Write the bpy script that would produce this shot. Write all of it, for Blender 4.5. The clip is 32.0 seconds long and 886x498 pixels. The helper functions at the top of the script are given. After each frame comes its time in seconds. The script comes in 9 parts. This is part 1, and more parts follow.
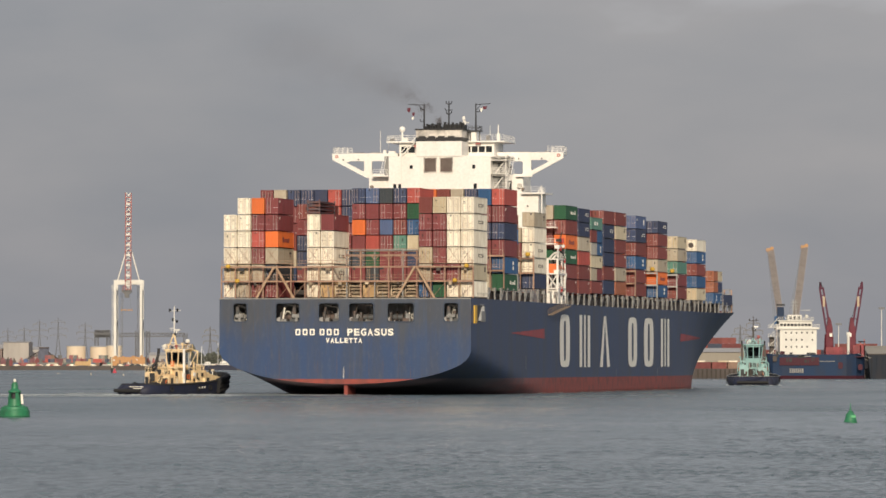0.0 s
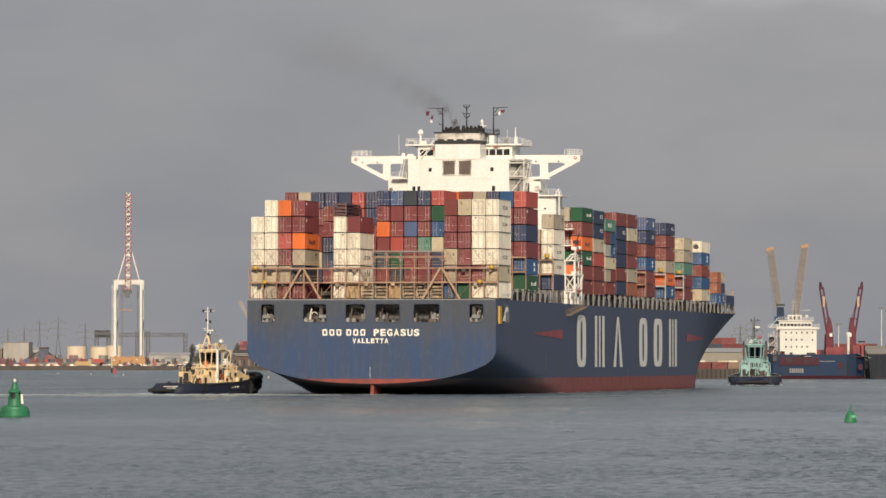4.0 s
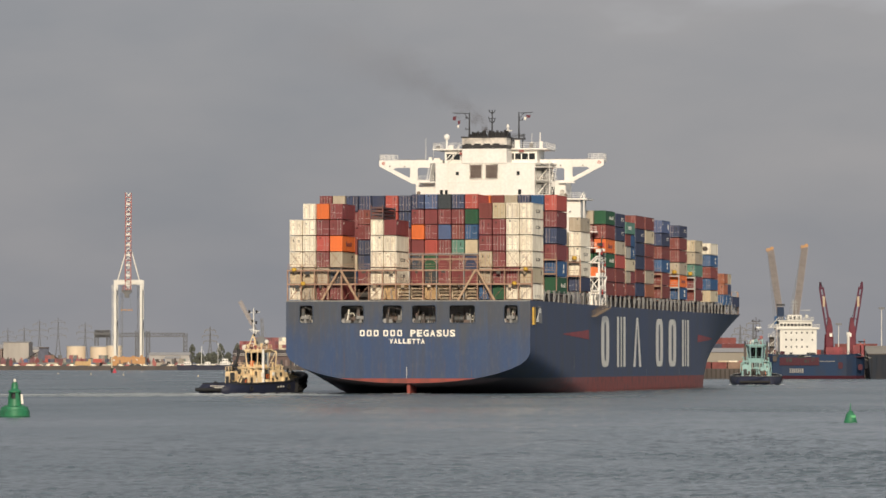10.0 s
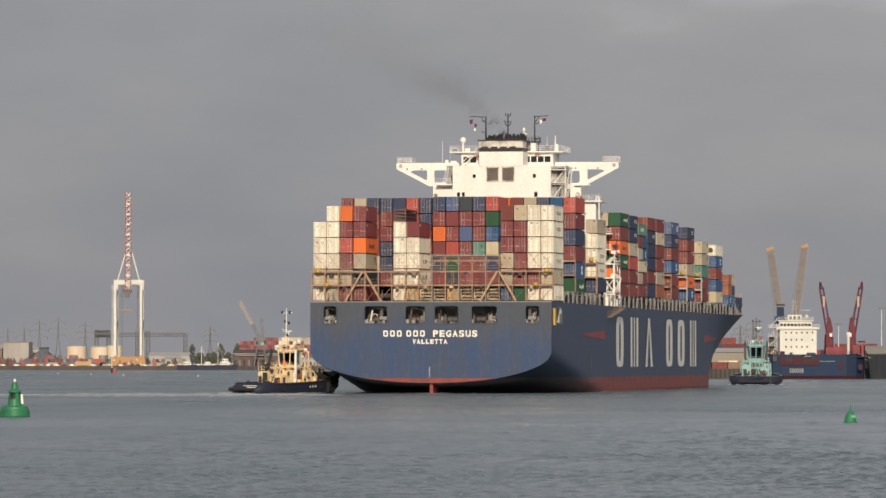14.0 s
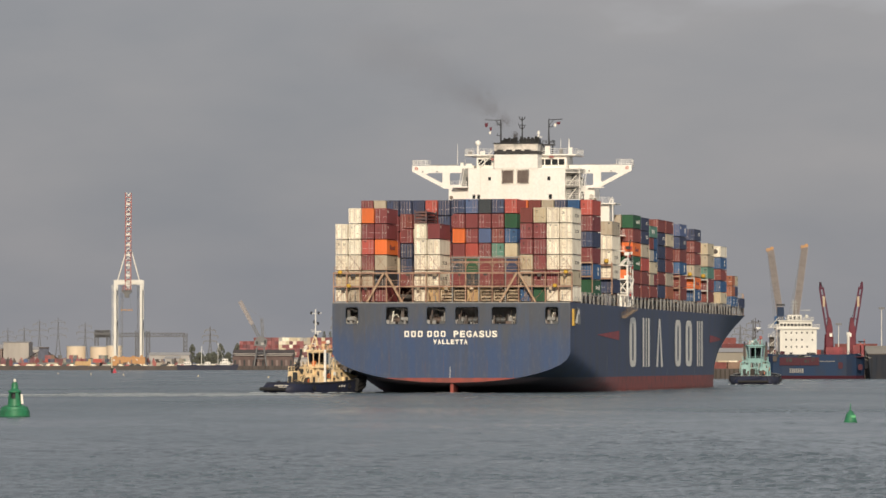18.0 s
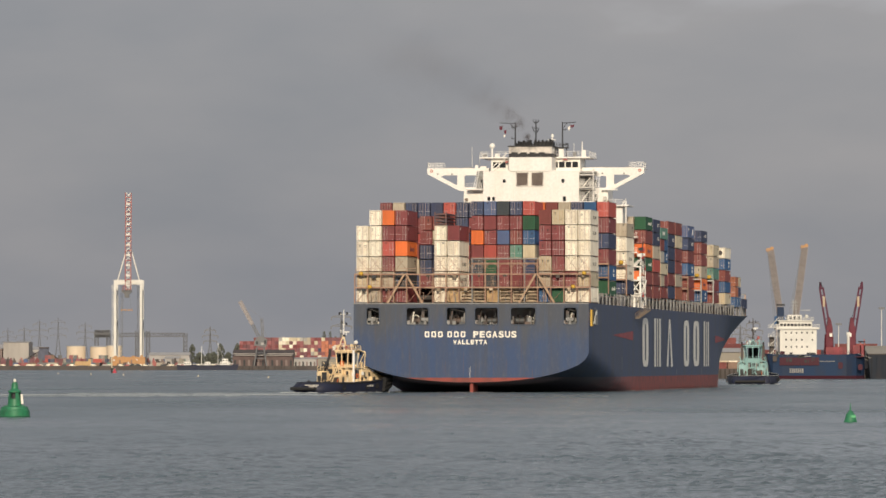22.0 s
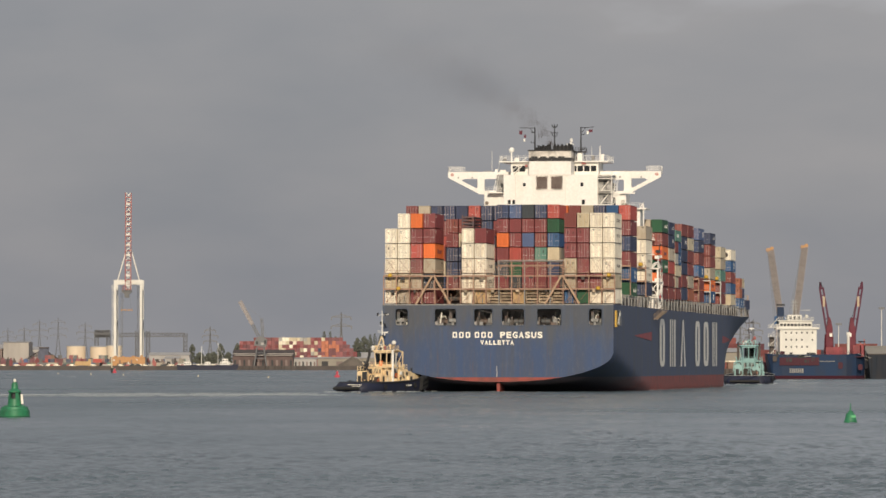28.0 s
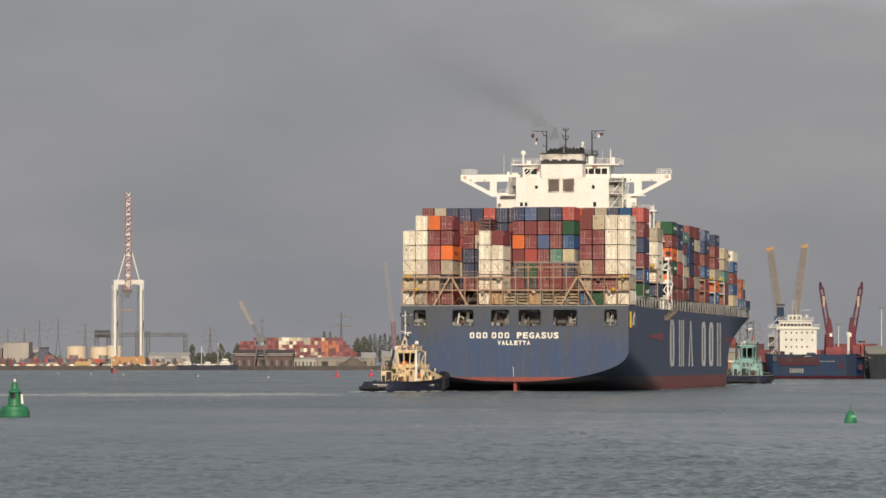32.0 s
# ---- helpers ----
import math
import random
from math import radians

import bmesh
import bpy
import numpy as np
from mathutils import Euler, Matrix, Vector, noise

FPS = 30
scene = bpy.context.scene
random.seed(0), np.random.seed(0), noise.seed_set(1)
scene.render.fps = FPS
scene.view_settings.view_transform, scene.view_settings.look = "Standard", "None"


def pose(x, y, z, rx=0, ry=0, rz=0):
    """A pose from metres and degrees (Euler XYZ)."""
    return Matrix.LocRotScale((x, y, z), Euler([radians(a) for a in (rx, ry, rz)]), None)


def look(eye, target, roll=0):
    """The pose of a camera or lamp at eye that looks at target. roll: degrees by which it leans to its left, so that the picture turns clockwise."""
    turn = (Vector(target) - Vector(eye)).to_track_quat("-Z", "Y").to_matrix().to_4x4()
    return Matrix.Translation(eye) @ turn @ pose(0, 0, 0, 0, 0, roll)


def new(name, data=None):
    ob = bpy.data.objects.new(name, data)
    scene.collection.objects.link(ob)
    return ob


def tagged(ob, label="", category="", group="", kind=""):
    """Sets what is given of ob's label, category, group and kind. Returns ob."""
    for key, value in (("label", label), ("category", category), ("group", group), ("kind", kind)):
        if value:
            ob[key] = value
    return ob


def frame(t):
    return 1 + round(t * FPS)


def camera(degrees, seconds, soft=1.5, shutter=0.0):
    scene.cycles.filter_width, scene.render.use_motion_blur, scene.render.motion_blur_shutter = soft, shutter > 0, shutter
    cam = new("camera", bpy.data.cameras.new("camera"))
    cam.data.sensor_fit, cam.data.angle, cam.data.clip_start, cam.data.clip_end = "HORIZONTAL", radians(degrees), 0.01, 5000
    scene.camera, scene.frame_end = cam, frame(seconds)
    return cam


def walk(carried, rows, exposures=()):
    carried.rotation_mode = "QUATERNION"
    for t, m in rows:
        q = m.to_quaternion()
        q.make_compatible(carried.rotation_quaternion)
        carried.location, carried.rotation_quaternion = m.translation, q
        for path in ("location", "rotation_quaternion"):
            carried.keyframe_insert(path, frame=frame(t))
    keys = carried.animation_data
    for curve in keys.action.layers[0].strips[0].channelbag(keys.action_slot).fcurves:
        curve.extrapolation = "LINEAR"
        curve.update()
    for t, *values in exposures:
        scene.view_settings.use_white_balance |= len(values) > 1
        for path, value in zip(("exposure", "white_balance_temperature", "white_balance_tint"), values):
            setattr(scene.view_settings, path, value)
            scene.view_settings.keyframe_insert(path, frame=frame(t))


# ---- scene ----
cam = camera(8.705, 32.0, soft=1.6)
EYE = (0.0, 0.0, 5.94)
walk(cam, [(0.0, look(EYE, (0.0, 1000.0, 25.26))), (32.0, look(EYE, (0.0, 1000.0, 25.26)))], exposures=((0.0, -0.02), (10.0, -0.07), (20.0, -0.085), (32.0, -0.13)))

# ---- sky and sun: low warm sun from behind on the left, grey cloud ahead ----
SUN_HEIGHT, SUN_SIDE = radians(19), radians(-0.8)
sun = new("sun", bpy.data.lights.new("sun", "SUN"))
sun.data.energy, sun.data.angle, sun.data.color = 3.6, radians(0.6), (1.0, 0.855, 0.665)
sun.matrix_world = look((-math.sin(SUN_SIDE) * 50, -math.cos(SUN_SIDE) * 50, math.tan(SUN_HEIGHT) * 50), (0, 0, 0))


def make_sky():
    world = bpy.data.worlds.new("sky")
    scene.world = world
    world.use_nodes = True
    nt = world.node_tree
    nt.nodes.clear()
    out = nt.nodes.new("ShaderNodeOutputWorld")
    bg = nt.nodes.new("ShaderNodeBackground")
    clear = nt.nodes.new("ShaderNodeTexSky")
    clear.sky_type, clear.sun_disc = "NISHITA", False
    clear.sun_elevation, clear.sun_rotation = SUN_HEIGHT, math.pi + SUN_SIDE
    dim = nt.nodes.new("ShaderNodeVectorMath")
    dim.operation = "SCALE"
    dim.inputs["Scale"].default_value = 0.09
    nt.links.new(clear.outputs[0], dim.inputs[0])
    # cloud deck: wide grey banks, a little warmer higher up
    co = nt.nodes.new("ShaderNodeTexCoord")
    mp = nt.nodes.new("ShaderNodeMapping")
    mp.inputs["Scale"].default_value = (1.0, 1.0, 2.6)
    nt.links.new(co.outputs["Generated"], mp.inputs[0])
    big = nt.nodes.new("ShaderNodeTexNoise")
    big.inputs["Scale"].default_value, big.inputs["Detail"].default_value = 14, 5
    big.inputs["Roughness"].default_value = 0.5
    nt.links.new(mp.outputs[0], big.inputs[0])
    ramp = nt.nodes.new("ShaderNodeValToRGB")
    ramp.color_ramp.elements[0].position, ramp.color_ramp.elements[0].color = 0.35, (0.250, 0.260, 0.297, 1)
    ramp.color_ramp.elements[1].position, ramp.color_ramp.elements[1].color = 0.77, (0.346, 0.335, 0.353, 1)
    high = ramp.color_ramp.elements.new(1.0)
    high.color = (0.50, 0.50, 0.53, 1)
    sep = nt.nodes.new("ShaderNodeSeparateXYZ")
    nt.links.new(co.outputs["Generated"], sep.inputs[0])
    lean = nt.nodes.new("ShaderNodeMath")
    lean.operation = "MULTIPLY_ADD"
    tilt = nt.nodes.new("ShaderNodeMath")
    tilt.operation = "MULTIPLY_ADD"
    tilt.inputs[1].default_value, tilt.inputs[2].default_value = 50.0, -1.3
    low = nt.nodes.new("ShaderNodeClamp")
    low.inputs["Min"].default_value, low.inputs["Max"].default_value = 0.0, 0.07
    nt.links.new(sep.outputs["Z"], low.inputs["Value"])
    nt.links.new(low.outputs[0], tilt.inputs[0])
    nt.links.new(tilt.outputs[0], lean.inputs[1])
    side = nt.nodes.new("ShaderNodeClamp")
    side.inputs["Min"].default_value, side.inputs["Max"].default_value = -0.04, 0.12
    nt.links.new(sep.outputs["X"], side.inputs["Value"])
    nt.links.new(side.outputs[0], lean.inputs[0])
    nt.links.new(big.outputs[0], lean.inputs[2])
    lift = nt.nodes.new("ShaderNodeMath")
    lift.operation = "MULTIPLY_ADD"
    lift.inputs[1].default_value = 2.0
    nt.links.new(sep.outputs["Z"], lift.inputs[0])
    nt.links.new(lean.outputs[0], lift.inputs[2])
    nt.links.new(lift.outputs[0], ramp.inputs[0])
    mix = nt.nodes.new("ShaderNodeMix")
    mix.data_type = "RGBA"
    mix.inputs["Factor"].default_value = 0.93
    nt.links.new(dim.outputs[0], mix.inputs["A"])
    nt.links.new(ramp.outputs[0], mix.inputs["B"])
    nt.links.new(mix.outputs["Result"], bg.inputs["Color"])
    bg.inputs["Strength"].default_value = 1.0
    nt.links.new(bg.outputs[0], out.inputs[0])


make_sky()


# ---- materials ----
def surface(name, color, rough=0.6, metal=0.0, wear=None, amount=0.25, scale=0.6, grain=9.0, bump=0.02, streak=1.0, shift=0.0, gloss=0.5):
    """Paint or bare stuff: grain and stains at two scales; streak > 1 draws the stains out downwards; shift varies it from piece to piece."""
    m = bpy.data.materials.new(name)
    m.use_nodes = True
    nt = m.node_tree
    b = nt.nodes["Principled BSDF"]
    b.inputs["Roughness"].default_value, b.inputs["Metallic"].default_value = rough, metal
    b.inputs["Specular IOR Level"].default_value = gloss
    co = nt.nodes.new("ShaderNodeTexCoord")
    info = nt.nodes.new("ShaderNodeObjectInfo")
    add = nt.nodes.new("ShaderNodeVectorMath")
    add.operation = "MULTIPLY_ADD"
    nt.links.new(info.outputs["Random"], add.inputs[0])
    add.inputs[1].default_value = (37, 61, 23)
    nt.links.new(co.outputs["Object"], add.inputs[2])
    mp = nt.nodes.new("ShaderNodeMapping")
    mp.inputs["Scale"].default_value = (1, 1, 1 / streak)
    nt.links.new(add.outputs[0], mp.inputs[0])
    n1 = nt.nodes.new("ShaderNodeTexNoise")
    n1.inputs["Scale"].default_value, n1.inputs["Detail"].default_value = scale, 6
    n2 = nt.nodes.new("ShaderNodeTexNoise")
    n2.inputs["Scale"].default_value, n2.inputs["Detail"].default_value = grain, 3
    nt.links.new(mp.outputs[0], n1.inputs[0])
    nt.links.new(add.outputs[0], n2.inputs[0])
    ramp = nt.nodes.new("ShaderNodeValToRGB")
    ramp.color_ramp.elements[0].position, ramp.color_ramp.elements[1].position = 0.42, 0.72
    ramp.color_ramp.elements[0].color, ramp.color_ramp.elements[1].color = (0, 0, 0, 1), (amount, amount, amount, 1)
    nt.links.new(n1.outputs[0], ramp.inputs[0])
    mix = nt.nodes.new("ShaderNodeMix")
    mix.data_type = "RGBA"
    mix.inputs["A"].default_value = (*color, 1)
    mix.inputs["B"].default_value = (*(wear or [c * 0.45 for c in color]), 1)
    nt.links.new(ramp.outputs[0], mix.inputs["Factor"])
    hsv = nt.nodes.new("ShaderNodeHueSaturation")
    val = nt.nodes.new("ShaderNodeMapRange")
    val.inputs["To Min"].default_value, val.inputs["To Max"].default_value = 0.86, 1.14
    nt.links.new(n2.outputs[0], val.inputs[0])
    nt.links.new(mix.outputs["Result"], hsv.inputs["Color"])
    if shift:
        own = nt.nodes.new("ShaderNodeMapRange")
        own.inputs["To Min"].default_value, own.inputs["To Max"].default_value = 1 - shift, 1 + shift
        nt.links.new(info.outputs["Random"], own.inputs[0])
        mul = nt.nodes.new("ShaderNodeMath")
        mul.operation = "MULTIPLY"
        nt.links.new(own.outputs[0], mul.inputs[0])
        nt.links.new(val.outputs[0], mul.inputs[1])
        nt.links.new(mul.outputs[0], hsv.inputs["Value"])
    else:
        nt.links.new(val.outputs[0], hsv.inputs["Value"])
    nt.links.new(hsv.outputs[0], b.inputs["Base Color"])
    if bump:
        bp = nt.nodes.new("ShaderNodeBump")
        bp.inputs["Strength"].default_value, bp.inputs["Distance"].default_value = 0.5, bump
        nt.links.new(n2.outputs[0], bp.inputs["Height"])
        nt.links.new(bp.outputs[0], b.inputs["Normal"])
    return m


def islands(name, colors, rough=0.7):
    """One paint a piece for joined far stuff, by Random Per Island."""
    m = bpy.data.materials.new(name)
    m.use_nodes = True
    nt = m.node_tree
    b = nt.nodes["Principled BSDF"]
    b.inputs["Roughness"].default_value = rough
    geo = nt.nodes.new("ShaderNodeNewGeometry")
    ramp = nt.nodes.new("ShaderNodeValToRGB")
    ramp.color_ramp.interpolation = "CONSTANT"
    el = ramp.color_ramp.elements
    while len(el) < len(colors):
        el.new(0.5)
    for i, c in enumerate(colors):
        el[i].position, el[i].color = i / len(colors), (*c, 1)
    nt.links.new(geo.outputs["Random Per Island"], ramp.inputs[0])
    n2 = nt.nodes.new("ShaderNodeTexNoise")
    co = nt.nodes.new("ShaderNodeTexCoord")
    nt.links.new(co.outputs["Object"], n2.inputs[0])
    n2.inputs["Scale"].default_value = 0.8
    hsv = nt.nodes.new("ShaderNodeHueSaturation")
    val = nt.nodes.new("ShaderNodeMapRange")
    val.inputs["To Min"].default_value, val.inputs["To Max"].default_value = 0.7, 1.2
    nt.links.new(n2.outputs[0], val.inputs[0])
    nt.links.new(val.outputs[0], hsv.inputs["Value"])
    nt.links.new(ramp.outputs[0], hsv.inputs["Color"])
    nt.links.new(hsv.outputs[0], b.inputs["Base Color"])
    return m


RUST = (0.20, 0.085, 0.035)
HULL = surface("navy_hull_paint", (0.023, 0.046, 0.112), 0.5, wear=(0.043, 0.047, 0.064), amount=0.85, scale=0.42, grain=2.5, bump=0.01, streak=9)
HULL_UPPER = surface("grey_blue_paint", (0.028, 0.046, 0.082), 0.55, wear=(0.04, 0.040, 0.042), amount=0.5, scale=0.5, grain=3, bump=0.01, streak=6)
BOOT = surface("red_bottom_paint", (0.27, 0.050, 0.036), 0.6, wear=(0.09, 0.04, 0.035), amount=0.8, scale=0.4, grain=3, streak=5)
DECK = surface("red_brown_deck_paint", (0.16, 0.06, 0.04), 0.7, scale=0.3)
TAN_PALE = surface("pale_tan_steel", (0.42, 0.29, 0.19), 0.6, wear=RUST, amount=0.6, scale=1.2, grain=6)
TAN = surface("rusty_tan_steel", (0.36, 0.225, 0.155), 0.6, wear=(0.19, 0.085, 0.055), amount=0.95, scale=0.9, grain=6, shift=0.25)
PED = surface("light_grey_steel", (0.26, 0.262, 0.258), 0.6, wear=(0.14, 0.11, 0.08), amount=0.6, scale=1.5)
WHITE = surface("white_ship_paint", (0.84, 0.82, 0.77), 0.45, wear=(0.6, 0.52, 0.4), amount=0.22, scale=0.3, grain=2, bump=0.005, streak=5)
BLACK = surface("sooty_black_paint", (0.02, 0.02, 0.022), 0.6)
SOOT = surface("soot_stained_white_paint", (0.72, 0.67, 0.6), 0.55, wear=(0.06, 0.055, 0.05), amount=1.0, scale=0.45, grain=2)
DARK = surface("dark_interior", (0.035, 0.037, 0.04), 0.7)
INSIDE = surface("grey_mooring_deck_paint", (0.38, 0.385, 0.40), 0.7, wear=RUST, amount=0.4)
LOUVRE = surface("brown_grey_louvre", (0.06, 0.045, 0.038), 0.6)
LOUVRE_PALE = surface("dusty_brown_louvre", (0.15, 0.115, 0.10), 0.6, wear=(0.08, 0.05, 0.04), amount=0.6)
HARDWARE = surface("weathered_door_gear", (0.20, 0.165, 0.13), 0.6, wear=RUST, amount=0.5)
DOOR_GEAR = surface("galvanised_door_gear", (0.42, 0.35, 0.33), 0.55, wear=RUST, amount=0.5)
STEEL = surface("galvanised_steel", (0.42, 0.42, 0.40), 0.5, metal=0.3)
GEAR = surface("grey_machinery_paint", (0.075, 0.08, 0.083), 0.5, wear=RUST, amount=0.5)
YELLOW = surface("yellow_paint", (0.62, 0.38, 0.04), 0.5, wear=RUST, amount=0.3)
REDPAINT = surface("red_paint", (0.5, 0.04, 0.035), 0.5)
FLAG = surface("faded_flag_cloth", (0.13, 0.03, 0.045), 0.9)
# coaming steel, its colour darkened to give the shade behind the pedestals
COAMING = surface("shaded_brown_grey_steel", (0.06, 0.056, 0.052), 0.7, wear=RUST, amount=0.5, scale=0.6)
ORANGE = surface("orange_paint", (0.7, 0.16, 0.03), 0.5)
LETTER = surface("cream_lettering_paint", (0.86, 0.83, 0.74), 0.5, wear=(0.6, 0.54, 0.44), amount=0.25, scale=0.4, streak=5)
GLASS = surface("dark_window_glass", (0.02, 0.024, 0.028), 0.08, bump=0)
RUBBER = surface("black_rubber", (0.018, 0.018, 0.019), 0.8)

BOX = {k: surface("container_" + n, c, 0.55, wear=w, amount=0.45, scale=0.8, grain=5, bump=0.01, streak=4, shift=0.12, gloss=0.3) for k, n, c, w in (
    ("W", "white", (0.88, 0.82, 0.68), (0.42, 0.31, 0.19)), ("C", "cream", (0.57, 0.50, 0.36), (0.36, 0.27, 0.17)),
    ("B", "beige", (0.46, 0.405, 0.315), (0.3, 0.2, 0.12)), ("M", "maroon", (0.215, 0.052, 0.056), (0.09, 0.036, 0.034)),
    ("D", "dull_red", (0.21, 0.056, 0.05), (0.12, 0.045, 0.04)), ("R", "red", (0.44, 0.088, 0.072), (0.25, 0.07, 0.05)), ("O", "orange", (0.72, 0.17, 0.045), (0.4, 0.12, 0.04)),
    ("N", "navy", (0.036, 0.050, 0.105), (0.065, 0.06, 0.07)), ("S", "slate_blue", (0.085, 0.125, 0.25), (0.09, 0.09, 0.12)),
    ("U", "blue", (0.03, 0.098, 0.23), (0.06, 0.08, 0.12)), ("G", "green", (0.025, 0.105, 0.052), (0.04, 0.06, 0.04)),
    ("T", "teal", (0.11, 0.25, 0.20), (0.1, 0.14, 0.11)), ("Y", "grey", (0.38, 0.37, 0.34), (0.22, 0.18, 0.14)),
    ("K", "charcoal", (0.045, 0.055, 0.065), (0.06, 0.05, 0.045)), ("P", "plank_tan", (0.52, 0.35, 0.17), (0.3, 0.17, 0.08)), ("H", "rust_orange", (0.34, 0.12, 0.065), (0.2, 0.08, 0.05)))}
REST = islands("stacked_container_paint", [(0.19, 0.045, 0.04), (0.2, 0.05, 0.04), (0.03, 0.05, 0.115), (0.085, 0.14, 0.26), (0.45, 0.075, 0.05), (0.55, 0.48, 0.36), (0.04, 0.16, 0.38), (0.7, 0.15, 0.03), (0.025, 0.13, 0.06), (0.7, 0.66, 0.56)])


# grey bottom under the counter; its colour stands in for the shade there
BILGE = surface("shade_grey_bottom_paint", (0.30, 0.22, 0.25), 0.85, wear=(0.16, 0.12, 0.11), amount=0.5, scale=0.3, gloss=0.3)
ARROW = surface("weathered_red_paint", (0.33, 0.055, 0.062), 0.6, wear=(0.16, 0.05, 0.06), amount=0.7, scale=0.3)
DARK_RACK = surface("dark_flat_rack", (0.06, 0.05, 0.06), 0.6, wear=(0.2, 0.07, 0.05), amount=1.0, scale=0.7, shift=0.3)
RACK = surface("rusty_flat_rack", (0.44, 0.35, 0.24), 0.7, wear=(0.06, 0.03, 0.02), amount=0.8, scale=0.8, shift=0.35)


def grey_topped_transom():
    """Blue paint, unevenly greyer towards the mooring deck, in streaks that run down."""
    m = surface("streaked_transom_paint", (0.0175, 0.050, 0.138), 0.52, wear=(0.044, 0.05, 0.066), amount=0.5, scale=0.45, grain=2.5, bump=0.01, streak=10)
    nt = m.node_tree
    b = nt.nodes["Principled BSDF"]
    blue = b.inputs["Base Color"].links[0].from_socket
    co = nt.nodes.new("ShaderNodeTexCoord")
    sep = nt.nodes.new("ShaderNodeSeparateXYZ")
    nt.links.new(co.outputs["Object"], sep.inputs[0])

    def noise(scale, detail):
        mp = nt.nodes.new("ShaderNodeMapping")
        mp.inputs["Scale"].default_value = scale
        nt.links.new(co.outputs["Object"], mp.inputs[0])
        n = nt.nodes.new("ShaderNodeTexNoise")
        n.inputs["Scale"].default_value, n.inputs["Detail"].default_value = 1.0, detail
        nt.links.new(mp.outputs[0], n.inputs[0])
        return n.outputs[0]

    # height of the greyer paint's lower edge, shifted by wide and narrow streaks
    wide = nt.nodes.new("ShaderNodeMath")
    wide.operation = "MULTIPLY_ADD"
    wide.inputs[1].default_value = 9.0
    nt.links.new(noise((0.16, 0.16, 0.03), 2), wide.inputs[0])
    nt.links.new(sep.outputs["Z"], wide.inputs[2])
    fine = nt.nodes.new("ShaderNodeMath")
    fine.operation = "MULTIPLY_ADD"
    fine.inputs[1].default_value = 6.0
    nt.links.new(noise((0.8, 0.8, 0.10), 4), fine.inputs[0])
    nt.links.new(wide.outputs[0], fine.inputs[2])
    edge = nt.nodes.new("ShaderNodeMapRange")
    edge.inputs["From Min"].default_value, edge.inputs["From Max"].default_value = 16.8, 22.0
    edge.inputs["To Min"].default_value, edge.inputs["To Max"].default_value = 0.0, 0.82
    nt.links.new(fine.outputs[0], edge.inputs[0])
    mix = nt.nodes.new("ShaderNodeMix")
    mix.data_type = "RGBA"
    mix.inputs["B"].default_value = (0.052, 0.060, 0.074, 1)
    nt.links.new(blue, mix.inputs["A"])
    nt.links.new(edge.outputs[0], mix.inputs["Factor"])
    # thin rust runs
    rust = nt.nodes.new("ShaderNodeMapRange")
    rust.inputs["From Min"].default_value, rust.inputs["From Max"].default_value = 0.60, 0.80
    rust.inputs["To Max"].default_value = 0.7
    nt.links.new(noise((1.9, 1.9, 0.11), 4), rust.inputs[0])
    mix2 = nt.nodes.new("ShaderNodeMix")
    mix2.data_type = "RGBA"
    mix2.inputs["B"].default_value = (0.10, 0.055, 0.04, 1)
    nt.links.new(mix.outputs["Result"], mix2.inputs["A"])
    nt.links.new(rust.outputs[0], mix2.inputs["Factor"])
    # broad soft stains, dull brown and chalky, that run down from the openings
    last = mix2.outputs["Result"]
    for scale, lo, hi, most, color in (((0.55, 0.55, 0.035), 0.50, 0.72, 0.42, (0.046, 0.048, 0.056, 1)), ((0.9, 0.9, 0.05), 0.55, 0.72, 0.42, (0.030, 0.072, 0.17, 1)), ((1.3, 1.3, 0.5), 0.52, 0.75, 0.3, (0.09, 0.10, 0.12, 1))):
        rng = nt.nodes.new("ShaderNodeMapRange")
        rng.inputs["From Min"].default_value, rng.inputs["From Max"].default_value, rng.inputs["To Max"].default_value = lo, hi, most
        nt.links.new(noise(scale, 4), rng.inputs[0])
        over = nt.nodes.new("ShaderNodeMix")
        over.data_type = "RGBA"
        over.inputs["B"].default_value = color
        nt.links.new(last, over.inputs["A"])
        nt.links.new(rng.outputs[0], over.inputs["Factor"])
        last = over.outputs["Result"]
    nt.links.new(last, b.inputs["Base Color"])
    return m


STERN_PAINT = grey_topped_transom()


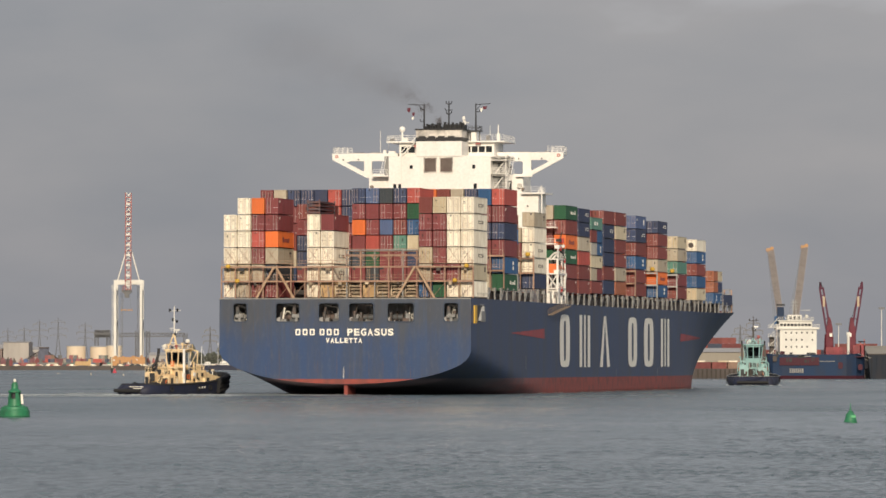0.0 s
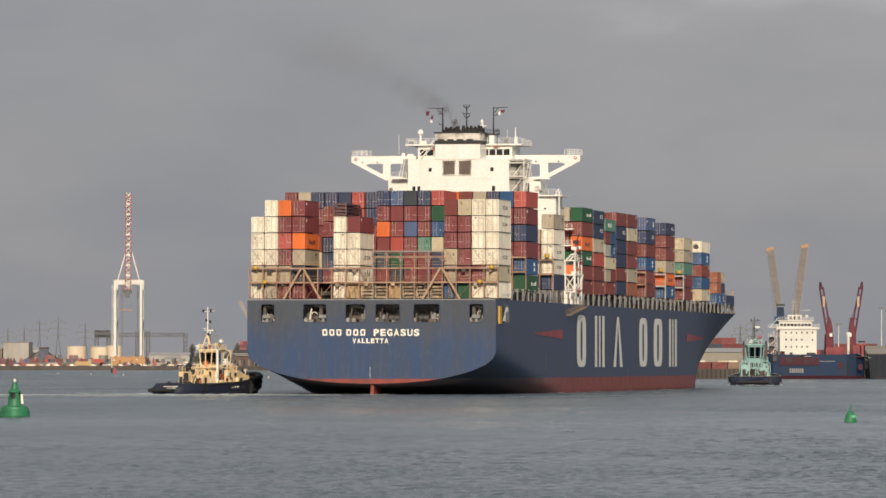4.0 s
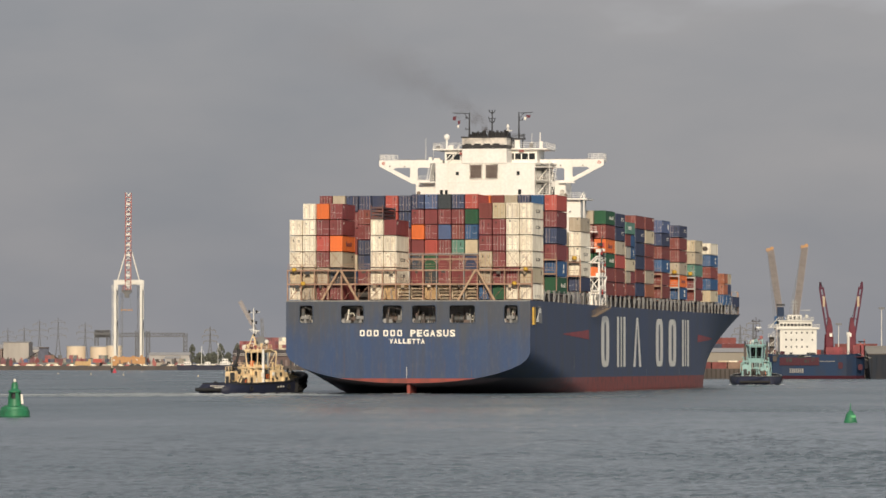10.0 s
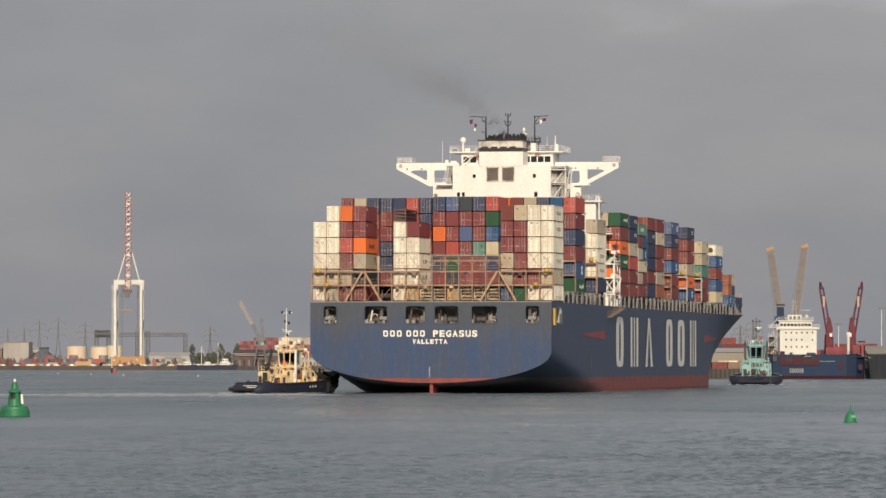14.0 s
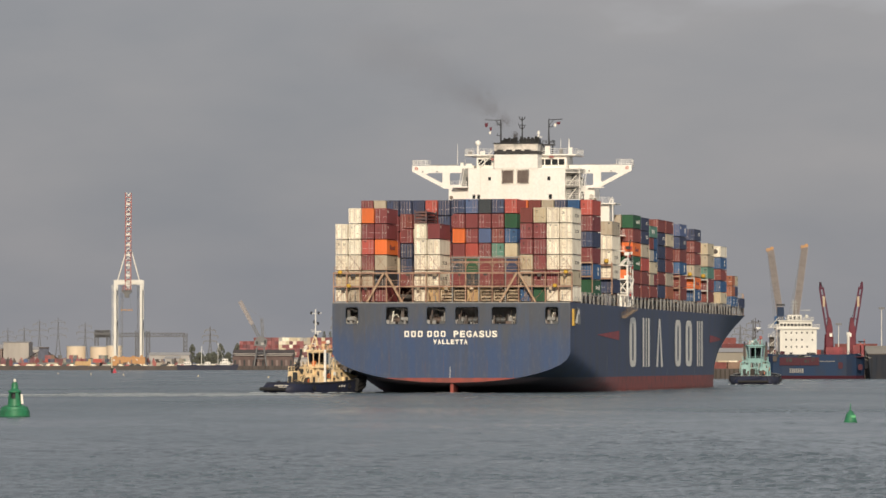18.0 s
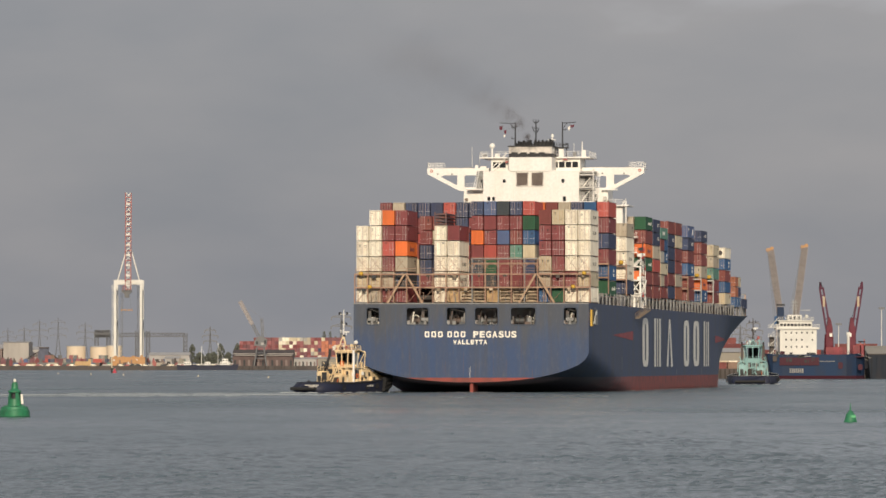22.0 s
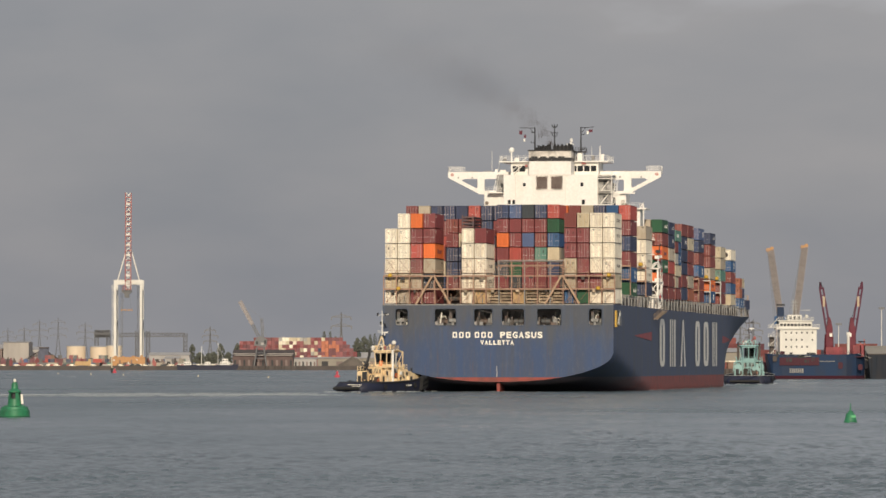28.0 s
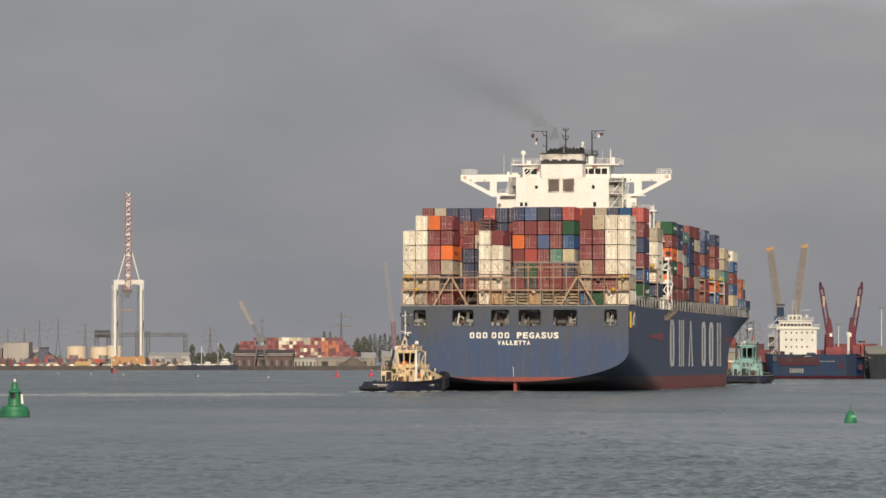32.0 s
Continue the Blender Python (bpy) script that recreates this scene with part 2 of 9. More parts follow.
def shaded_red_bottom():
    """Red bottom paint that greys towards the stern in an uneven edge: the counter's shade, put into the colour."""
    m = surface("worn_shaded_red_bottom_paint", (0.27, 0.050, 0.036), 0.6, wear=(0.09, 0.04, 0.035), amount=0.8, scale=0.5, grain=1.2, streak=1.2)
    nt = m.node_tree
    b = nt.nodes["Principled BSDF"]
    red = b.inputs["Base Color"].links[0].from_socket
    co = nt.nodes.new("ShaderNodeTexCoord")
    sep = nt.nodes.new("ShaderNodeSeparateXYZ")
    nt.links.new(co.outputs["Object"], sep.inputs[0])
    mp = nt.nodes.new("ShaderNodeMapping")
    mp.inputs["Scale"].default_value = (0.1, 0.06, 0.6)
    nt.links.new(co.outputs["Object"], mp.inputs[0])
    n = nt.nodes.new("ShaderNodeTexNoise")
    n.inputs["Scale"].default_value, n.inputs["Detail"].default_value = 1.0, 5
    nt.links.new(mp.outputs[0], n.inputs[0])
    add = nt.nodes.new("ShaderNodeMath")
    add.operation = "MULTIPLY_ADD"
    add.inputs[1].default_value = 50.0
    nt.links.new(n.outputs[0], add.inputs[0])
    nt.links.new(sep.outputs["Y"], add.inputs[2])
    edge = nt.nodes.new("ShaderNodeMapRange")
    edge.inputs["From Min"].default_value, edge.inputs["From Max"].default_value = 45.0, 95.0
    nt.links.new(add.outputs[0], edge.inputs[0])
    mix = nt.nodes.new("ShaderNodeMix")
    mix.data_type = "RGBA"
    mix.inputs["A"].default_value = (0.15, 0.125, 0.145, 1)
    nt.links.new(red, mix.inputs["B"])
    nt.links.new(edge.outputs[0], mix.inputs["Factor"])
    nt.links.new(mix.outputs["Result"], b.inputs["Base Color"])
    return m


SIDE_BOTTOM = shaded_red_bottom()


# ---- mesh helpers ----
def box(bm, x0, x1, y0, y1, z0, z1, mat=0):
    v = [bm.verts.new((x, y, z)) for z in (z0, z1) for y in (y0, y1) for x in (x0, x1)]
    for q in ((0, 2, 3, 1), (4, 5, 7, 6), (0, 1, 5, 4), (1, 3, 7, 5), (3, 2, 6, 7), (2, 0, 4, 6)):
        bm.faces.new([v[i] for i in q]).material_index = mat


def rod(bm, p, q, r, r2=None, n=6, mat=0, caps=True):
    """A round bar from p to q, tapering from r to r2."""
    p, q = Vector(p), Vector(q)
    r2 = r if r2 is None else r2
    turn = (q - p).to_track_quat("Z", "Y").to_matrix()
    rings = [[bm.verts.new(c + turn @ Vector((s * math.cos(k * 2 * math.pi / n + math.pi / n), s * math.sin(k * 2 * math.pi / n + math.pi / n), 0))) for k in range(n)] for c, s in ((p, r), (q, r2))]
    for k in range(n):
        f = bm.faces.new((rings[0][k], rings[0][(k + 1) % n], rings[1][(k + 1) % n], rings[1][k]))
        f.material_index, f.smooth = mat, n > 5
    if caps:
        for ring in (rings[0][::-1], rings[1]):
            bm.faces.new([bm.verts.new(v.co) for v in ring] if n > 5 else ring).material_index = mat


def turned(bm, profile, n=16, at=(0, 0, 0), mat=0):
    """A body of revolution about the vertical; profile: (radius, height) from the bottom up."""
    def ring_at(r, z):
        return [bm.verts.new((at[0] + r * math.cos(k * 2 * math.pi / n), at[1] + r * math.sin(k * 2 * math.pi / n), at[2] + z)) for k in range(n)]

    first = a = ring_at(*profile[0])
    last = None
    for (r0, z0), (r1, z1) in zip(profile, profile[1:]):
        way = math.atan2(z1 - z0, r1 - r0)
        # a crisp edge where the profile bends sharply
        if last is not None and abs(way - last) > 0.5:
            a = ring_at(r0, z0)
        b = ring_at(r1, z1)
        for k in range(n):
            f = bm.faces.new((a[k], a[(k + 1) % n], b[(k + 1) % n], b[k]))
            f.material_index, f.smooth = mat, True
        a, last = b, way
    for ring in (first[::-1], a):
        bm.faces.new([bm.verts.new(v.co) for v in ring]).material_index = mat


def slab(bm, outline, y0, y1, mat=0):
    """A plate whose outline lies in the x-z plane, from y0 to y1."""
    a, b = [[bm.verts.new((x, y, z)) for x, z in outline] for y in (y0, y1)]
    n = len(outline)
    for k in range(n):
        bm.faces.new((a[k], a[(k + 1) % n], b[(k + 1) % n], b[k])).material_index = mat
    bm.faces.new(a[::-1]).material_index = mat
    bm.faces.new(b).material_index = mat


def pierced(bm, outline, holes, y0, y1, mat=0):
    """A plate in the x-z plane with holes that go through it."""
    loops = [outline, *holes]
    for y in (y0, y1):
        edges = []
        for lp in loops:
            vs = [bm.verts.new((x, y, z)) for x, z in lp]
            edges += [bm.edges.new((vs[k], vs[(k + 1) % len(vs)])) for k in range(len(vs))]
        for g in bmesh.ops.triangle_fill(bm, use_beauty=True, use_dissolve=False, edges=edges)["geom"]:
            if isinstance(g, bmesh.types.BMFace):
                g.material_index = mat
    for lp in loops:
        a, b = [[bm.verts.new((x, y, z)) for x, z in lp] for y in (y0, y1)]
        for k in range(len(lp)):
            bm.faces.new((a[k], a[(k + 1) % len(lp)], b[(k + 1) % len(lp)], b[k])).material_index = mat


def rounded(x0, x1, z0, z1, r, n=4):
    pts = []
    for cx, cz, a0 in ((x1 - r, z1 - r, 0), (x0 + r, z1 - r, 90), (x0 + r, z0 + r, 180), (x1 - r, z0 + r, 270)):
        pts += [(cx + r * math.cos(radians(a0 + 90 * k / n)), cz + r * math.sin(radians(a0 + 90 * k / n))) for k in range(n + 1)]
    return pts


def mesh_of(bm, name, mats):
    bmesh.ops.recalc_face_normals(bm, faces=bm.faces)
    me = bpy.data.meshes.new(name)
    bm.to_mesh(me)
    bm.free()
    for m in mats if isinstance(mats, (list, tuple)) else [mats]:
        me.materials.append(m)
    return me


def part(name, bm, mats, parent, label="", at=None):
    """Links a bmesh as one mesh object under a thing or a part."""
    ob = new(name, bm if isinstance(bm, bpy.types.Mesh) else mesh_of(bm, name, mats))
    ob.parent = parent
    if at is not None:
        ob.matrix_local = at
    return tagged(ob, label)


def thing(name, label, category, at=None, group="", kind=""):
    ob = new(name)
    if at is not None:
        ob.matrix_world = at
    return tagged(ob, label, category, group, kind)


def solid(name, bm, mats, label="", category="", group="", kind="", at=None):
    ob = new(name, mesh_of(bm, name, mats))
    if at is not None:
        ob.matrix_world = at
    return tagged(ob, label, category, group, kind)


def rail(bm, pts, h=1.1, mat=0, step=1.6, r=0.035, bars=3):
    """A handrail along points: stanchions and bars."""
    for p, q in zip(pts, pts[1:]):
        p, q = Vector(p), Vector(q)
        n = max(1, round((q - p).length / step))
        for k in range(n + 1):
            c = p.lerp(q, k / n)
            rod(bm, c, c + Vector((0, 0, h)), r, n=4, mat=mat)
        for k in range(bars):
            up = Vector((0, 0, h * (k + 1) / bars))
            rod(bm, p + up, q + up, r, n=4, mat=mat)


# ---- water: one sheet to the horizon, with real waves where they can be told apart ----
def water_material():
    m = bpy.data.materials.new("estuary_water")
    m.use_nodes = True
    nt = m.node_tree
    b = nt.nodes["Principled BSDF"]
    b.inputs["Base Color"].default_value = (0.106, 0.143, 0.160, 1)
    b.inputs["IOR"].default_value = 1.333
    co = nt.nodes.new("ShaderNodeTexCoord")

    def wave(sx, sy, detail):
        mp = nt.nodes.new("ShaderNodeMapping")
        mp.inputs["Scale"].default_value = (sx, sy, 1)
        nt.links.new(co.outputs["Object"], mp.inputs[0])
        n = nt.nodes.new("ShaderNodeTexNoise")
        n.inputs["Scale"].default_value, n.inputs["Detail"].default_value = 1.0, detail
        nt.links.new(mp.outputs[0], n.inputs[0])
        return n.outputs[0]

    # gusts and slicks: wide patches where the ripple is stronger or weaker
    gust = nt.nodes.new("ShaderNodeMapRange")
    gust.inputs["From Min"].default_value, gust.inputs["From Max"].default_value = 0.42, 0.58
    gust.inputs["To Min"].default_value, gust.inputs["To Max"].default_value = 0.35, 1.0
    streak = nt.nodes.new("ShaderNodeMath")
    streak.operation = "ADD"
    half = nt.nodes.new("ShaderNodeMath")
    half.operation = "MULTIPLY"
    half.inputs[1].default_value = 0.5
    nt.links.new(wave(0.03, 0.012, 3), streak.inputs[0])
    nt.links.new(wave(0.006, 0.02, 3), streak.inputs[1])
    nt.links.new(streak.outputs[0], half.inputs[0])
    nt.links.new(half.outputs[0], gust.inputs[0])
    bp = nt.nodes.new("ShaderNodeBump")
    bp.inputs["Distance"].default_value = 0.5
    # past the sheltered reach the wind ripple is stronger
    sep = nt.nodes.new("ShaderNodeSeparateXYZ")
    nt.links.new(co.outputs["Object"], sep.inputs[0])
    reach = nt.nodes.new("ShaderNodeMapRange")
    reach.inputs["From Min"].default_value, reach.inputs["From Max"].default_value = 480, 950
    reach.inputs["To Min"].default_value, reach.inputs["To Max"].default_value = 0.45, 1.0
    nt.links.new(sep.outputs["Y"], reach.inputs[0])
    both = nt.nodes.new("ShaderNodeMath")
    both.operation = "MULTIPLY"
    nt.links.new(gust.outputs[0], both.inputs[0])
    nt.links.new(reach.outputs[0], both.inputs[1])
    nt.links.new(both.outputs[0], bp.inputs["Strength"])
    sheen = nt.nodes.new("ShaderNodeMapRange")
    sheen.inputs["From Min"].default_value, sheen.inputs["From Max"].default_value = 530, 720
    sheen.inputs["To Min"].default_value, sheen.inputs["To Max"].default_value = 0.5, 0.08
    nt.links.new(sep.outputs["Y"], sheen.inputs[0])
    nt.links.new(sheen.outputs[0], b.inputs["Specular IOR Level"])
    nt.links.new(wave(1.9, 1.3, 4), bp.inputs["Height"])
    nt.links.new(bp.outputs[0], b.inputs["Normal"])
    rg = nt.nodes.new("ShaderNodeMapRange")
    rg.inputs["From Min"].default_value, rg.inputs["From Max"].default_value = 0.35, 0.65
    rg.inputs["To Min"].default_value, rg.inputs["To Max"].default_value = 0.16, 0.28
    nt.links.new(wave(0.02, 0.008, 3), rg.inputs[0])
    nt.links.new(rg.outputs[0], b.inputs["Roughness"])
    return m


def make_water():
    rnd = np.random.default_rng(7)
    n = 64
    lam = 0.42 * (1.9 / 0.42) ** rnd.uniform(0, 1, n)
    head = rnd.normal(0.06, 0.45, n)
    kx, ky = 2 * np.pi / lam * np.sin(head), 2 * np.pi / lam * np.cos(head)
    amp = lam ** 0.6
    amp *= 0.41 / np.sqrt(np.sum((amp * 2 * np.pi / lam) ** 2))
    ph = rnd.uniform(0, 2 * np.pi, n)

    def height(x, y):
        z = np.zeros_like(x)
        for a, p, q, o in zip(amp, kx, ky, ph):
            z += a * (2 * (0.5 + 0.5 * np.sin(p * x + q * y + o)) ** 2.3 - 0.8)
        # groups of higher and lower waves
        return z * (1 + 0.16 * np.tanh(x / 20)) * (0.8 + 0.25 * np.sin(0.11 * x + 0.05 * y) * np.sin(0.043 * y - 0.07 * x))

    verts, faces = [], []
    base = 0
    rows = [235.0]
    while rows[-1] < 1300:
        rows.append(rows[-1] + 0.28 * (rows[-1] / 250) ** 1.5)
    spread = np.arange(-0.12, 0.12001, 0.0005)
    gx = np.outer(rows, spread)
    gy = np.repeat(np.array(rows)[:, None], len(spread), 1)
    # the swell dies out towards the edge of the rippled part
    fade = np.clip((1300 - gy) / 250, 0, 1) * np.clip((0.12 - np.abs(spread))[None] / 0.01, 0, 1)
    verts.append(np.stack((gx, gy, height(gx, gy) * fade), -1).reshape(-1, 3))
    h, w = gx.shape
    i = (np.arange(h - 1)[:, None] * w + np.arange(w - 1)[None]).reshape(-1)
    faces.append(np.stack((i, i + 1, i + w + 1, i + w), -1))
    base = w * h
    near, far, e0, e1 = rows[0], rows[-1], 0.12 * rows[0], 0.12 * rows[-1]
    # the plain sheet around them
    for quad in (((-9000, -3000), (9000, -3000), (9000, near), (-9000, near)), ((-9000, near), (-e0, near), (-e1, far), (-9000, far)), ((e0, near), (9000, near), (9000, far), (e1, far)), ((-9000, far), (9000, far), (9000, 9000), (-9000, 9000))):
        verts.append(np.array([(x, y, 0) for x, y in quad], float))
        faces.append(np.arange(4)[None] + base)
        base += 4
    v, f = np.concatenate(verts), np.concatenate(faces)
    me = bpy.data.meshes.new("water")
    me.vertices.add(len(v))
    me.vertices.foreach_set("co", v.astype(np.float32).ravel())
    me.loops.add(len(f) * 4)
    me.loops.foreach_set("vertex_index", f.astype(np.int32).ravel())
    me.polygons.add(len(f))
    me.polygons.foreach_set("loop_start", np.arange(len(f), dtype=np.int32) * 4)
    me.polygons.foreach_set("use_smooth", np.ones(len(f), dtype=bool))
    me.update(calc_edges=True)
    me.materials.append(water_material())
    return tagged(new("water", me), "grey-green rippled estuary water", "water", kind="structure")


water = make_water()


def wake_foam():
    """Old wake: thin broken lines of foam and slick on the water left astern of the tug."""
    rnd = np.random.default_rng(12)
    bm = bmesh.new()
    for y, x0, x1, n in ((1035, -84, -20, 900), (1050, -84, -30, 160), (1000, -78, -35, 110), (1085, -70, -25, 110)):
        for k in range(n):
            x = rnd.uniform(x0, x1)
            sx = rnd.uniform(0.6, 3.6)
            m = Matrix.Translation((x, y + rnd.normal(0, 5.0) + 5 * math.sin(x * 0.12), 0.0)) @ Matrix.Diagonal((sx, rnd.uniform(0.2, 0.7), rnd.uniform(0.015, 0.05), 1))
            bmesh.ops.create_icosphere(bm, subdivisions=1, radius=1, matrix=m)
    solid("wake_foam", bm, WAKE, "thin lines of old foam on the water", "foam", kind="stuff")


WAKE = surface("thin_foam", (0.40, 0.43, 0.43), 0.9, bump=0)
wake_foam()


# ---- container ship: x to starboard, y forward from the transom, z up from the waterline ----
ship = thing("container_ship", "large navy blue container ship stacked high with containers, steaming away", "ship")


def smooth(table, x):
    xs, ys = [p[0] for p in table], [p[1] for p in table]
    return float(np.interp(x, xs, ys))


TRANSOM = ((1.93, 0), (1.98, 3), (2.1, 6), (2.4, 9.5), (2.75, 12.2), (3.2, 14.6), (3.8, 17.0), (4.5, 19.1), (5.3, 20.9), (6.3, 22.2), (7.5, 22.85), (18.2, 22.85))
SINK = ((0, 0), (6, 0.62), (12, 1.25), (20, 2.15), (30, 3.35), (40, 4.6), (70, 8), (110, 10), (362, 10))
DECKLINE = ((0, 22.85), (8, 23.0), (290, 23.0), (305, 22.3), (320, 19.8), (335, 15.8), (348, 10.2), (356, 5.4), (360, 2.2), (362, 0.05))
WATERLINE = ((0, 23.0), (215, 23.0), (235, 22.3), (250, 20.9), (270, 18.1), (290, 14.6), (310, 10.6), (330, 6.0), (345, 2.3), (352, 0.3), (353, 0.05), (362, 0.05))


def deck_height(a):
    return smooth(((0, 17.15), (60, 17.0), (150, 16.85), (285, 16.8), (325, 17.3), (362, 18.6)), a)


def half_breadth(a, z):
    if a < 120:
        return smooth(TRANSOM, z + smooth(SINK, a)) * smooth(DECKLINE, a) / 22.85
    dk, wl = smooth(DECKLINE, a), smooth(WATERLINE, a)
    if z < 0:
        return wl * max(0.0, 1 + z / 14) ** 0.5
    return wl + (dk - wl) * (z / deck_height(a)) ** 1.55


def make_hull():
    stations = [0, 2, 4, 6, 9, 12, 16, 20, 26, 33, 40, 50, 60, 70, 90, 120, 150, 180, 215, 235, 250, 260, 270, 280, 290, 297, 305, 312, 320, 327, 335, 341, 348, 352, 356, 360, 362]
    levels = [-6, -4, -2.5, -1.5, -0.7, 0, 0.6, 1.2, 1.7, 1.93, 2.05, 2.2, 2.4, 2.6, 2.9, 3.3, 3.8, 4.5, 5.3, 6.3, 7.5, 9, 11, 13, 15]
    bm = bmesh.new()
    rows = []
    for a in stations:
        low = 1.93 - smooth(SINK, a)
        row = []
        for z in levels + [deck_height(a)]:
            zz = max(z, low, -6)
            hb = half_breadth(a, zz)
            # stem rakes forward above the water
            row.append((hb, a, zz))
        rows.append(row)
    for side in (-1, 1):
        vs = [[bm.verts.new((side * x, y, z)) for x, y, z in r] for r in rows]
        for r0, r1 in zip(vs, vs[1:]):
            for k in range(len(r0) - 1):
                q = (r0[k], r1[k], r1[k + 1], r0[k + 1])
                f = bm.faces.new(q)
                zc = sum(v.co.z for v in q) / 4
                # under the counter the red gives way to the bottom coloured for shade
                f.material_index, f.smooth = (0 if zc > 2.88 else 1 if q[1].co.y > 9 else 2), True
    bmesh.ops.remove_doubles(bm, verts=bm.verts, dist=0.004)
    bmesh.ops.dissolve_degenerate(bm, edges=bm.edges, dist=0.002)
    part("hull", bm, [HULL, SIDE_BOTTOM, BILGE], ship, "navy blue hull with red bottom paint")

    # transom plate with the mooring deck's openings
    prof = [(b, z) for z, b in TRANSOM[:-1]]
    ring = [(b, z) for b, z in prof] + [(22.85, 12.75), (-22.85, 12.75)] + [(-b, z) for b, z in prof[:0:-1]]
    holes = [rounded(x0, x1, 13.0, 16.3, 0.45) for x0, x1 in ((-20.3, -17.8), (-12.5, -8.2), (-4.7, -1.0), (0.8, 5.3), (7.8, 12.6), (18.0, 20.6))]
    bm = bmesh.new()
    slab(bm, ring, -0.02, 0.25)
    part("transom", bm, STERN_PAINT, ship, "blue transom with rust streaks")
    bm = bmesh.new()
    pierced(bm, [(-22.85, 12.75), (22.85, 12.75), (22.85, 17.15), (-22.85, 17.15)], holes, -0.02, 0.25)
    part("mooring_bulwark", bm, STERN_PAINT, ship, "grey-blue upper transom with mooring openings")
    # the red band along the lower edge is painted on a thin strip of its own
    low = [(b, z) for z, b in TRANSOM if z < 2.8]
    strip = [(b, z + 0.004) for b, z in low] + [(12.6, 2.82)] + [(-12.6, 2.82)] + [(-b, z + 0.004) for b, z in low[:0:-1]]
    bm = bmesh.new()
    slab(bm, strip, -0.035, -0.015)
    part("boot_topping", bm, BOOT, ship, "red painted band along the transom's lower edge")
    # upper grey band around the openings
    bm = bmesh.new()
    box(bm, -22.87, 22.87, -0.08, 0.3, 16.98, 17.19)
    part("deck_edge", bm, PED, ship)
    # draught mark and rudder
    for k in range(7):
        bm = bmesh.new()
        box(bm, -0.23, -0.11, -0.05, -0.02, 2.9 + 0.3 * k, 3.05 + 0.3 * k)
        part("draught_bar", bm, LETTER, ship)
    bm = bmesh.new()
    slab(bm, [(-0.35, -5), (0.35, -5), (0.3, 1.9), (-0.3, 1.9)], 1.0, 7.5)
    part("rudder", bm, BOOT, ship, "red rudder under the stern")
    # decks
    bm = bmesh.new()
    outline = [(half_breadth(a, deck_height(a)) - 0.05, a) for a in stations]
    top = [bm.verts.new((x, y, deck_height(y) - 0.05)) for x, y in outline] + [bm.verts.new((-x, y, deck_height(y) - 0.05)) for x, y in outline[::-1]]
    n = len(outline)
    for k in range(n - 1):
        bm.faces.new((top[k], top[k + 1], top[2 * n - 2 - k], top[2 * n - 1 - k]))
    part("main_deck", bm, DECK, ship)
    bm = bmesh.new()
    box(bm, -22.3, 22.3, 0.25, 6.6, 12.7, 12.9)
    box(bm, -22.3, 22.3, 6.6, 6.9, 12.9, 16.9)
    part("mooring_deck", bm, INSIDE, ship)
    # thick rims round the openings
    for lp in holes:
        x0, x1 = min(p[0] for p in lp), max(p[0] for p in lp)
        bm = bmesh.new()
        pierced(bm, rounded(x0 - 0.14, x1 + 0.14, 12.86, 16.44, 0.5), [rounded(x0 + 0.06, x1 - 0.06, 13.06, 16.24, 0.42)], -0.1, -0.025)
        part("opening_rim", bm, HULL_UPPER, ship)
    for x in (-19.4, 19.1, -9.0):
        bm = bmesh.new()
        turned(bm, ((0.5, 0), (0.34, 0.2), (0.3, 0.8), (0.5, 1.0)), 14, (x, 0.9, 12.9))
        part("fairlead_roller", bm, PED, ship)
        bm = bmesh.new()
        slab(bm, rounded(x - 0.75, x + 0.75, 13.75, 14.35, 0.2), 0.5, 1.3)
        part("fairlead_head", bm, PED, ship, "grey fairlead head")
        bm = bmesh.new()
        box(bm, x - 0.8, x - 0.25, 1.4, 1.9, 13.9, 16.2)
        part("fairlead_post", bm, GEAR, ship)
    # stiffeners, hoses and ropes seen inside
    rnd = random.Random(52)
    for lp in holes:
        x0, x1 = min(p[0] for p in lp), max(p[0] for p in lp)
        x = x0 + 0.4
        while x < x1 - 0.2:
            bm = bmesh.new()
            box(bm, x - 0.06, x + 0.06, 6.3, 6.6, 12.9, 16.7)
            part("stiffener", bm, INSIDE, ship)
            x += rnd.uniform(0.7, 1.4)
        for k in range(3):
            bm = bmesh.new()
            cx, cz, r = rnd.uniform(x0 + 0.5, x1 - 0.5), rnd.uniform(13.6, 14.6), rnd.uniform(0.35, 0.7)
            for q in range(10):
                p0, p1 = [(cx + r * math.cos(w), 3.2 + k, cz + r * math.sin(w)) for w in (q * 0.5, q * 0.5 + 0.5)]
                rod(bm, p0, p1, 0.09, n=5)
            part("mooring_rope", bm, (LETTER, PED, YELLOW, LOUVRE)[rnd.randrange(4)], ship)
        bm = bmesh.new()
        rod(bm, (x0 + 0.3, 0.7, 16.1), (x1 - 0.3, 0.9, rnd.uniform(15.4, 16.2)), 0.08, n=5)
        part("overhead_pipe", bm, GEAR, ship)
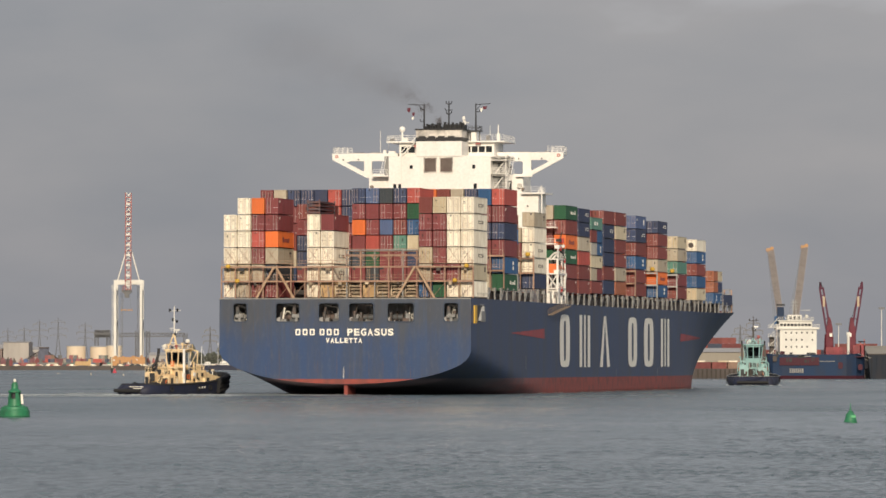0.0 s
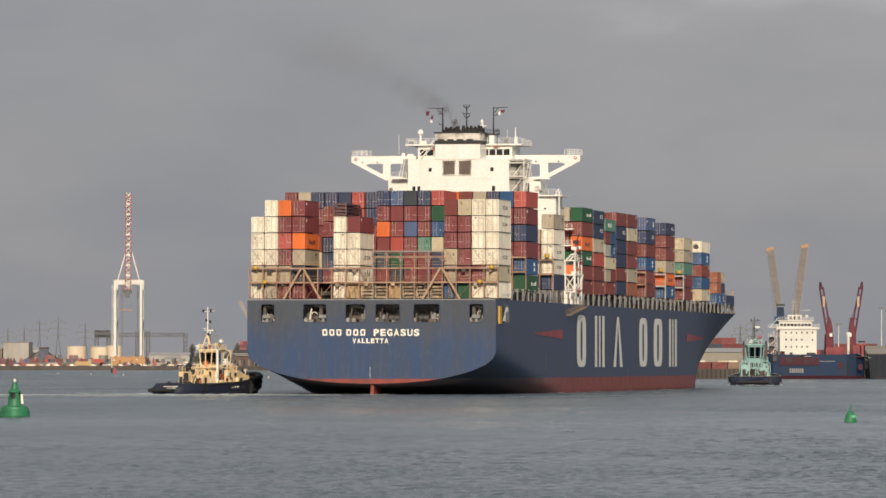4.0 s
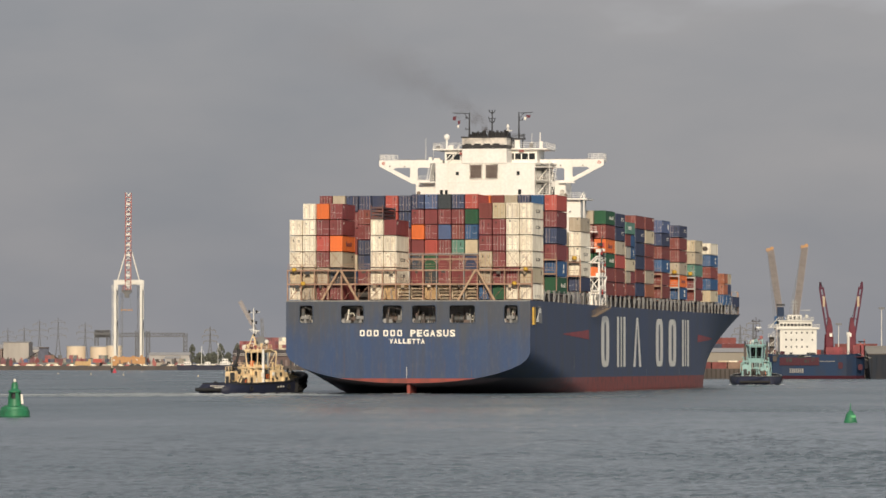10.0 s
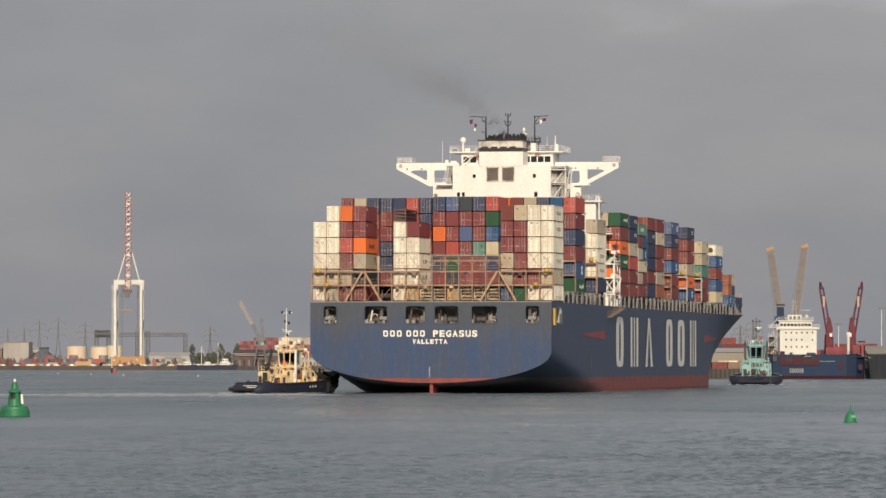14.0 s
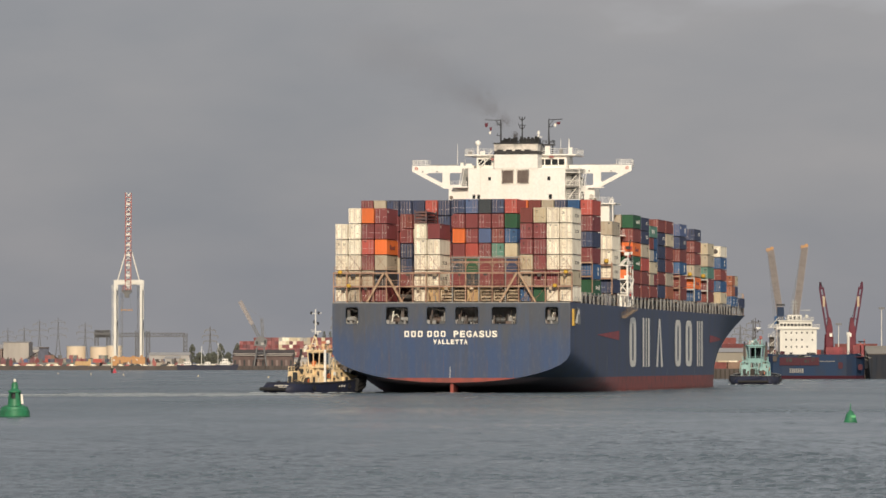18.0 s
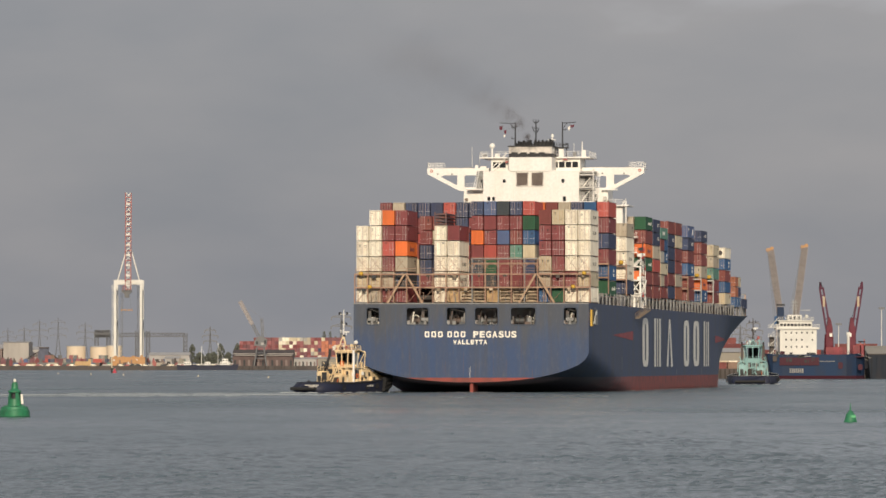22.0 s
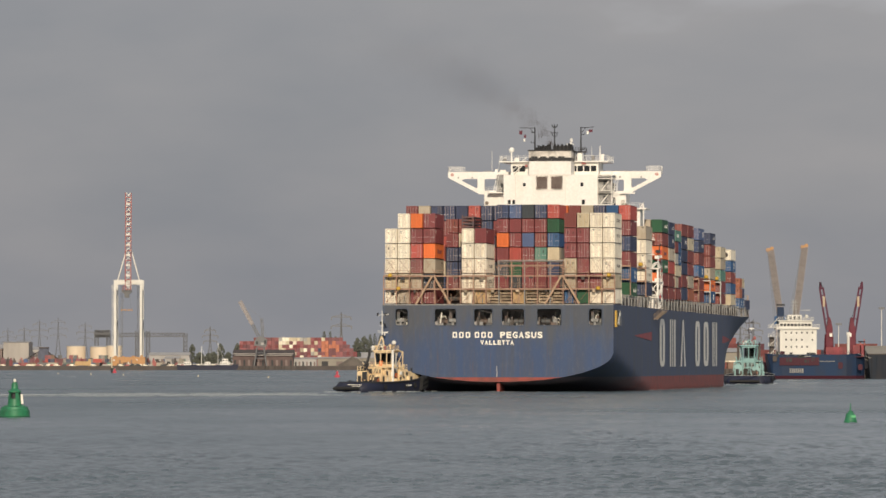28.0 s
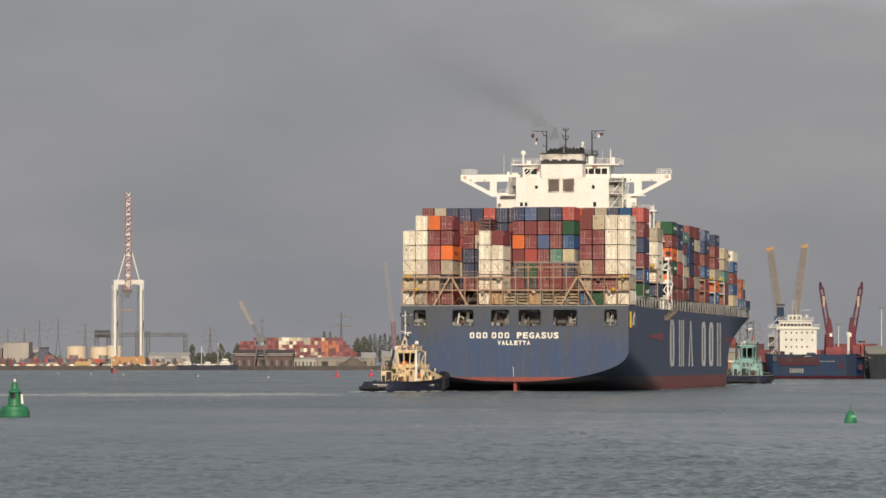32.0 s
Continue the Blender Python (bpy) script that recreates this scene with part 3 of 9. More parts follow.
    # mooring gear behind the openings
    for x, k in ((-19.0, 0), (-9.6, 1), (-10.8, 2), (-3.0, 2), (-1.7, 0), (1.6, 1), (3.8, 2), (9.2, 2), (11.0, 1), (18.9, 0), (19.8, 1)):
        bm = bmesh.new()
        if k == 2:
            rod(bm, (x - 0.9, 2.5, 13.8), (x + 0.9, 2.5, 13.8), 0.55, n=14)
            for e in (-1.05, 0.0, 1.05):
                rim = bmesh.new()
                rod(rim, (x + e - 0.06, 2.5, 13.8), (x + e + 0.06, 2.5, 13.8), 0.85, n=16)
                part("winch_flange", rim, LOUVRE, ship)
            stand = bmesh.new()
            box(stand, x - 1.4, x - 1.1, 1.9, 3.1, 12.9, 14.7)
            part("winch_stand", stand, GEAR, ship)
        else:
            plinth = bmesh.new()
            box(plinth, x - 0.7, x + 0.5, 1.2, 2.0, 12.9, 13.6)
            part("bollard_plinth", plinth, GEAR, ship)
            rod(bm, (x - 0.2, 1.6, 13.6), (x - 0.2, 1.6, 14.5 + k * 0.4), 0.28, n=12)
            twin = bmesh.new()
            rod(twin, (x + 0.35, 1.6, 13.6), (x + 0.35, 1.6, 14.3), 0.28, n=12)
            part("bollard", twin, PED, ship)
        part("mooring_winch" if k == 2 else "bollard", bm, GEAR if k else PED, ship)

    rnd = random.Random(31)
    for x0, x1, _ in ((-20.2, -18.2, 0), (-12.1, -8.6, 0), (-4.5, -1.5, 0), (0.9, 4.8, 0), (8.0, 12.1, 0), (18.0, 20.2, 0)):
        for k in range(9):
            x, y = rnd.uniform(x0, x1), rnd.uniform(1.0, 5.5)
            bm = bmesh.new()
            if k % 2:
                rod(bm, (x, y, 12.9), (x + rnd.uniform(-0.5, 0.5), y, rnd.uniform(14.2, 16.4)), rnd.uniform(0.07, 0.2), n=7)
            else:
                box(bm, x - 0.3, x + rnd.uniform(0.2, 0.7), y, y + 0.8, 12.9, 12.9 + rnd.uniform(0.5, 1.6))
            part("mooring_fitting", bm, rnd.choice((LETTER, PED, PED, LOUVRE, BLACK, GEAR, DARK)), ship)


make_hull()


# ---- words and marks on the hull ----
def words(text, size, name, label, parent, mat):
    cu = bpy.data.curves.new(name, "FONT")
    cu.body, cu.size, cu.extrude, cu.align_x, cu.offset = text, size, 0.015, "LEFT", 0.06
    tmp = bpy.data.objects.new(name, cu)
    scene.collection.objects.link(tmp)
    bpy.context.view_layer.update()
    me = bpy.data.meshes.new_from_object(tmp.evaluated_get(bpy.context.evaluated_depsgraph_get()))
    bpy.data.objects.remove(tmp)
    xs = [v.co.x for v in me.vertices]
    w = max(xs) - min(xs)
    for v in me.vertices:
        v.co.x -= min(xs)
    me.materials.clear()
    me.materials.append(mat)
    ob = part(name, me, None, parent, label)
    return ob, w


def stern_words():
    for text, height, x0, x1, z in (("PEGASUS", 1.15, 0.5, 8.9, 10.58), ("VALLETTA", 0.80, -3.4, 3.2, 9.27)):
        pitch = (x1 - x0) / (len(text) - 0.18)
        for k, letter in enumerate(text):
            ob, w = words(letter, height / 0.7, "letter", "raised cream letter on the transom", ship, LETTER)
            ob.matrix_local = pose(x0 + k * pitch, -0.06, z, 90) @ Matrix.Diagonal((pitch * 0.80 / w, 1, 1, 1))
    # the owner's mark before the name: plain bars
    for x in (-8.5, -7.2, -5.9, -4.1, -2.8, -1.5):
        bm = bmesh.new()
        pierced(bm, rounded(x - 0.45, x + 0.45, 10.58, 11.73, 0.2), [rounded(x - 0.2, x + 0.2, 10.83, 11.48, 0.12)], -0.06, -0.02)
        part("owner_mark", bm, LETTER, ship)


stern_words()


def side_marks():
    """The owner's tall marks along the starboard side, as plain shapes, and the red arrows."""
    def onside(bm, pts, mat=0):
        vs = [bm.verts.new((half_breadth(a, z) + 0.07, a, z)) for a, z in pts]
        bm.faces.new(vs).material_index = mat
    z0, z1 = 4.85, 14.95
    for a0, a1, kind in ((84.3, 95.0, "ring"), (105.2, 116.9, "bars"), (127.6, 139.1, "wedge"), (160.1, 170.8, "ring"), (179.1, 190.9, "ring"), (200.1, 210.9, "bars")):
        bm = bmesh.new()
        w, mid = a1 - a0, (a0 + a1) / 2
        if kind == "ring":
            n = 28
            loops = []
            for e in (0.0, 0.40):
                loops.append([(mid + (w / 2 - w * e) * (abs(math.cos(t)) ** 0.45) * (1 if math.cos(t) > 0 else -1), (z0 + z1) / 2 + ((z1 - z0) / 2 - 3.0 * e) * (abs(math.sin(t)) ** 0.45) * (1 if math.sin(t) > 0 else -1)) for t in [2 * math.pi * k / n for k in range(n)]])
            for k in range(n):
                onside(bm, (loops[0][k], loops[0][(k + 1) % n], loops[1][(k + 1) % n], loops[1][k]))
        elif kind == "bars":
            for f0, f1 in ((0.0, 0.25), (0.42, 0.58), (0.75, 1.0)):
                if f0:
                    part("side_mark", bm, LETTER, ship, "tall cream painted mark on the ship's side")
                    bm = bmesh.new()
                for k in range(4):
                    za, zb = z0 + (z1 - z0) * k / 4, z0 + (z1 - z0) * (k + 1) / 4
                    onside(bm, ((a0 + w * f0, za), (a0 + w * f1, za), (a0 + w * f1, zb), (a0 + w * f0, zb)))
        else:
            for s in (-1, 1):
                for k in range(4):
                    f0, f1 = k / 4, (k + 1) / 4
                    p = lambda f, e: (mid + s * (w * (0.5 - 0.39 * f) - e), z0 + (z1 - z0) * f)
                    onside(bm, (p(f0, 0), p(f0, 3.3 * (1 - 0.5 * f0)), p(f1, 3.3 * (1 - 0.5 * f1)), p(f1, 0)))
        part("side_mark", bm, LETTER, ship, "tall cream painted mark on the ship's side")
    for a0, a1, zc, h0, h1 in ((36.5, 68.7, 11.15, 0.05, 0.95), (226.5, 264.0, 11.05, 0.85, 0.05)):
        bm = bmesh.new()
        n = 12
        for k in range(n):
            f0, f1 = k / n, (k + 1) / n
            p, q = a0 + (a1 - a0) * f0, a0 + (a1 - a0) * f1
            e0, e1 = h0 + (h1 - h0) * f0, h0 + (h1 - h0) * f1
            onside(bm, ((p, zc - e0), (q, zc - e1), (q, zc + e1), (p, zc + e0)))
        part("side_arrow", bm, ARROW, ship, "red painted arrow on the ship's side")
    # fairlead recess on the quarter, its shade given by a dark box on the plating, and thin scupper stains
    bm = bmesh.new()
    box(bm, 22.7, 23.05, 2.5, 11.5, 13.0, 15.9)
    part("quarter_recess", bm, DARK, ship)
    bm = bmesh.new()
    box(bm, 22.9, 23.2, 2.2, 4.0, 12.7, 15.9)
    part("quarter_post", bm, YELLOW, ship, "yellow post at the quarter opening")
    bm = bmesh.new()
    slab(bm, [(22.8, 13.0), (23.17, 13.0), (23.17, 14.4), (22.97, 16.4), (22.8, 16.4)], 8.0, 11.6)
    part("quarter_fairlead", bm, PED, ship)
    bm = bmesh.new()
    va, vb = [[bm.verts.new((x, y, z)) for y, z in ((5.4, 13.2), (10.8, 13.2), (10.8, 15.8), (9.2, 15.8))] for x in (23.06, 23.12)]
    bm.faces.new(va)
    bm.faces.new(vb)
    for q in range(4):
        bm.faces.new((va[q], va[(q + 1) % 4], vb[(q + 1) % 4], vb[q]))
    part("quarter_plate", bm, LETTER, ship, "white triangular plate")
    for a, z0, z1 in ((146, 3.0, 4.4), (195.5, 3.0, 4.5), (50, 4.5, 7.0)):
        bm = bmesh.new()
        onside(bm, ((a, z0), (a + 0.4, z0), (a + 0.4, z1), (a, z1)))
        part("draught_mark", bm, PED, ship)


side_marks()


def stern_wash():
    """Churned water under the counter and along the waterline."""
    rnd = random.Random(19)
    bm = bmesh.new()
    for k in range(110):
        if k < 60:
            x, y = rnd.gauss(0, 3.0), rnd.uniform(-6, 3)
        else:
            y = rnd.uniform(60, 330)
            x = half_breadth(y, 0.0) + rnd.uniform(0.0, 0.4)
        s = rnd.uniform(0.1, 0.4)
        m = Matrix.Translation((x, y, 0.02)) @ Matrix.Diagonal((s, s * 3.5, rnd.uniform(0.02, 0.06), 1))
        bmesh.ops.create_icosphere(bm, subdivisions=1, radius=1, matrix=m)
    tagged(part("wash", bm, WAKE, ship, "thin wash along the waterline"), kind="stuff")


stern_wash()


# ---- containers ----
PITCH, LONG, SHORT, WIDE = 2.545, 12.19, 6.06, 2.31


def corrugated(bm, s, w, y0, y1, z0, z1, n):
    """A side wall pressed into upright folds."""
    step = (y1 - y0) / n
    prev = None
    for k in range(n + 1):
        for off, d in ((0.0, 0.07), (0.5, 0.02)):
            if k == n and off:
                continue
            y = y0 + (k + off) * step
            for yy in (y, y + 0.2 * step):
                yy = min(yy, y1)
                cur = (bm.verts.new((s * (w - d), yy, z0)), bm.verts.new((s * (w - d), yy, z1)))
                if prev:
                    bm.faces.new((prev[0], cur[0], cur[1], prev[1]))
                prev = cur


def container_body(h, long):
    """Frame, corrugated sides and roof. The aft end is at y = 0."""
    bm = bmesh.new()
    w = WIDE / 2
    for x in (-w, w - 0.14):
        for y in (0.0, long - 0.14):
            box(bm, x, x + 0.14, y, y + 0.14, 0, h)
        for z in (0.0, h - 0.11):
            box(bm, x + 0.01, x + 0.13, 0.14, long - 0.14, z, z + 0.11)
    for y in (0.0, long - 0.12):
        box(bm, -w + 0.14, w - 0.14, y, y + 0.12, h - 0.14, h)
        box(bm, -w + 0.14, w - 0.14, y, y + 0.12, 0, 0.16)
    for s in (-1, 1):
        corrugated(bm, s, w, 0.14, long - 0.14, 0.1, h - 0.1, round(long * 1.65))
    box(bm, -w + 0.13, w - 0.13, 0.13, long - 0.1, h - 0.07, h - 0.03)
    box(bm, -w + 0.13, w - 0.13, 0.13, long - 0.1, 0.08, 0.16)
    box(bm, -w + 0.14, w - 0.14, long - 0.1, long - 0.04, 0.1, h - 0.1)
    me = mesh_of(bm, "container", None)
    me.materials.append(None)
    return me


# painted patches on a door leaf: across, up (both as shares), width, height in metres
PATCHES = (
    ((0.42, 0.76, 0.42, 0.16), (0.45, 0.66, 0.3, 0.1)),
    ((0.40, 0.82, 0.30, 0.30),),
    ((0.38, 0.70, 0.46, 0.09), (0.38, 0.64, 0.4, 0.07), (0.38, 0.58, 0.44, 0.07)),
    ((0.5, 0.3, 0.18, 0.16),),
    ((0.40, 0.84, 0.5, 0.10), (0.55, 0.5, 0.14, 0.14)),
    (),
    ((0.44, 0.60, 0.2, 0.52),),
)


def door_mesh(h, k):
    """One door leaf: pressed panels, two locking bars with handles and keepers, gaskets, stencilled patches."""
    w = WIDE / 2
    wd = w - 0.16
    bm = bmesh.new()
    box(bm, 0.03, wd - 0.015, 0.06, 0.1, 0.2, h - 0.19)
    for j in range(4):
        z = 0.3 + j * (h - 0.6) / 4
        box(bm, 0.1, wd - 0.1, 0.052, 0.059, z + 0.05, z + (h - 0.6) / 4 - 0.05)
    for x in (0.27, 0.78):
        box(bm, x - 0.028, x + 0.028, 0.0, 0.036, 0.1, h - 0.06, 4)
        for z in (0.14, h - 0.2)[: 1 + k % 2]:
            box(bm, x - 0.04, x + 0.04, -0.01, 0.044, z, z + 0.07, 1)
        box(bm, x - 0.03, x + 0.03, -0.01, 0.044, h * 0.52, h * 0.52 + 0.05, 4)
    for x in (0.3, 0.81):
        box(bm, x, x + 0.26, -0.012, 0.03, h * 0.40 - 0.05 * (k % 2), h * 0.40 - 0.05 * (k % 2) + 0.05, 1)
    for z in (0.42, h * 0.5, h - 0.5):
        box(bm, wd - 0.03, wd + 0.09, 0.0, 0.06, z - 0.04, z + 0.04, 4)
    # gaskets, drawn wide so their dark lines also paint the shade between boxes
    for x0, x1, z0, z1 in ((-0.01, 0.05, 0.16, h - 0.15), (wd - 0.06, wd + 0.03, 0.16, h - 0.15), (0.0, wd, 0.14, 0.2), (0.0, wd, h - 0.2, h - 0.13)):
        box(bm, x0, x1, 0.052, 0.07, z0, z1, 2)
    for fx, fz, pw, ph in PATCHES[k]:
        box(bm, wd * fx - 0.02, wd * fx - 0.02 + pw * 0.85, 0.03, 0.044, h * fz, h * fz + ph, 3)
    me = mesh_of(bm, "door", None)
    for m in (None, DOOR_GEAR, RUBBER, LETTER, DOOR_GEAR):
        me.materials.append(m)
    return me


def end_wall_mesh(h):
    """A plain end pressed into upright folds, as one plate."""
    w = WIDE / 2 - 0.13
    n = 9
    step = 2 * w / n
    front = []
    for k in range(n):
        x = -w + k * step
        front += [(x + 0.02, 0.1), (x + step * 0.3, 0.1), (x + step * 0.4, 0.05), (x + step * 0.9, 0.05)]
    line = [(-w, 0.1)] + front + [(w, 0.1), (w, 0.13), (-w, 0.13)]
    bm = bmesh.new()
    lo, hi = [[bm.verts.new((x, y, z)) for x, y in line] for z in (0.14, h - 0.12)]
    for k in range(len(line)):
        bm.faces.new((lo[k], lo[(k + 1) % len(line)], hi[(k + 1) % len(line)], hi[k]))
    bm.faces.new(lo[::-1])
    bm.faces.new(hi)
    me = mesh_of(bm, "end_wall", None)
    me.materials.append(None)
    return me


MESHES = {}
NAMES = dict(D="dull red", W="white", C="cream", B="beige", M="maroon", R="red", O="orange", N="navy blue", S="slate blue", U="blue", G="dark green", T="pale teal", Y="grey", K="charcoal", P="tan", H="rust orange")
# owner's marks on the long side: paint, and plates as shares of length and height
DARK_TEXT, PALE_TEXT = LOUVRE, LETTER
SIDE_PLATES = {
    "W": (DARK_TEXT, ((0.36, 0.44, 0.56, 0.60), (0.36, 0.44, 0.40, 0.44), (0.36, 0.38, 0.44, 0.56), (0.50, 0.58, 0.56, 0.60), (0.50, 0.58, 0.40, 0.44), (0.53, 0.55, 0.44, 0.56), (0.64, 0.70, 0.40, 0.60))),
    "C": (DARK_TEXT, ((0.80, 0.86, 0.55, 0.85),)),
    "B": (DARK_TEXT, ((0.74, 0.84, 0.66, 0.80), (0.76, 0.82, 0.50, 0.56))),
    "O": (BOX["M"], ((0.30, 0.37, 0.34, 0.66), (0.41, 0.49, 0.34, 0.56), (0.53, 0.60, 0.34, 0.56), (0.64, 0.71, 0.34, 0.60))),
    "G": (PALE_TEXT, ((0.46, 0.51, 0.38, 0.60), (0.58, 0.63, 0.38, 0.54), (0.69, 0.73, 0.38, 0.54), (0.80, 0.84, 0.36, 0.66))),
    "U": (PALE_TEXT, ((0.66, 0.74, 0.24, 0.46), (0.66, 0.74, 0.54, 0.78))),
    "N": (PALE_TEXT, ((0.62, 0.86, 0.62, 0.68), (0.62, 0.66, 0.44, 0.60), (0.80, 0.86, 0.44, 0.52))),
    "S": (PALE_TEXT, ((0.76, 0.82, 0.3, 0.72), (0.1, 0.14, 0.6, 0.8))),
    "T": (PALE_TEXT, ((0.28, 0.40, 0.34, 0.66), (0.48, 0.60, 0.34, 0.66))),
    "D": (PALE_TEXT, ((0.86, 0.9, 0.74, 0.86),)),
    "M": (PALE_TEXT, ((0.10, 0.13, 0.70, 0.86),)),
}
EDGE = {"W": "B", "C": "P", "M": "D", "N": "S", "D": "H", "S": "U", "K": "S"}


def add_container(code, col, a, z, h, doors=True, marks=False, long=None, seed=0):
    long = long or LONG
    if (h, long) not in MESHES:
        MESHES[h, long] = container_body(h, long)
    if h not in MESHES:
        MESHES[h] = ([door_mesh(h, k) for k in range(len(PATCHES))], end_wall_mesh(h))
    leaves, blank = MESHES[h]
    ob = part("container", MESHES[h, long], None, ship, NAMES[code] + " shipping container", pose((col - 8.5) * PITCH, a, z))

    def paint(o, slot, mat):
        o.material_slots[slot].link = "OBJECT"
        o.material_slots[slot].material = mat
    paint(ob, 0, BOX[code])
    if not doors:
        paint(part("end_wall", blank, None, ob), 0, BOX[code])
    else:
        for s in (1, -1):
            d = part("door", leaves[(seed * 3 + (0 if s > 0 else 4)) % len(leaves)], None, ob, "", Matrix.Diagonal((s, 1, 1, 1)))
            paint(d, 0, BOX[code])
            paint(d, 4, DOOR_GEAR if code in "MDRNSKHUT" and (seed + s) % 3 else BOX[EDGE.get(code, code)])
            # pale boxes get darker gear, with the locking bars' shadows in its colour
            if code in "WCBYP":
                paint(d, 1, HARDWARE)
                paint(d, 3, BOX["B"] if code == "W" and seed % 3 else BOX["K"])
                if seed % 4 == 1:
                    paint(d, 2, BOX["B"])
            else:
                paint(d, 2, BOX[code])
    if marks and code in SIDE_PLATES:
        e = WIDE / 2
        mat, plates = SIDE_PLATES[code]
        for y0, y1, z0, z1 in plates:
            bm = bmesh.new()
            box(bm, e - 0.05, e + 0.012, long * y0, long * y1, h * z0, h * z1)
            part("side_mark", bm, mat, ob)
    return ob


def flat_racks(col, a, z, n, mat):
    """A bundle of folded flat racks."""
    x = (col - 8.5) * PITCH
    for k in range(n):
        bm = bmesh.new()
        box(bm, x - 1.2, x + 1.2, a, a + LONG, z + k * 0.62, z + k * 0.62 + 0.2)
        for y in (a, a + LONG - 0.3):
            for e in (-1.2, 0.95):
                box(bm, x + e, x + e + 0.25, y, y + 0.3, z + k * 0.62 + 0.2, z + k * 0.62 + 0.62)
            for e in (-0.5, 0.3):
                box(bm, x + e, x + e + 0.16, y + 0.02, y + 0.2, z + k * 0.62 + 0.2, z + k * 0.62 + 0.42)
        box(bm, x - 0.9, x + 0.9, a + 0.6, a + LONG - 0.6, z + k * 0.62 + 0.22, z + k * 0.62 + 0.38)
        part("flat_rack", bm, mat, ship, "folded flat rack")


BAYS = (
    # aft edge, base, height, {row: colours from the bottom up; two letters between commas: a pair of short boxes}
    (3.0, 17.4, 2.98, {0: "WCWWW", 1: "BCWWWW", 2: "MBMRMO", 3: "MKBOMM", 6: "WWWWW", 7: "PWWWM", 10: "P", 14: "UBCMMD", 15: "GMMMMC", 16: "WMWWWW", 17: "WCWWWW"}),
    # charcoal boxes in its lowest tiers paint in the shade behind the frame
    (17.0, 20.25, 2.85, {4: "MNNMD", 5: "MNNCD", 7: "MKM", 8: "MKMOMN", 9: "KGRMMS", 10: "MMMSMK", 11: "MMTDMN", 12: "MNCUGR", 13: "KK"}),
    (31.0, 18.88, 3.11, {0: "MMMNRM", 1: "MNMMMB", 2: "NMUMMN", 3: "MMNRMN", 4: "BMNMMN", 5: "MKNBRR", 6: "MMUMNN", 7: "NMMNMN", 8: "MSNMMM", 12: "MMNMUO", 13: "MNMRDD", 14: "MMBMMB", 15: "NMSMRN", 16: "BMMNMU", 17: "GUMNMR"}),
    (60.0, 19.6, 2.88, {16: "NWMB", 17: "NWWWB"}),
    (92.2, 19.1, 2.84, {15: "MMMNBY", 16: "MMGDDB", 17: "DDGODG"}),
    (106.0, 19.15, 2.80, {16: "MMMMNN", 17: "DDRBNN"}),
    (119.8, 19.4, 2.52, {16: "MMMNMT", 17: "D,BM,C,YU,DU,T"}),
    (133.6, 19.45, 2.79, {16: "NMNMNM", 17: "NDNNND"}),
    (147.3, 19.4, 2.80, {16: "MMMMNM", 17: "HBDDCD"}),
    (171.2, 19.4, 2.78, {16: "MMUONN", 17: "DDUDNS"}),
    (197.9, 19.45, 2.69, {16: "NOBMMN", 17: "UOBDDN"}),
    (223.2, 19.4, 2.70, {16: "MDTCC", 17: "DMTBC"}),
    (248.8, 19.4, 2.67, {16: "HUMUW", 17: "CUDUW"}),
    (272.2, 18.9, 2.45, {15: "NOM", 16: "BOD", 17: "UU,HN,HC"}),
    (287.0, 18.7, 2.45, {14: "N", 13: "U", 12: "M", 16: "N", 17: "N"}),
)
# plain ends in the aft stacks: bay, row, tier
PLAIN = {(3, 3, 2), (3, 7, 4), (3, 14, 5), (17, 9, 4), (17, 10, 5), (17, 10, 3), (17, 12, 4), (17, 12, 2), (17, 8, 2), (31, 1, 5), (31, 4, 5), (31, 13, 5), (31, 13, 4), (31, 14, 5), (31, 16, 5), (17, 9, 2), (17, 8, 0), (17, 9, 0), (17, 10, 1), (17, 11, 0), (17, 12, 0), (17, 13, 0), (17, 13, 1), (17, 12, 1), (17, 9, 1)}


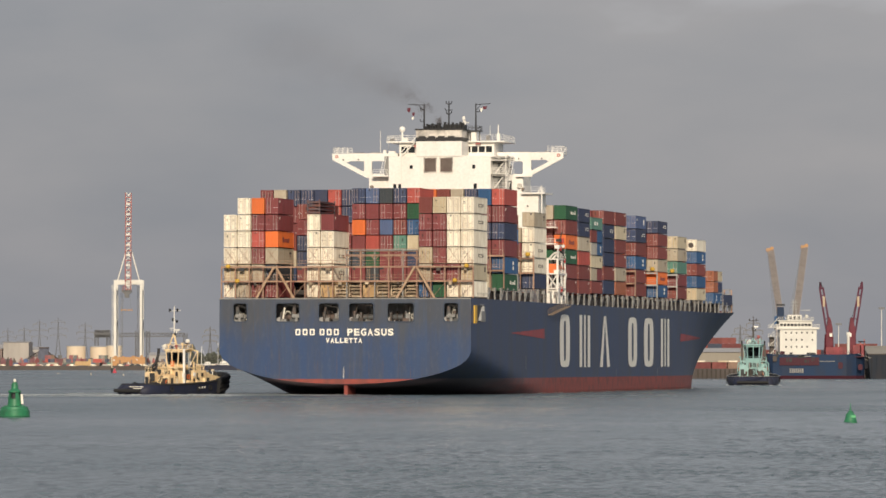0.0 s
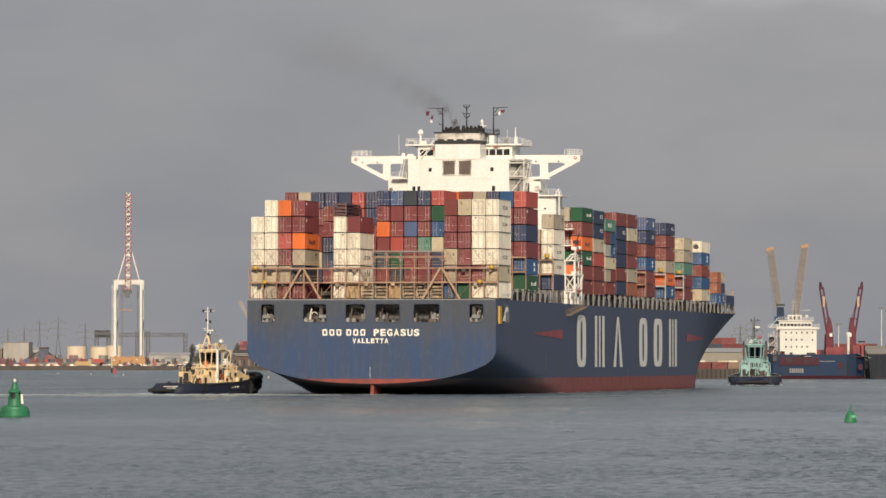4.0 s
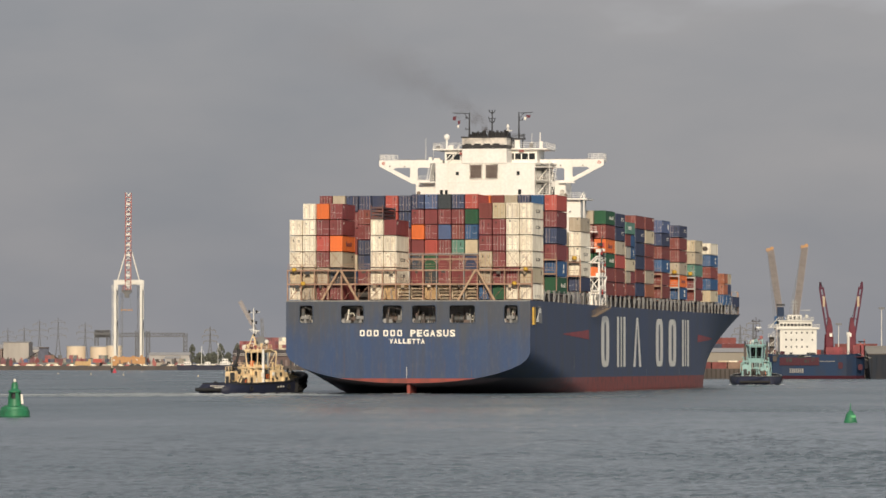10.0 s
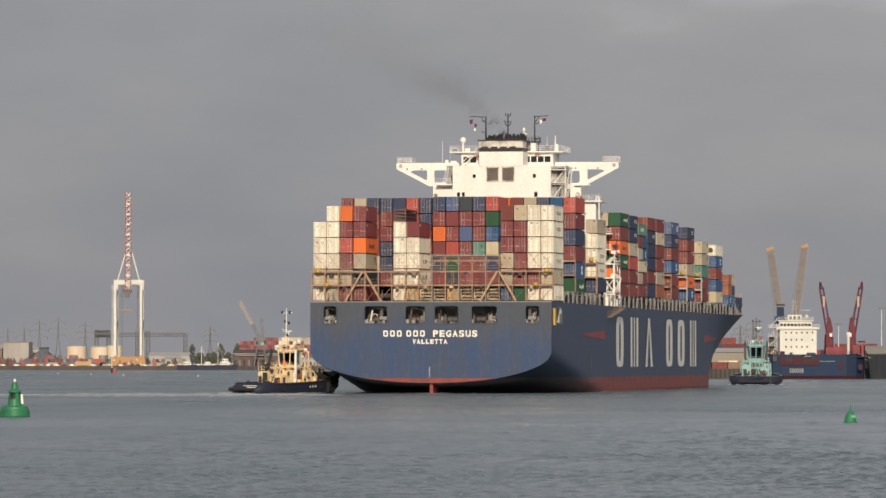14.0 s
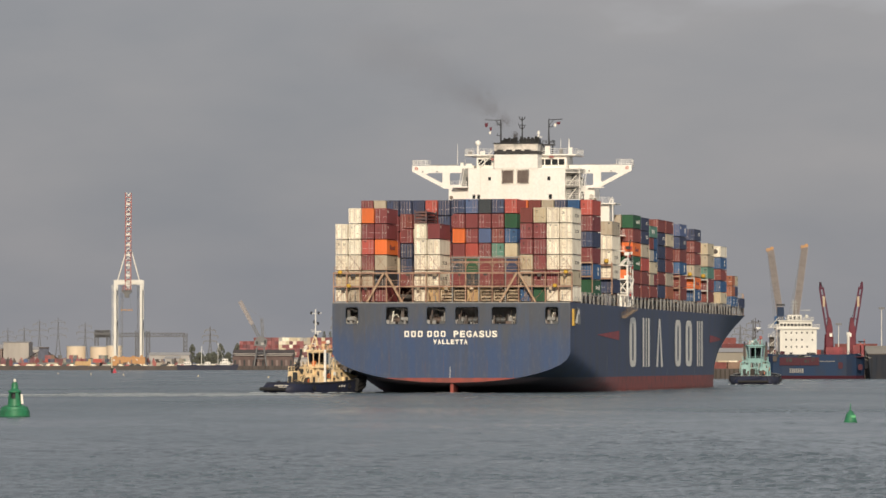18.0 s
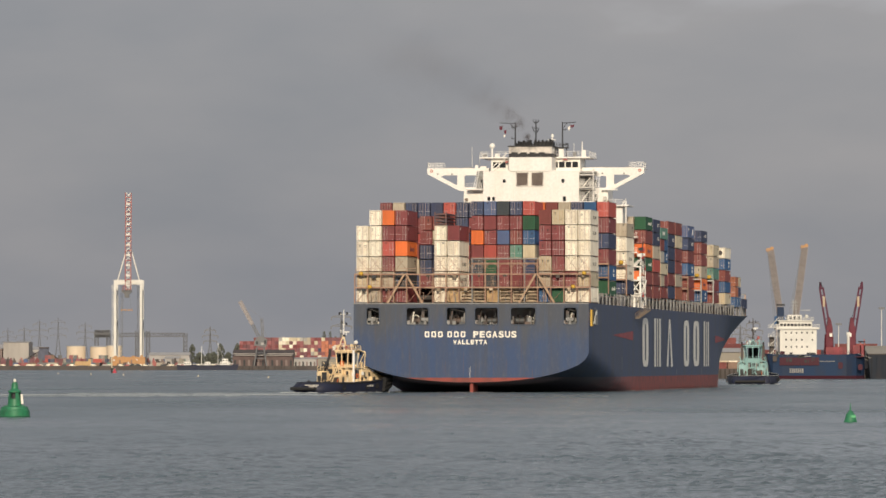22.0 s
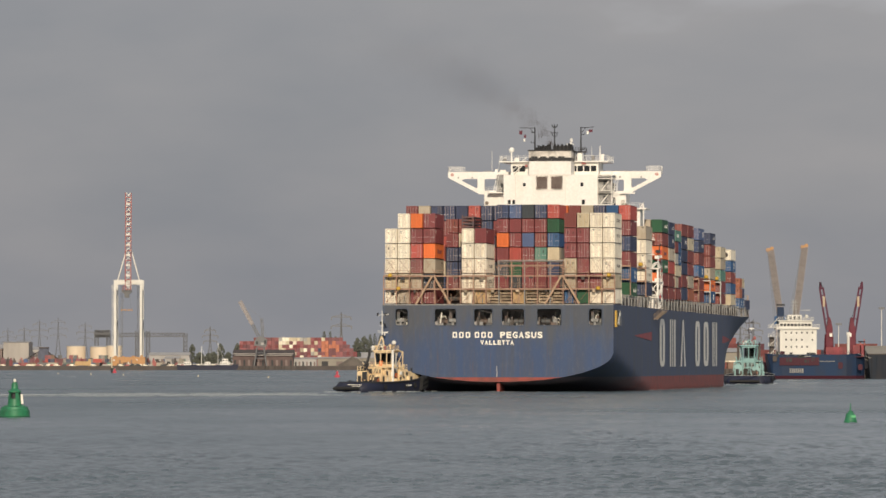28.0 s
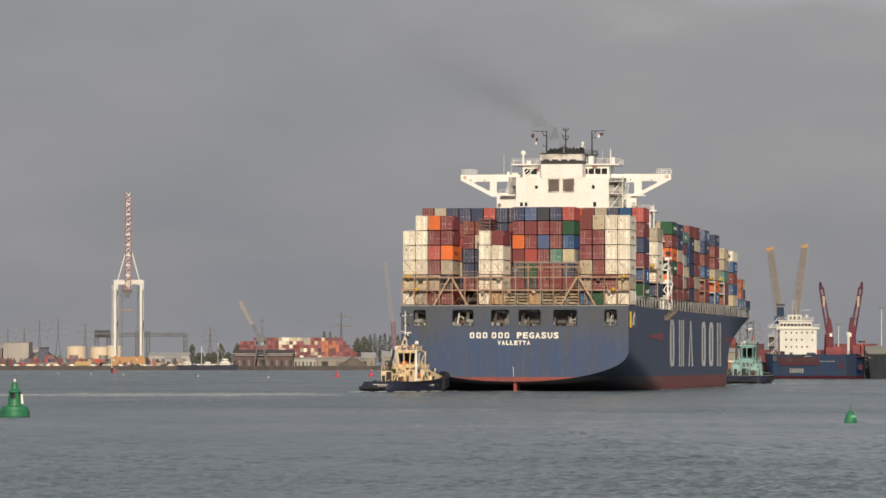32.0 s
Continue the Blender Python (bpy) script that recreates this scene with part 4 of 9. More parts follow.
def make_containers():
    for a, z, h, rows in BAYS:
        for col, codes in rows.items():
            for k, c in enumerate(codes.split(",") if "," in codes else codes):
                seed = k * 7 + col * 5 + int(a)
                doors = c not in "OG" and (int(a), col, k) not in PLAIN
                side = col == 17 or (int(a), col) in ((3, 3), (3, 7))
                marks = side and (c in "OGS" or c == "N" and k > 3 or c != "N" and (k + int(a)) % 3 != 0)
                if len(c) == 1:
                    add_container(c, col, a, z + k * h, h - 0.17, doors, marks, seed=seed)
                else:
                    for e, q in enumerate(c):
                        add_container(q, col, a + e * (SHORT + 0.07), z + k * h, h - 0.17, e == 0, marks, SHORT, seed)
    bm = bmesh.new()
    slab(bm, [(8.5 * PITCH + 0.62 * math.cos(q * 0.5236) - 0.1, 19.4 + 4 * 2.67 + 1.25 + 0.55 * math.sin(q * 0.5236)) for q in range(12)], 248.7, 248.82)
    part("container_badge", bm, LOUVRE, ship, "dark round mark on a white container")
    flat_racks(6, 3.0, 17.4 + 14.9, 4, DARK_RACK)
    for col in (8, 9, 11, 12, 13):
        flat_racks(col, 3.0, 17.4, 4 + col % 2, RACK)
    # the rest of each bay, behind what can be told apart
    full = {3.0: 0, 17.0: 3, 31.0: 6, 45.0: 5, 60.0: 4, 92.2: 6, 106.0: 6, 119.8: 6, 133.6: 6, 147.3: 6, 171.2: 6, 184.0: 5, 197.9: 6, 210.5: 4, 223.2: 5, 236.0: 4, 248.8: 4, 272.2: 2, 287.0: 1}
    got = {a: (z, h, rows) for a, z, h, rows in BAYS}
    bm = bmesh.new()
    rnd = random.Random(5)
    for a, n in full.items():
        z, h, rows = got.get(a, (19.5, 2.75, {}))
        for col in range(18):
            if col in rows or (a not in got and col in (0, 17)):
                continue
            if a == 287.0 and (col < 1 or col > 14) or a == 17.0 and col in (4, 5, 14, 15, 16, 17):
                continue
            lim = n - (1 if rnd.random() < 0.3 else 0)
            for k in range(lim):
                x = (col - 8.5) * PITCH
                box(bm, x - 1.21, x + 1.21, a, a + LONG, z + k * h, z + k * h + h - 0.03)
    tagged(part("stacked_cargo", bm, REST, ship, "inner stacks of mixed containers"), kind="stuff")


make_containers()


def make_lashing():
    # stern frame with A braces
    def frame_bay(a, z0, z1, tiers, raised=None, paint=None):
        paint = paint or TAN
        for k in range(19):
            x = (k - 9) * PITCH
            bm = bmesh.new()
            top = raised[2] if raised and raised[0] <= k <= raised[1] else z1
            box(bm, x - 0.1, x + 0.1, a, a + 0.35, z0, top)
            part("lashing_post", bm, PED if raised and raised[0] <= k <= raised[1] and k % 2 else paint, ship)
        for z in tiers:
            bm = bmesh.new()
            box(bm, -22.85, 22.85, a - 0.05, a + 0.75, z, z + 0.28)
            part("lashing_walkway", bm, paint, ship)
            bm = bmesh.new()
            rail(bm, [(-22.8, a, z + 0.28), (22.8, a, z + 0.28)], 1.0, step=2.5, r=0.04, bars=2)
            part("walkway_rail", bm, paint, ship)
    frame_bay(1.6, 17.18, 22.9, (20.05, 22.6), raised=(9, 14, 25.7))
    bm = bmesh.new()
    box(bm, -0.2, 12.95, 1.55, 2.5, 24.6, 24.95)
    part("lashing_walkway", bm, TAN, ship)
    bm = bmesh.new()
    box(bm, -0.2, 12.95, 1.6, 1.95, 25.62, 25.82)
    part("frame_beam", bm, PED, ship)
    for x in (-13.0, 12.6):
        for s in (-1, 1):
            bm = bmesh.new()
            p, q = Vector((x + s * 0.15, 1.35, 22.8)), Vector((x + s * 3.4, 1.35, 17.2))
            rod(bm, p, q, 0.26, n=4)
            part("brace", bm, TAN_PALE, ship)
    # lashing rods crossed over the third tier, and thin intermediate members
    for col in (0, 1, 2, 3, 6, 7, 14, 15, 16, 17):
        x = (col - 8.5) * PITCH
        for s in (-1, 1):
            bm = bmesh.new()
            rod(bm, (x - s * 1.1, 2.6, 23.5), (x + s * 1.05, 2.9, 26.3), 0.035, n=4)
            part("lashing_rod", bm, TAN, ship)
    # stowed rods, turnbuckles, ladders and sockets hung in the frame, uneven from bay to bay
    rnd = random.Random(77)
    for k in range(18):
        x = (k - 8.5) * PITCH
        for _ in range(rnd.choice((3, 4, 5))):
            e = rnd.uniform(-1.1, 1.1)
            z0 = rnd.choice((17.3, 17.4, 20.35, 20.4))
            bm = bmesh.new()
            rod(bm, (x + e, 1.75, z0), (x + e + rnd.uniform(-0.5, 0.5), 1.9, z0 + rnd.uniform(0.7, 2.2)), rnd.uniform(0.025, 0.055), n=4)
            part("stowed_rod", bm, rnd.choice((TAN, TAN, PED, LOUVRE)), ship)
        if k % 4 == 2:
            bm = bmesh.new()
            for d in (-0.2, 0.2):
                rod(bm, (x + d, 2.3, 17.3), (x + d, 2.3, 22.7), 0.05, n=4)
            for q in range(17):
                rod(bm, (x - 0.2, 2.3, 17.5 + q * 0.31), (x + 0.2, 2.3, 17.5 + q * 0.31), 0.03, n=4)
            part("frame_ladder", bm, TAN_PALE, ship)
        for z in (19.75, 22.3)[k % 2 :: 2]:
            bm = bmesh.new()
            e = rnd.uniform(-0.6, 0.3)
            box(bm, x + e, x + e + rnd.uniform(0.3, 0.9), 1.5, 1.62, z - rnd.uniform(0.05, 0.3), z + 0.3)
            part("gear_box", bm, rnd.choice((LOUVRE, RACK, DARK)), ship)
        bm = bmesh.new()
        rod(bm, (x - 1.2, 2.5, 17.3), (x + 1.2, 2.5, 20.0), 0.05, n=4)
        part("cross_stay", bm, TAN, ship)
    for x in (-13.0, 12.6):
        for e in (-1, 1):
            bm = bmesh.new()
            rod(bm, (x + e * 0.15, 29.3, 22.8), (x + e * 3.4, 29.3, 17.2), 0.26, n=4)
            part("brace", bm, TAN_PALE, ship)
    for k in range(9, 15):
        x = (k - 9) * PITCH
        bm = bmesh.new()
        for s in (-1, 1):
            rod(bm, (x, 1.9, 24.0), (x + s * 0.7, 1.9, 24.7), 0.11, n=4)
        part("knee_bracket", bm, TAN, ship)
    bm = bmesh.new()
    rail(bm, [(-0.2, 1.7, 24.95), (12.95, 1.7, 24.95)], 1.0, step=2.5, r=0.04, bars=2)
    part("walkway_rail", bm, TAN, ship)
    for x in (-21.6, -19.9, 19.7, 21.8):
        bm = bmesh.new()
        turned(bm, ((0.25, -0.35), (0.42, -0.2), (0.42, 0.2), (0.25, 0.35)), 10)
        part("float_light", bm, YELLOW, ship, "", pose(x, 1.2, 22.9 if abs(x) > 21 else 20.3))
    for a in (29.8, 58.6):
        frame_bay(a, 19.2, 25.6, (22.3, 25.0))
    for a, mat in ((169.6, TAN), (196.2, STEEL), (221.5, STEEL)):
        frame_bay(a, 19.2, 24.7, (21.8, 24.3), paint=mat)
    for x, a, z in ((21.9, 58.0, 25.9), (22.0, 195.8, 25.3), (22.0, 221.1, 25.3)):
        bm = bmesh.new()
        turned(bm, ((0.3, -0.4), (0.5, -0.2), (0.5, 0.2), (0.3, 0.4)), 10)
        part("float_light", bm, YELLOW, ship, "", pose(x, a, z))
    # side pedestals and hatch coamings
    a = 16.5
    k = 0
    rnd = random.Random(14)
    while a < 312:
        w, top, kind = rnd.choice((0.2, 0.26, 0.32, 0.4)), rnd.choice((18.6, 18.9, 18.9, 19.1)), rnd.random()
        for s in (-1, 1):
            hb = half_breadth(a, 16.8)
            bm = bmesh.new()
            z0 = deck_height(a) - 0.1
            box(bm, s * (hb - 0.3) - 0.13, s * (hb - 0.3) + 0.13, a - w, a + w, z0, top)
            box(bm, s * (hb - 0.4) - 0.3, s * (hb - 0.4) + 0.3, a - w - 0.15, a + w + 0.15, top, 19.25)
            if kind < 0.45:
                rod(bm, (s * (hb - 0.25), a + w, z0 + 0.4), (s * (hb - 0.25), a + w + 1.5, 18.9), 0.12, n=4)
            elif kind < 0.55:
                box(bm, s * (hb - 0.3) - 0.12, s * (hb - 0.3) + 0.12, a + w + 0.5, a + w + 0.9, z0, top - rnd.uniform(0.3, 1.2))
            part("pedestal", bm, PED, ship)
        a += rnd.choice((5.4, 6.0, 6.0, 6.8))
        k += 1
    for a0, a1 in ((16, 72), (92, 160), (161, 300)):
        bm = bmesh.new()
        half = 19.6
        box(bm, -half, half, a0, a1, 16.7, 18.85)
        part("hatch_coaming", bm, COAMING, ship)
    # side rail at the deck's edge
    for s in (-1, 1):
        bm = bmesh.new()
        rail(bm, [(s * half_breadth(a, 16.8) - s * 0.1, a, deck_height(a) - 0.02) for a in (6, 16, 90, 180, 290, 305, 320, 335)], 1.0, step=5.0, r=0.03, bars=1)
        part("deck_rail", bm, PED, ship)

    # open frame and rail ahead of the last stack
    for x in (-21.8, -20.2, 18.8, 20.4, 22.0):
        for a in (300.2, 302.6):
            bm = bmesh.new()
            box(bm, x - 0.13, x + 0.13, a, a + 0.26, 16.8, 22.2)
            part("bow_frame_post", bm, TAN if a > 301 else PED, ship)
    for z in (18.2, 19.6, 21.0, 22.1):
        for x0, x1 in ((-21.9, -18.0), (18.7, 22.1)):
            bm = bmesh.new()
            box(bm, x0, x1, 300.1, 300.4, z, z + 0.2)
            part("bow_frame_beam", bm, PED, ship)
    for x in (-16.0, -8.0, 0.0, 8.0, 16.0):
        bm = bmesh.new()
        box(bm, x - 0.15, x + 0.15, 302.0, 302.4, 17.0, 21.2)
        part("bow_frame_post", bm, PED, ship)
    for z in (19.4, 21.0):
        bm = bmesh.new()
        box(bm, -20.8, 20.8, 301.9, 302.5, z, z + 0.3)
        part("bow_frame_beam", bm, PED, ship)


make_lashing()


CRANE_RED = surface("crane_red_paint", (0.36, 0.11, 0.10), 0.6)
CRANE_ROSE = surface("faded_red_buoy_paint", (0.5, 0.14, 0.1), 0.7)
# ---- accommodation block, bridge wings, funnel, masts ----
def make_house():
    house = new("superstructure")
    house.parent = ship
    house.location.x = 0.2
    tagged(house, "white accommodation block with bridge wings and funnel")

    def piece(name, bm, mat=WHITE, label=""):
        return part(name, bm, mat, house, label)

    bm = bmesh.new()
    box(bm, -9.7, 10.2, 80.5, 91.5, 16.8, 45.2)
    piece("main_block", bm)
    for name, x0, x1, y0, top in (("side_block", -14.2, -9.7, 83.5, 41.6), ("side_block", 10.2, 15.8, 84.0, 41.6), ("lower_block", 15.8, 18.8, 84.0, 38.2), ("lower_block", -19.0, -14.2, 84.0, 34.0)):
        bm = bmesh.new()
        box(bm, x0, x1, y0, 91.5, 16.8, top)
        piece(name, bm)
    # wings: deep brackets with a triangular and a square opening
    for s in (-1, 1):
        outl = [(s * 9.8, 46.1), (s * 22.7, 46.1), (s * 22.7, 44.9), (s * 16.0, 41.4), (s * 14.5, 41.3), (s * 9.8, 41.3)]
        tri = [(s * 16.4, 44.6), (s * 19.2, 44.6), (s * 19.9, 44.3), (s * 16.6, 42.6), (s * 16.4, 42.8)]
        sq = rounded(-14.9, -11.6, 42.1, 44.6, 0.3) if s < 0 else rounded(12.35, 14.8, 41.9, 44.35, 0.3)
        bm = bmesh.new()
        pierced(bm, outl if s > 0 else outl[::-1], [tri, sq], 89.0, 89.5)
        box(bm, min(s * 9.8, s * 22.7), max(s * 9.8, s * 22.7), 89.5, 93.0, 45.6, 46.1)
        piece("bridge_wing", bm)
        bm = bmesh.new()
        rail(bm, [(s * 19.6, 89.1, 46.1), (s * 22.6, 89.1, 46.1), (s * 22.6, 92.9, 46.1), (s * 19.6, 92.9, 46.1)], 1.1, step=1.0, r=0.038)
        piece("wing_rail", bm)
        bm = bmesh.new()
        ring = [(s * 21.8 + 0.32 * math.cos(k * math.pi / 8), 45.5 + 0.32 * math.sin(k * math.pi / 8)) for k in range(16)]
        hole = [(s * 21.8 + 0.17 * math.cos(k * math.pi / 8), 45.5 + 0.17 * math.sin(k * math.pi / 8)) for k in range(16)]
        pierced(bm, ring, [hole], 88.85, 88.98)
        piece("lifebuoy", bm, CRANE_ROSE, "faded red lifebuoy")
        # platform rails on the lower decks
        bm = bmesh.new()
        rail(bm, [(s * 10.2, 81.5, 41.6), (s * 13.0, 81.5, 41.6), (s * 14.0, 84.2, 41.6)], 1.1, step=1.2, r=0.038)
        piece("platform_rail", bm)
        bm = bmesh.new()
        box(bm, min(s * 10.0, s * 13.2), max(s * 10.0, s * 13.2), 81.3, 84.0, 41.35, 41.6)
        piece("side_platform", bm)
    # funnel casing
    bm = bmesh.new()
    box(bm, -4.3, 4.6, 80.3, 88.0, 45.1, 48.0)
    piece("funnel_casing", bm)
    bm = bmesh.new()
    box(bm, -4.34, 4.64, 80.26, 88.04, 48.0, 48.75)
    box(bm, -4.5, 4.8, 80.1, 88.2, 50.15, 50.4)
    piece("funnel_band", bm, BLACK)
    bm = bmesh.new()
    box(bm, -4.32, 4.62, 80.28, 88.02, 48.75, 50.15)
    piece("funnel_top", bm, SOOT, "soot-stained white funnel top")
    for k in range(4):
        bm = bmesh.new()
        box(bm, -3.8 + k * 1.9, -2.5 + k * 1.9, 80.15, 80.3, 48.6, 49.0)
        piece("vent", bm, BLACK)
    for x, h in ((-3.0, 0.5), (-2.55, 1.0), (-2.05, 0.85), (-1.55, 1.1), (-1.0, 0.9), (-0.5, 1.15), (-0.1, 1.2), (0.9, 1.3), (1.6, 1.15), (2.4, 1.25), (3.2, 1.1), (3.9, 1.35), (4.4, 1.2)):
        bm = bmesh.new()
        rod(bm, (x, 82.5, 50.4), (x + 0.06, 82.3, 50.4 + h), 0.28, 0.24, n=10)
        piece("exhaust_pipe", bm, BLACK, "black exhaust pipe")
    bm = bmesh.new()
    box(bm, 0.5, 4.5, 82.6, 86, 50.4, 51.3)
    box(bm, -2.6, -0.2, 82.8, 86, 50.4, 51.0)
    piece("funnel_cowl", bm, BLACK)
    # louvres and ports on the aft face
    for x0, x1 in ((-2.75, -0.35), (0.35, 2.75)):
        bm = bmesh.new()
        box(bm, x0, x1, 80.46, 80.49, 42.2, 44.75)
        z = 42.25
        while z < 44.7:
            box(bm, x0 + 0.08, x1 - 0.08, 80.36, 80.44, z, z + 0.14)
            z += 0.24
        piece("louvre", bm, LOUVRE_PALE, "brown-grey louvre")
        bm = bmesh.new()
        pierced(bm, [(x0 - 0.1, 42.0), (x1 + 0.1, 42.0), (x1 + 0.1, 44.95), (x0 - 0.1, 44.95)], [[(x0 + 0.08, 42.2), (x1 - 0.08, 42.2), (x1 - 0.08, 44.75), (x0 + 0.08, 44.75)]], 80.28, 80.5)
        piece("louvre_frame", bm, SOOT)
    for x, z, w, h in ((-5.3, 43.1, 0.3, 0.35), (6.9, 43.1, 0.3, 0.4), (-8.5, 39.45, 0.3, 0.42), (-7.5, 39.45, 0.3, 0.42), (7.2, 39.4, 0.32, 0.5)):
        bm = bmesh.new()
        slab(bm, rounded(x - w, x + w, z - h, z + h, 0.15), 80.42, 80.49)
        piece("porthole", bm, GLASS)
    # wheelhouse behind the funnel
    bm = bmesh.new()
    box(bm, -9.0, 9.6, 87.0, 96.0, 45.2, 48.0)
    piece("wheelhouse", bm)
    bm = bmesh.new()
    box(bm, -11.3, 11.8, 85.8, 97.0, 48.0, 48.25)
    piece("wheelhouse_roof", bm)
    bm = bmesh.new()
    rail(bm, [(-4.6, 86.0, 48.25), (-11.2, 86.0, 48.25), (-11.2, 96.8, 48.25)], 1.1, step=1.2, r=0.038)
    piece("roof_rail", bm)
    bm = bmesh.new()
    rail(bm, [(4.9, 86.0, 48.25), (11.7, 86.0, 48.25), (11.7, 96.8, 48.25)], 1.1, step=1.2, r=0.038)
    piece("roof_rail", bm)
    for x0, x1 in ((3.9, 5.0), (5.2, 6.4), (6.6, 7.8), (8.0, 9.2), (-8.6, -7.4), (-7.2, -5.9)):
        bm = bmesh.new()
        box(bm, x0, x1, 86.88, 86.99, 46.05, 47.25)
        piece("window", bm, GLASS)
        bm = bmesh.new()
        pierced(bm, [(x0 - 0.1, 45.95), (x1 + 0.1, 45.95), (x1 + 0.1, 47.35), (x0 - 0.1, 47.35)], [[(x0, 46.05), (x1, 46.05), (x1, 47.25), (x0, 47.25)]], 86.78, 87.0)
        piece("window_frame", bm)
    # outside stairs on the port side of the wheelhouse
    bm = bmesh.new()
    for d in (0.0, 0.7):
        rod(bm, (-8.6, 86.2 + d, 45.3), (-5.6, 86.2 + d, 48.2), 0.1, n=4)
        rod(bm, (-8.6, 86.2 + d, 46.2), (-5.6, 86.2 + d, 49.1), 0.05, n=4)
    for k in range(10):
        f = (k + 0.5) / 10
        box(bm, -8.6 + 3 * f - 0.14, -8.6 + 3 * f + 0.14, 86.2, 86.9, 45.27 + 2.9 * f, 45.33 + 2.9 * f)
    piece("stair", bm)
    for x0, x1, y, z in ((-9.6, 10.1, 80.44, 41.35), (-9.6, 10.1, 80.44, 38.4), (-9.6, -4.4, 80.44, 45.1), (4.7, 10.1, 80.44, 45.1)):
        bm = bmesh.new()
        box(bm, x0, x1, y, 80.52, z, z + 0.07)
        piece("plate_seam", bm)
    for x in (-7.2, -3.4, 3.4, 8.8):
        bm = bmesh.new()
        rod(bm, (x, 80.42, 38.5), (x, 80.42, 45.0), 0.05, n=5)
        piece("drain_pipe", bm)
    # recessed doorway and ladder way beside the port wing, its wall greyed to imitate shade
    bm = bmesh.new()
    box(bm, -12.3, -9.75, 88.6, 88.9, 41.6, 45.5)
    piece("recess_wall", bm, PED)
    bm = bmesh.new()
    box(bm, -11.4, -10.5, 88.5, 88.58, 41.7, 43.7)
    piece("door", bm, DARK)
    bm = bmesh.new()
    for d in (-12.6, -12.1):
        rod(bm, (d, 86.0, 41.6), (d + 0.8, 86.0, 45.6), 0.06, n=4)
    for q in range(9):
        box(bm, -12.6 + 0.09 * q, -12.1 + 0.09 * q, 85.9, 86.1, 41.9 + q * 0.42, 41.95 + q * 0.42)
    piece("stair", bm)
    # wing deck fittings: lockers, lamps and a searchlight
    for x, w, h in ((-18.0, 1.6, 0.16), (-14.2, 0.9, 0.22), (-12.4, 0.3, 0.6), (-11.0, 0.6, 0.4), (14.2, 1.6, 0.14), (19.4, 0.4, 0.2)):
        bm = bmesh.new()
        box(bm, x - w, x + w, 89.3, 90.0, 46.1, 46.1 + h)
        piece("wing_locker", bm, PED if abs(x) > 14 else WHITE)
    for x in (-20.5, -17.5, 14.0, 18.5):
        bm = bmesh.new()
        rod(bm, (x, 88.9, 44.75), (x, 88.9, 45.0), 0.16, n=8)
        piece("deck_lamp", bm, PED)
    # overhanging bridge deck and open balconies above the starboard stairs; the recess walls' grey imitates shade
    bm = bmesh.new()
    box(bm, 10.2, 13.3, 81.0, 89.0, 44.95, 45.2)
    piece("balcony_deck", bm)
    for z in (41.6, 38.6):
        bm = bmesh.new()
        box(bm, 10.2, 13.2, 82.6, 82.8, z + 0.1, z + 2.6)
        piece("recess_wall", bm, PED)
        bm = bmesh.new()
        box(bm, 11.2, 12.0, 82.5, 82.62, z + 0.2, z + 2.2)
        piece("door", bm, DARK)
    for x in (13.1,):
        bm = bmesh.new()
        rod(bm, (x, 80.75, 30.0), (x, 80.75, 45.6), 0.1, n=5)
        piece("stair_post", bm)
    bm = bmesh.new()
    for d in (0.0, 0.6):
        rod(bm, (13.1 + d, 80.6, 38.9), (14.2 + d, 80.6, 45.4), 0.07, n=4)
    for q in range(16):
        rod(bm, (13.15 + q * 0.069, 80.6, 39.2 + q * 0.4), (13.75 + q * 0.069, 80.6, 39.2 + q * 0.4), 0.05, n=4)
    piece("stair", bm)
    # boat deck at starboard: ledge, hose reels, pipes
    bm = bmesh.new()
    box(bm, 15.6, 20.2, 82.8, 91.5, 37.9, 38.2)
    box(bm, 14.6, 17.8, 83.0, 84.0, 41.2, 41.45)
    piece("boat_deck_ledge", bm)
    bm = bmesh.new()
    rod(bm, (19.6, 83.2, 33.0), (19.6, 83.2, 38.9), 0.16, n=6)
    rod(bm, (18.9, 83.0, 38.2), (19.6, 83.2, 39.4), 0.1, n=5)
    piece("vent_pipe", bm)
    for x, z, r, mat in ((15.2, 39.5, 0.42, SOOT), (15.9, 38.9, 0.26, HARDWARE), (16.8, 35.6, 0.12, DARK), (-13.6, 39.4, 0.34, HARDWARE)):
        bm = bmesh.new()
        rod(bm, (x, 83.2 if x > 0 else 82.9, z), (x, 83.95 if x > 0 else 83.4, z), r, n=12)
        piece("hose_reel", bm, mat)
    # gear abaft the wheelhouse roof: dark platform, radar pedestal, horn and boxes
    bm = bmesh.new()
    box(bm, 4.7, 7.2, 85.6, 87.6, 50.0, 50.25)
    rail(bm, [(4.8, 85.7, 50.25), (7.1, 85.7, 50.25), (7.1, 87.5, 50.25)], 0.8, step=0.8, r=0.05)
    for x in (5.0, 6.8):
        rod(bm, (x, 86.6, 48.2), (x, 86.6, 50.0), 0.12, n=5)
    piece("mast_platform", bm, BLACK)
    for x, w, z0, z1, mat in ((5.8, 0.5, 48.25, 49.9, WHITE), (6.6, 0.45, 47.55, 47.85, CRANE_RED), (8.6, 0.35, 48.25, 49.3, PED), (10.6, 0.3, 48.25, 49.6, WHITE), (-5.6, 0.25, 47.0, 47.5, CRANE_RED), (-7.6, 0.5, 48.25, 48.9, WHITE), (-10.2, 0.4, 48.25, 48.8, PED)):
        bm = bmesh.new()
        box(bm, x - w, x + w, 85.9, 86.5, z0, z1)
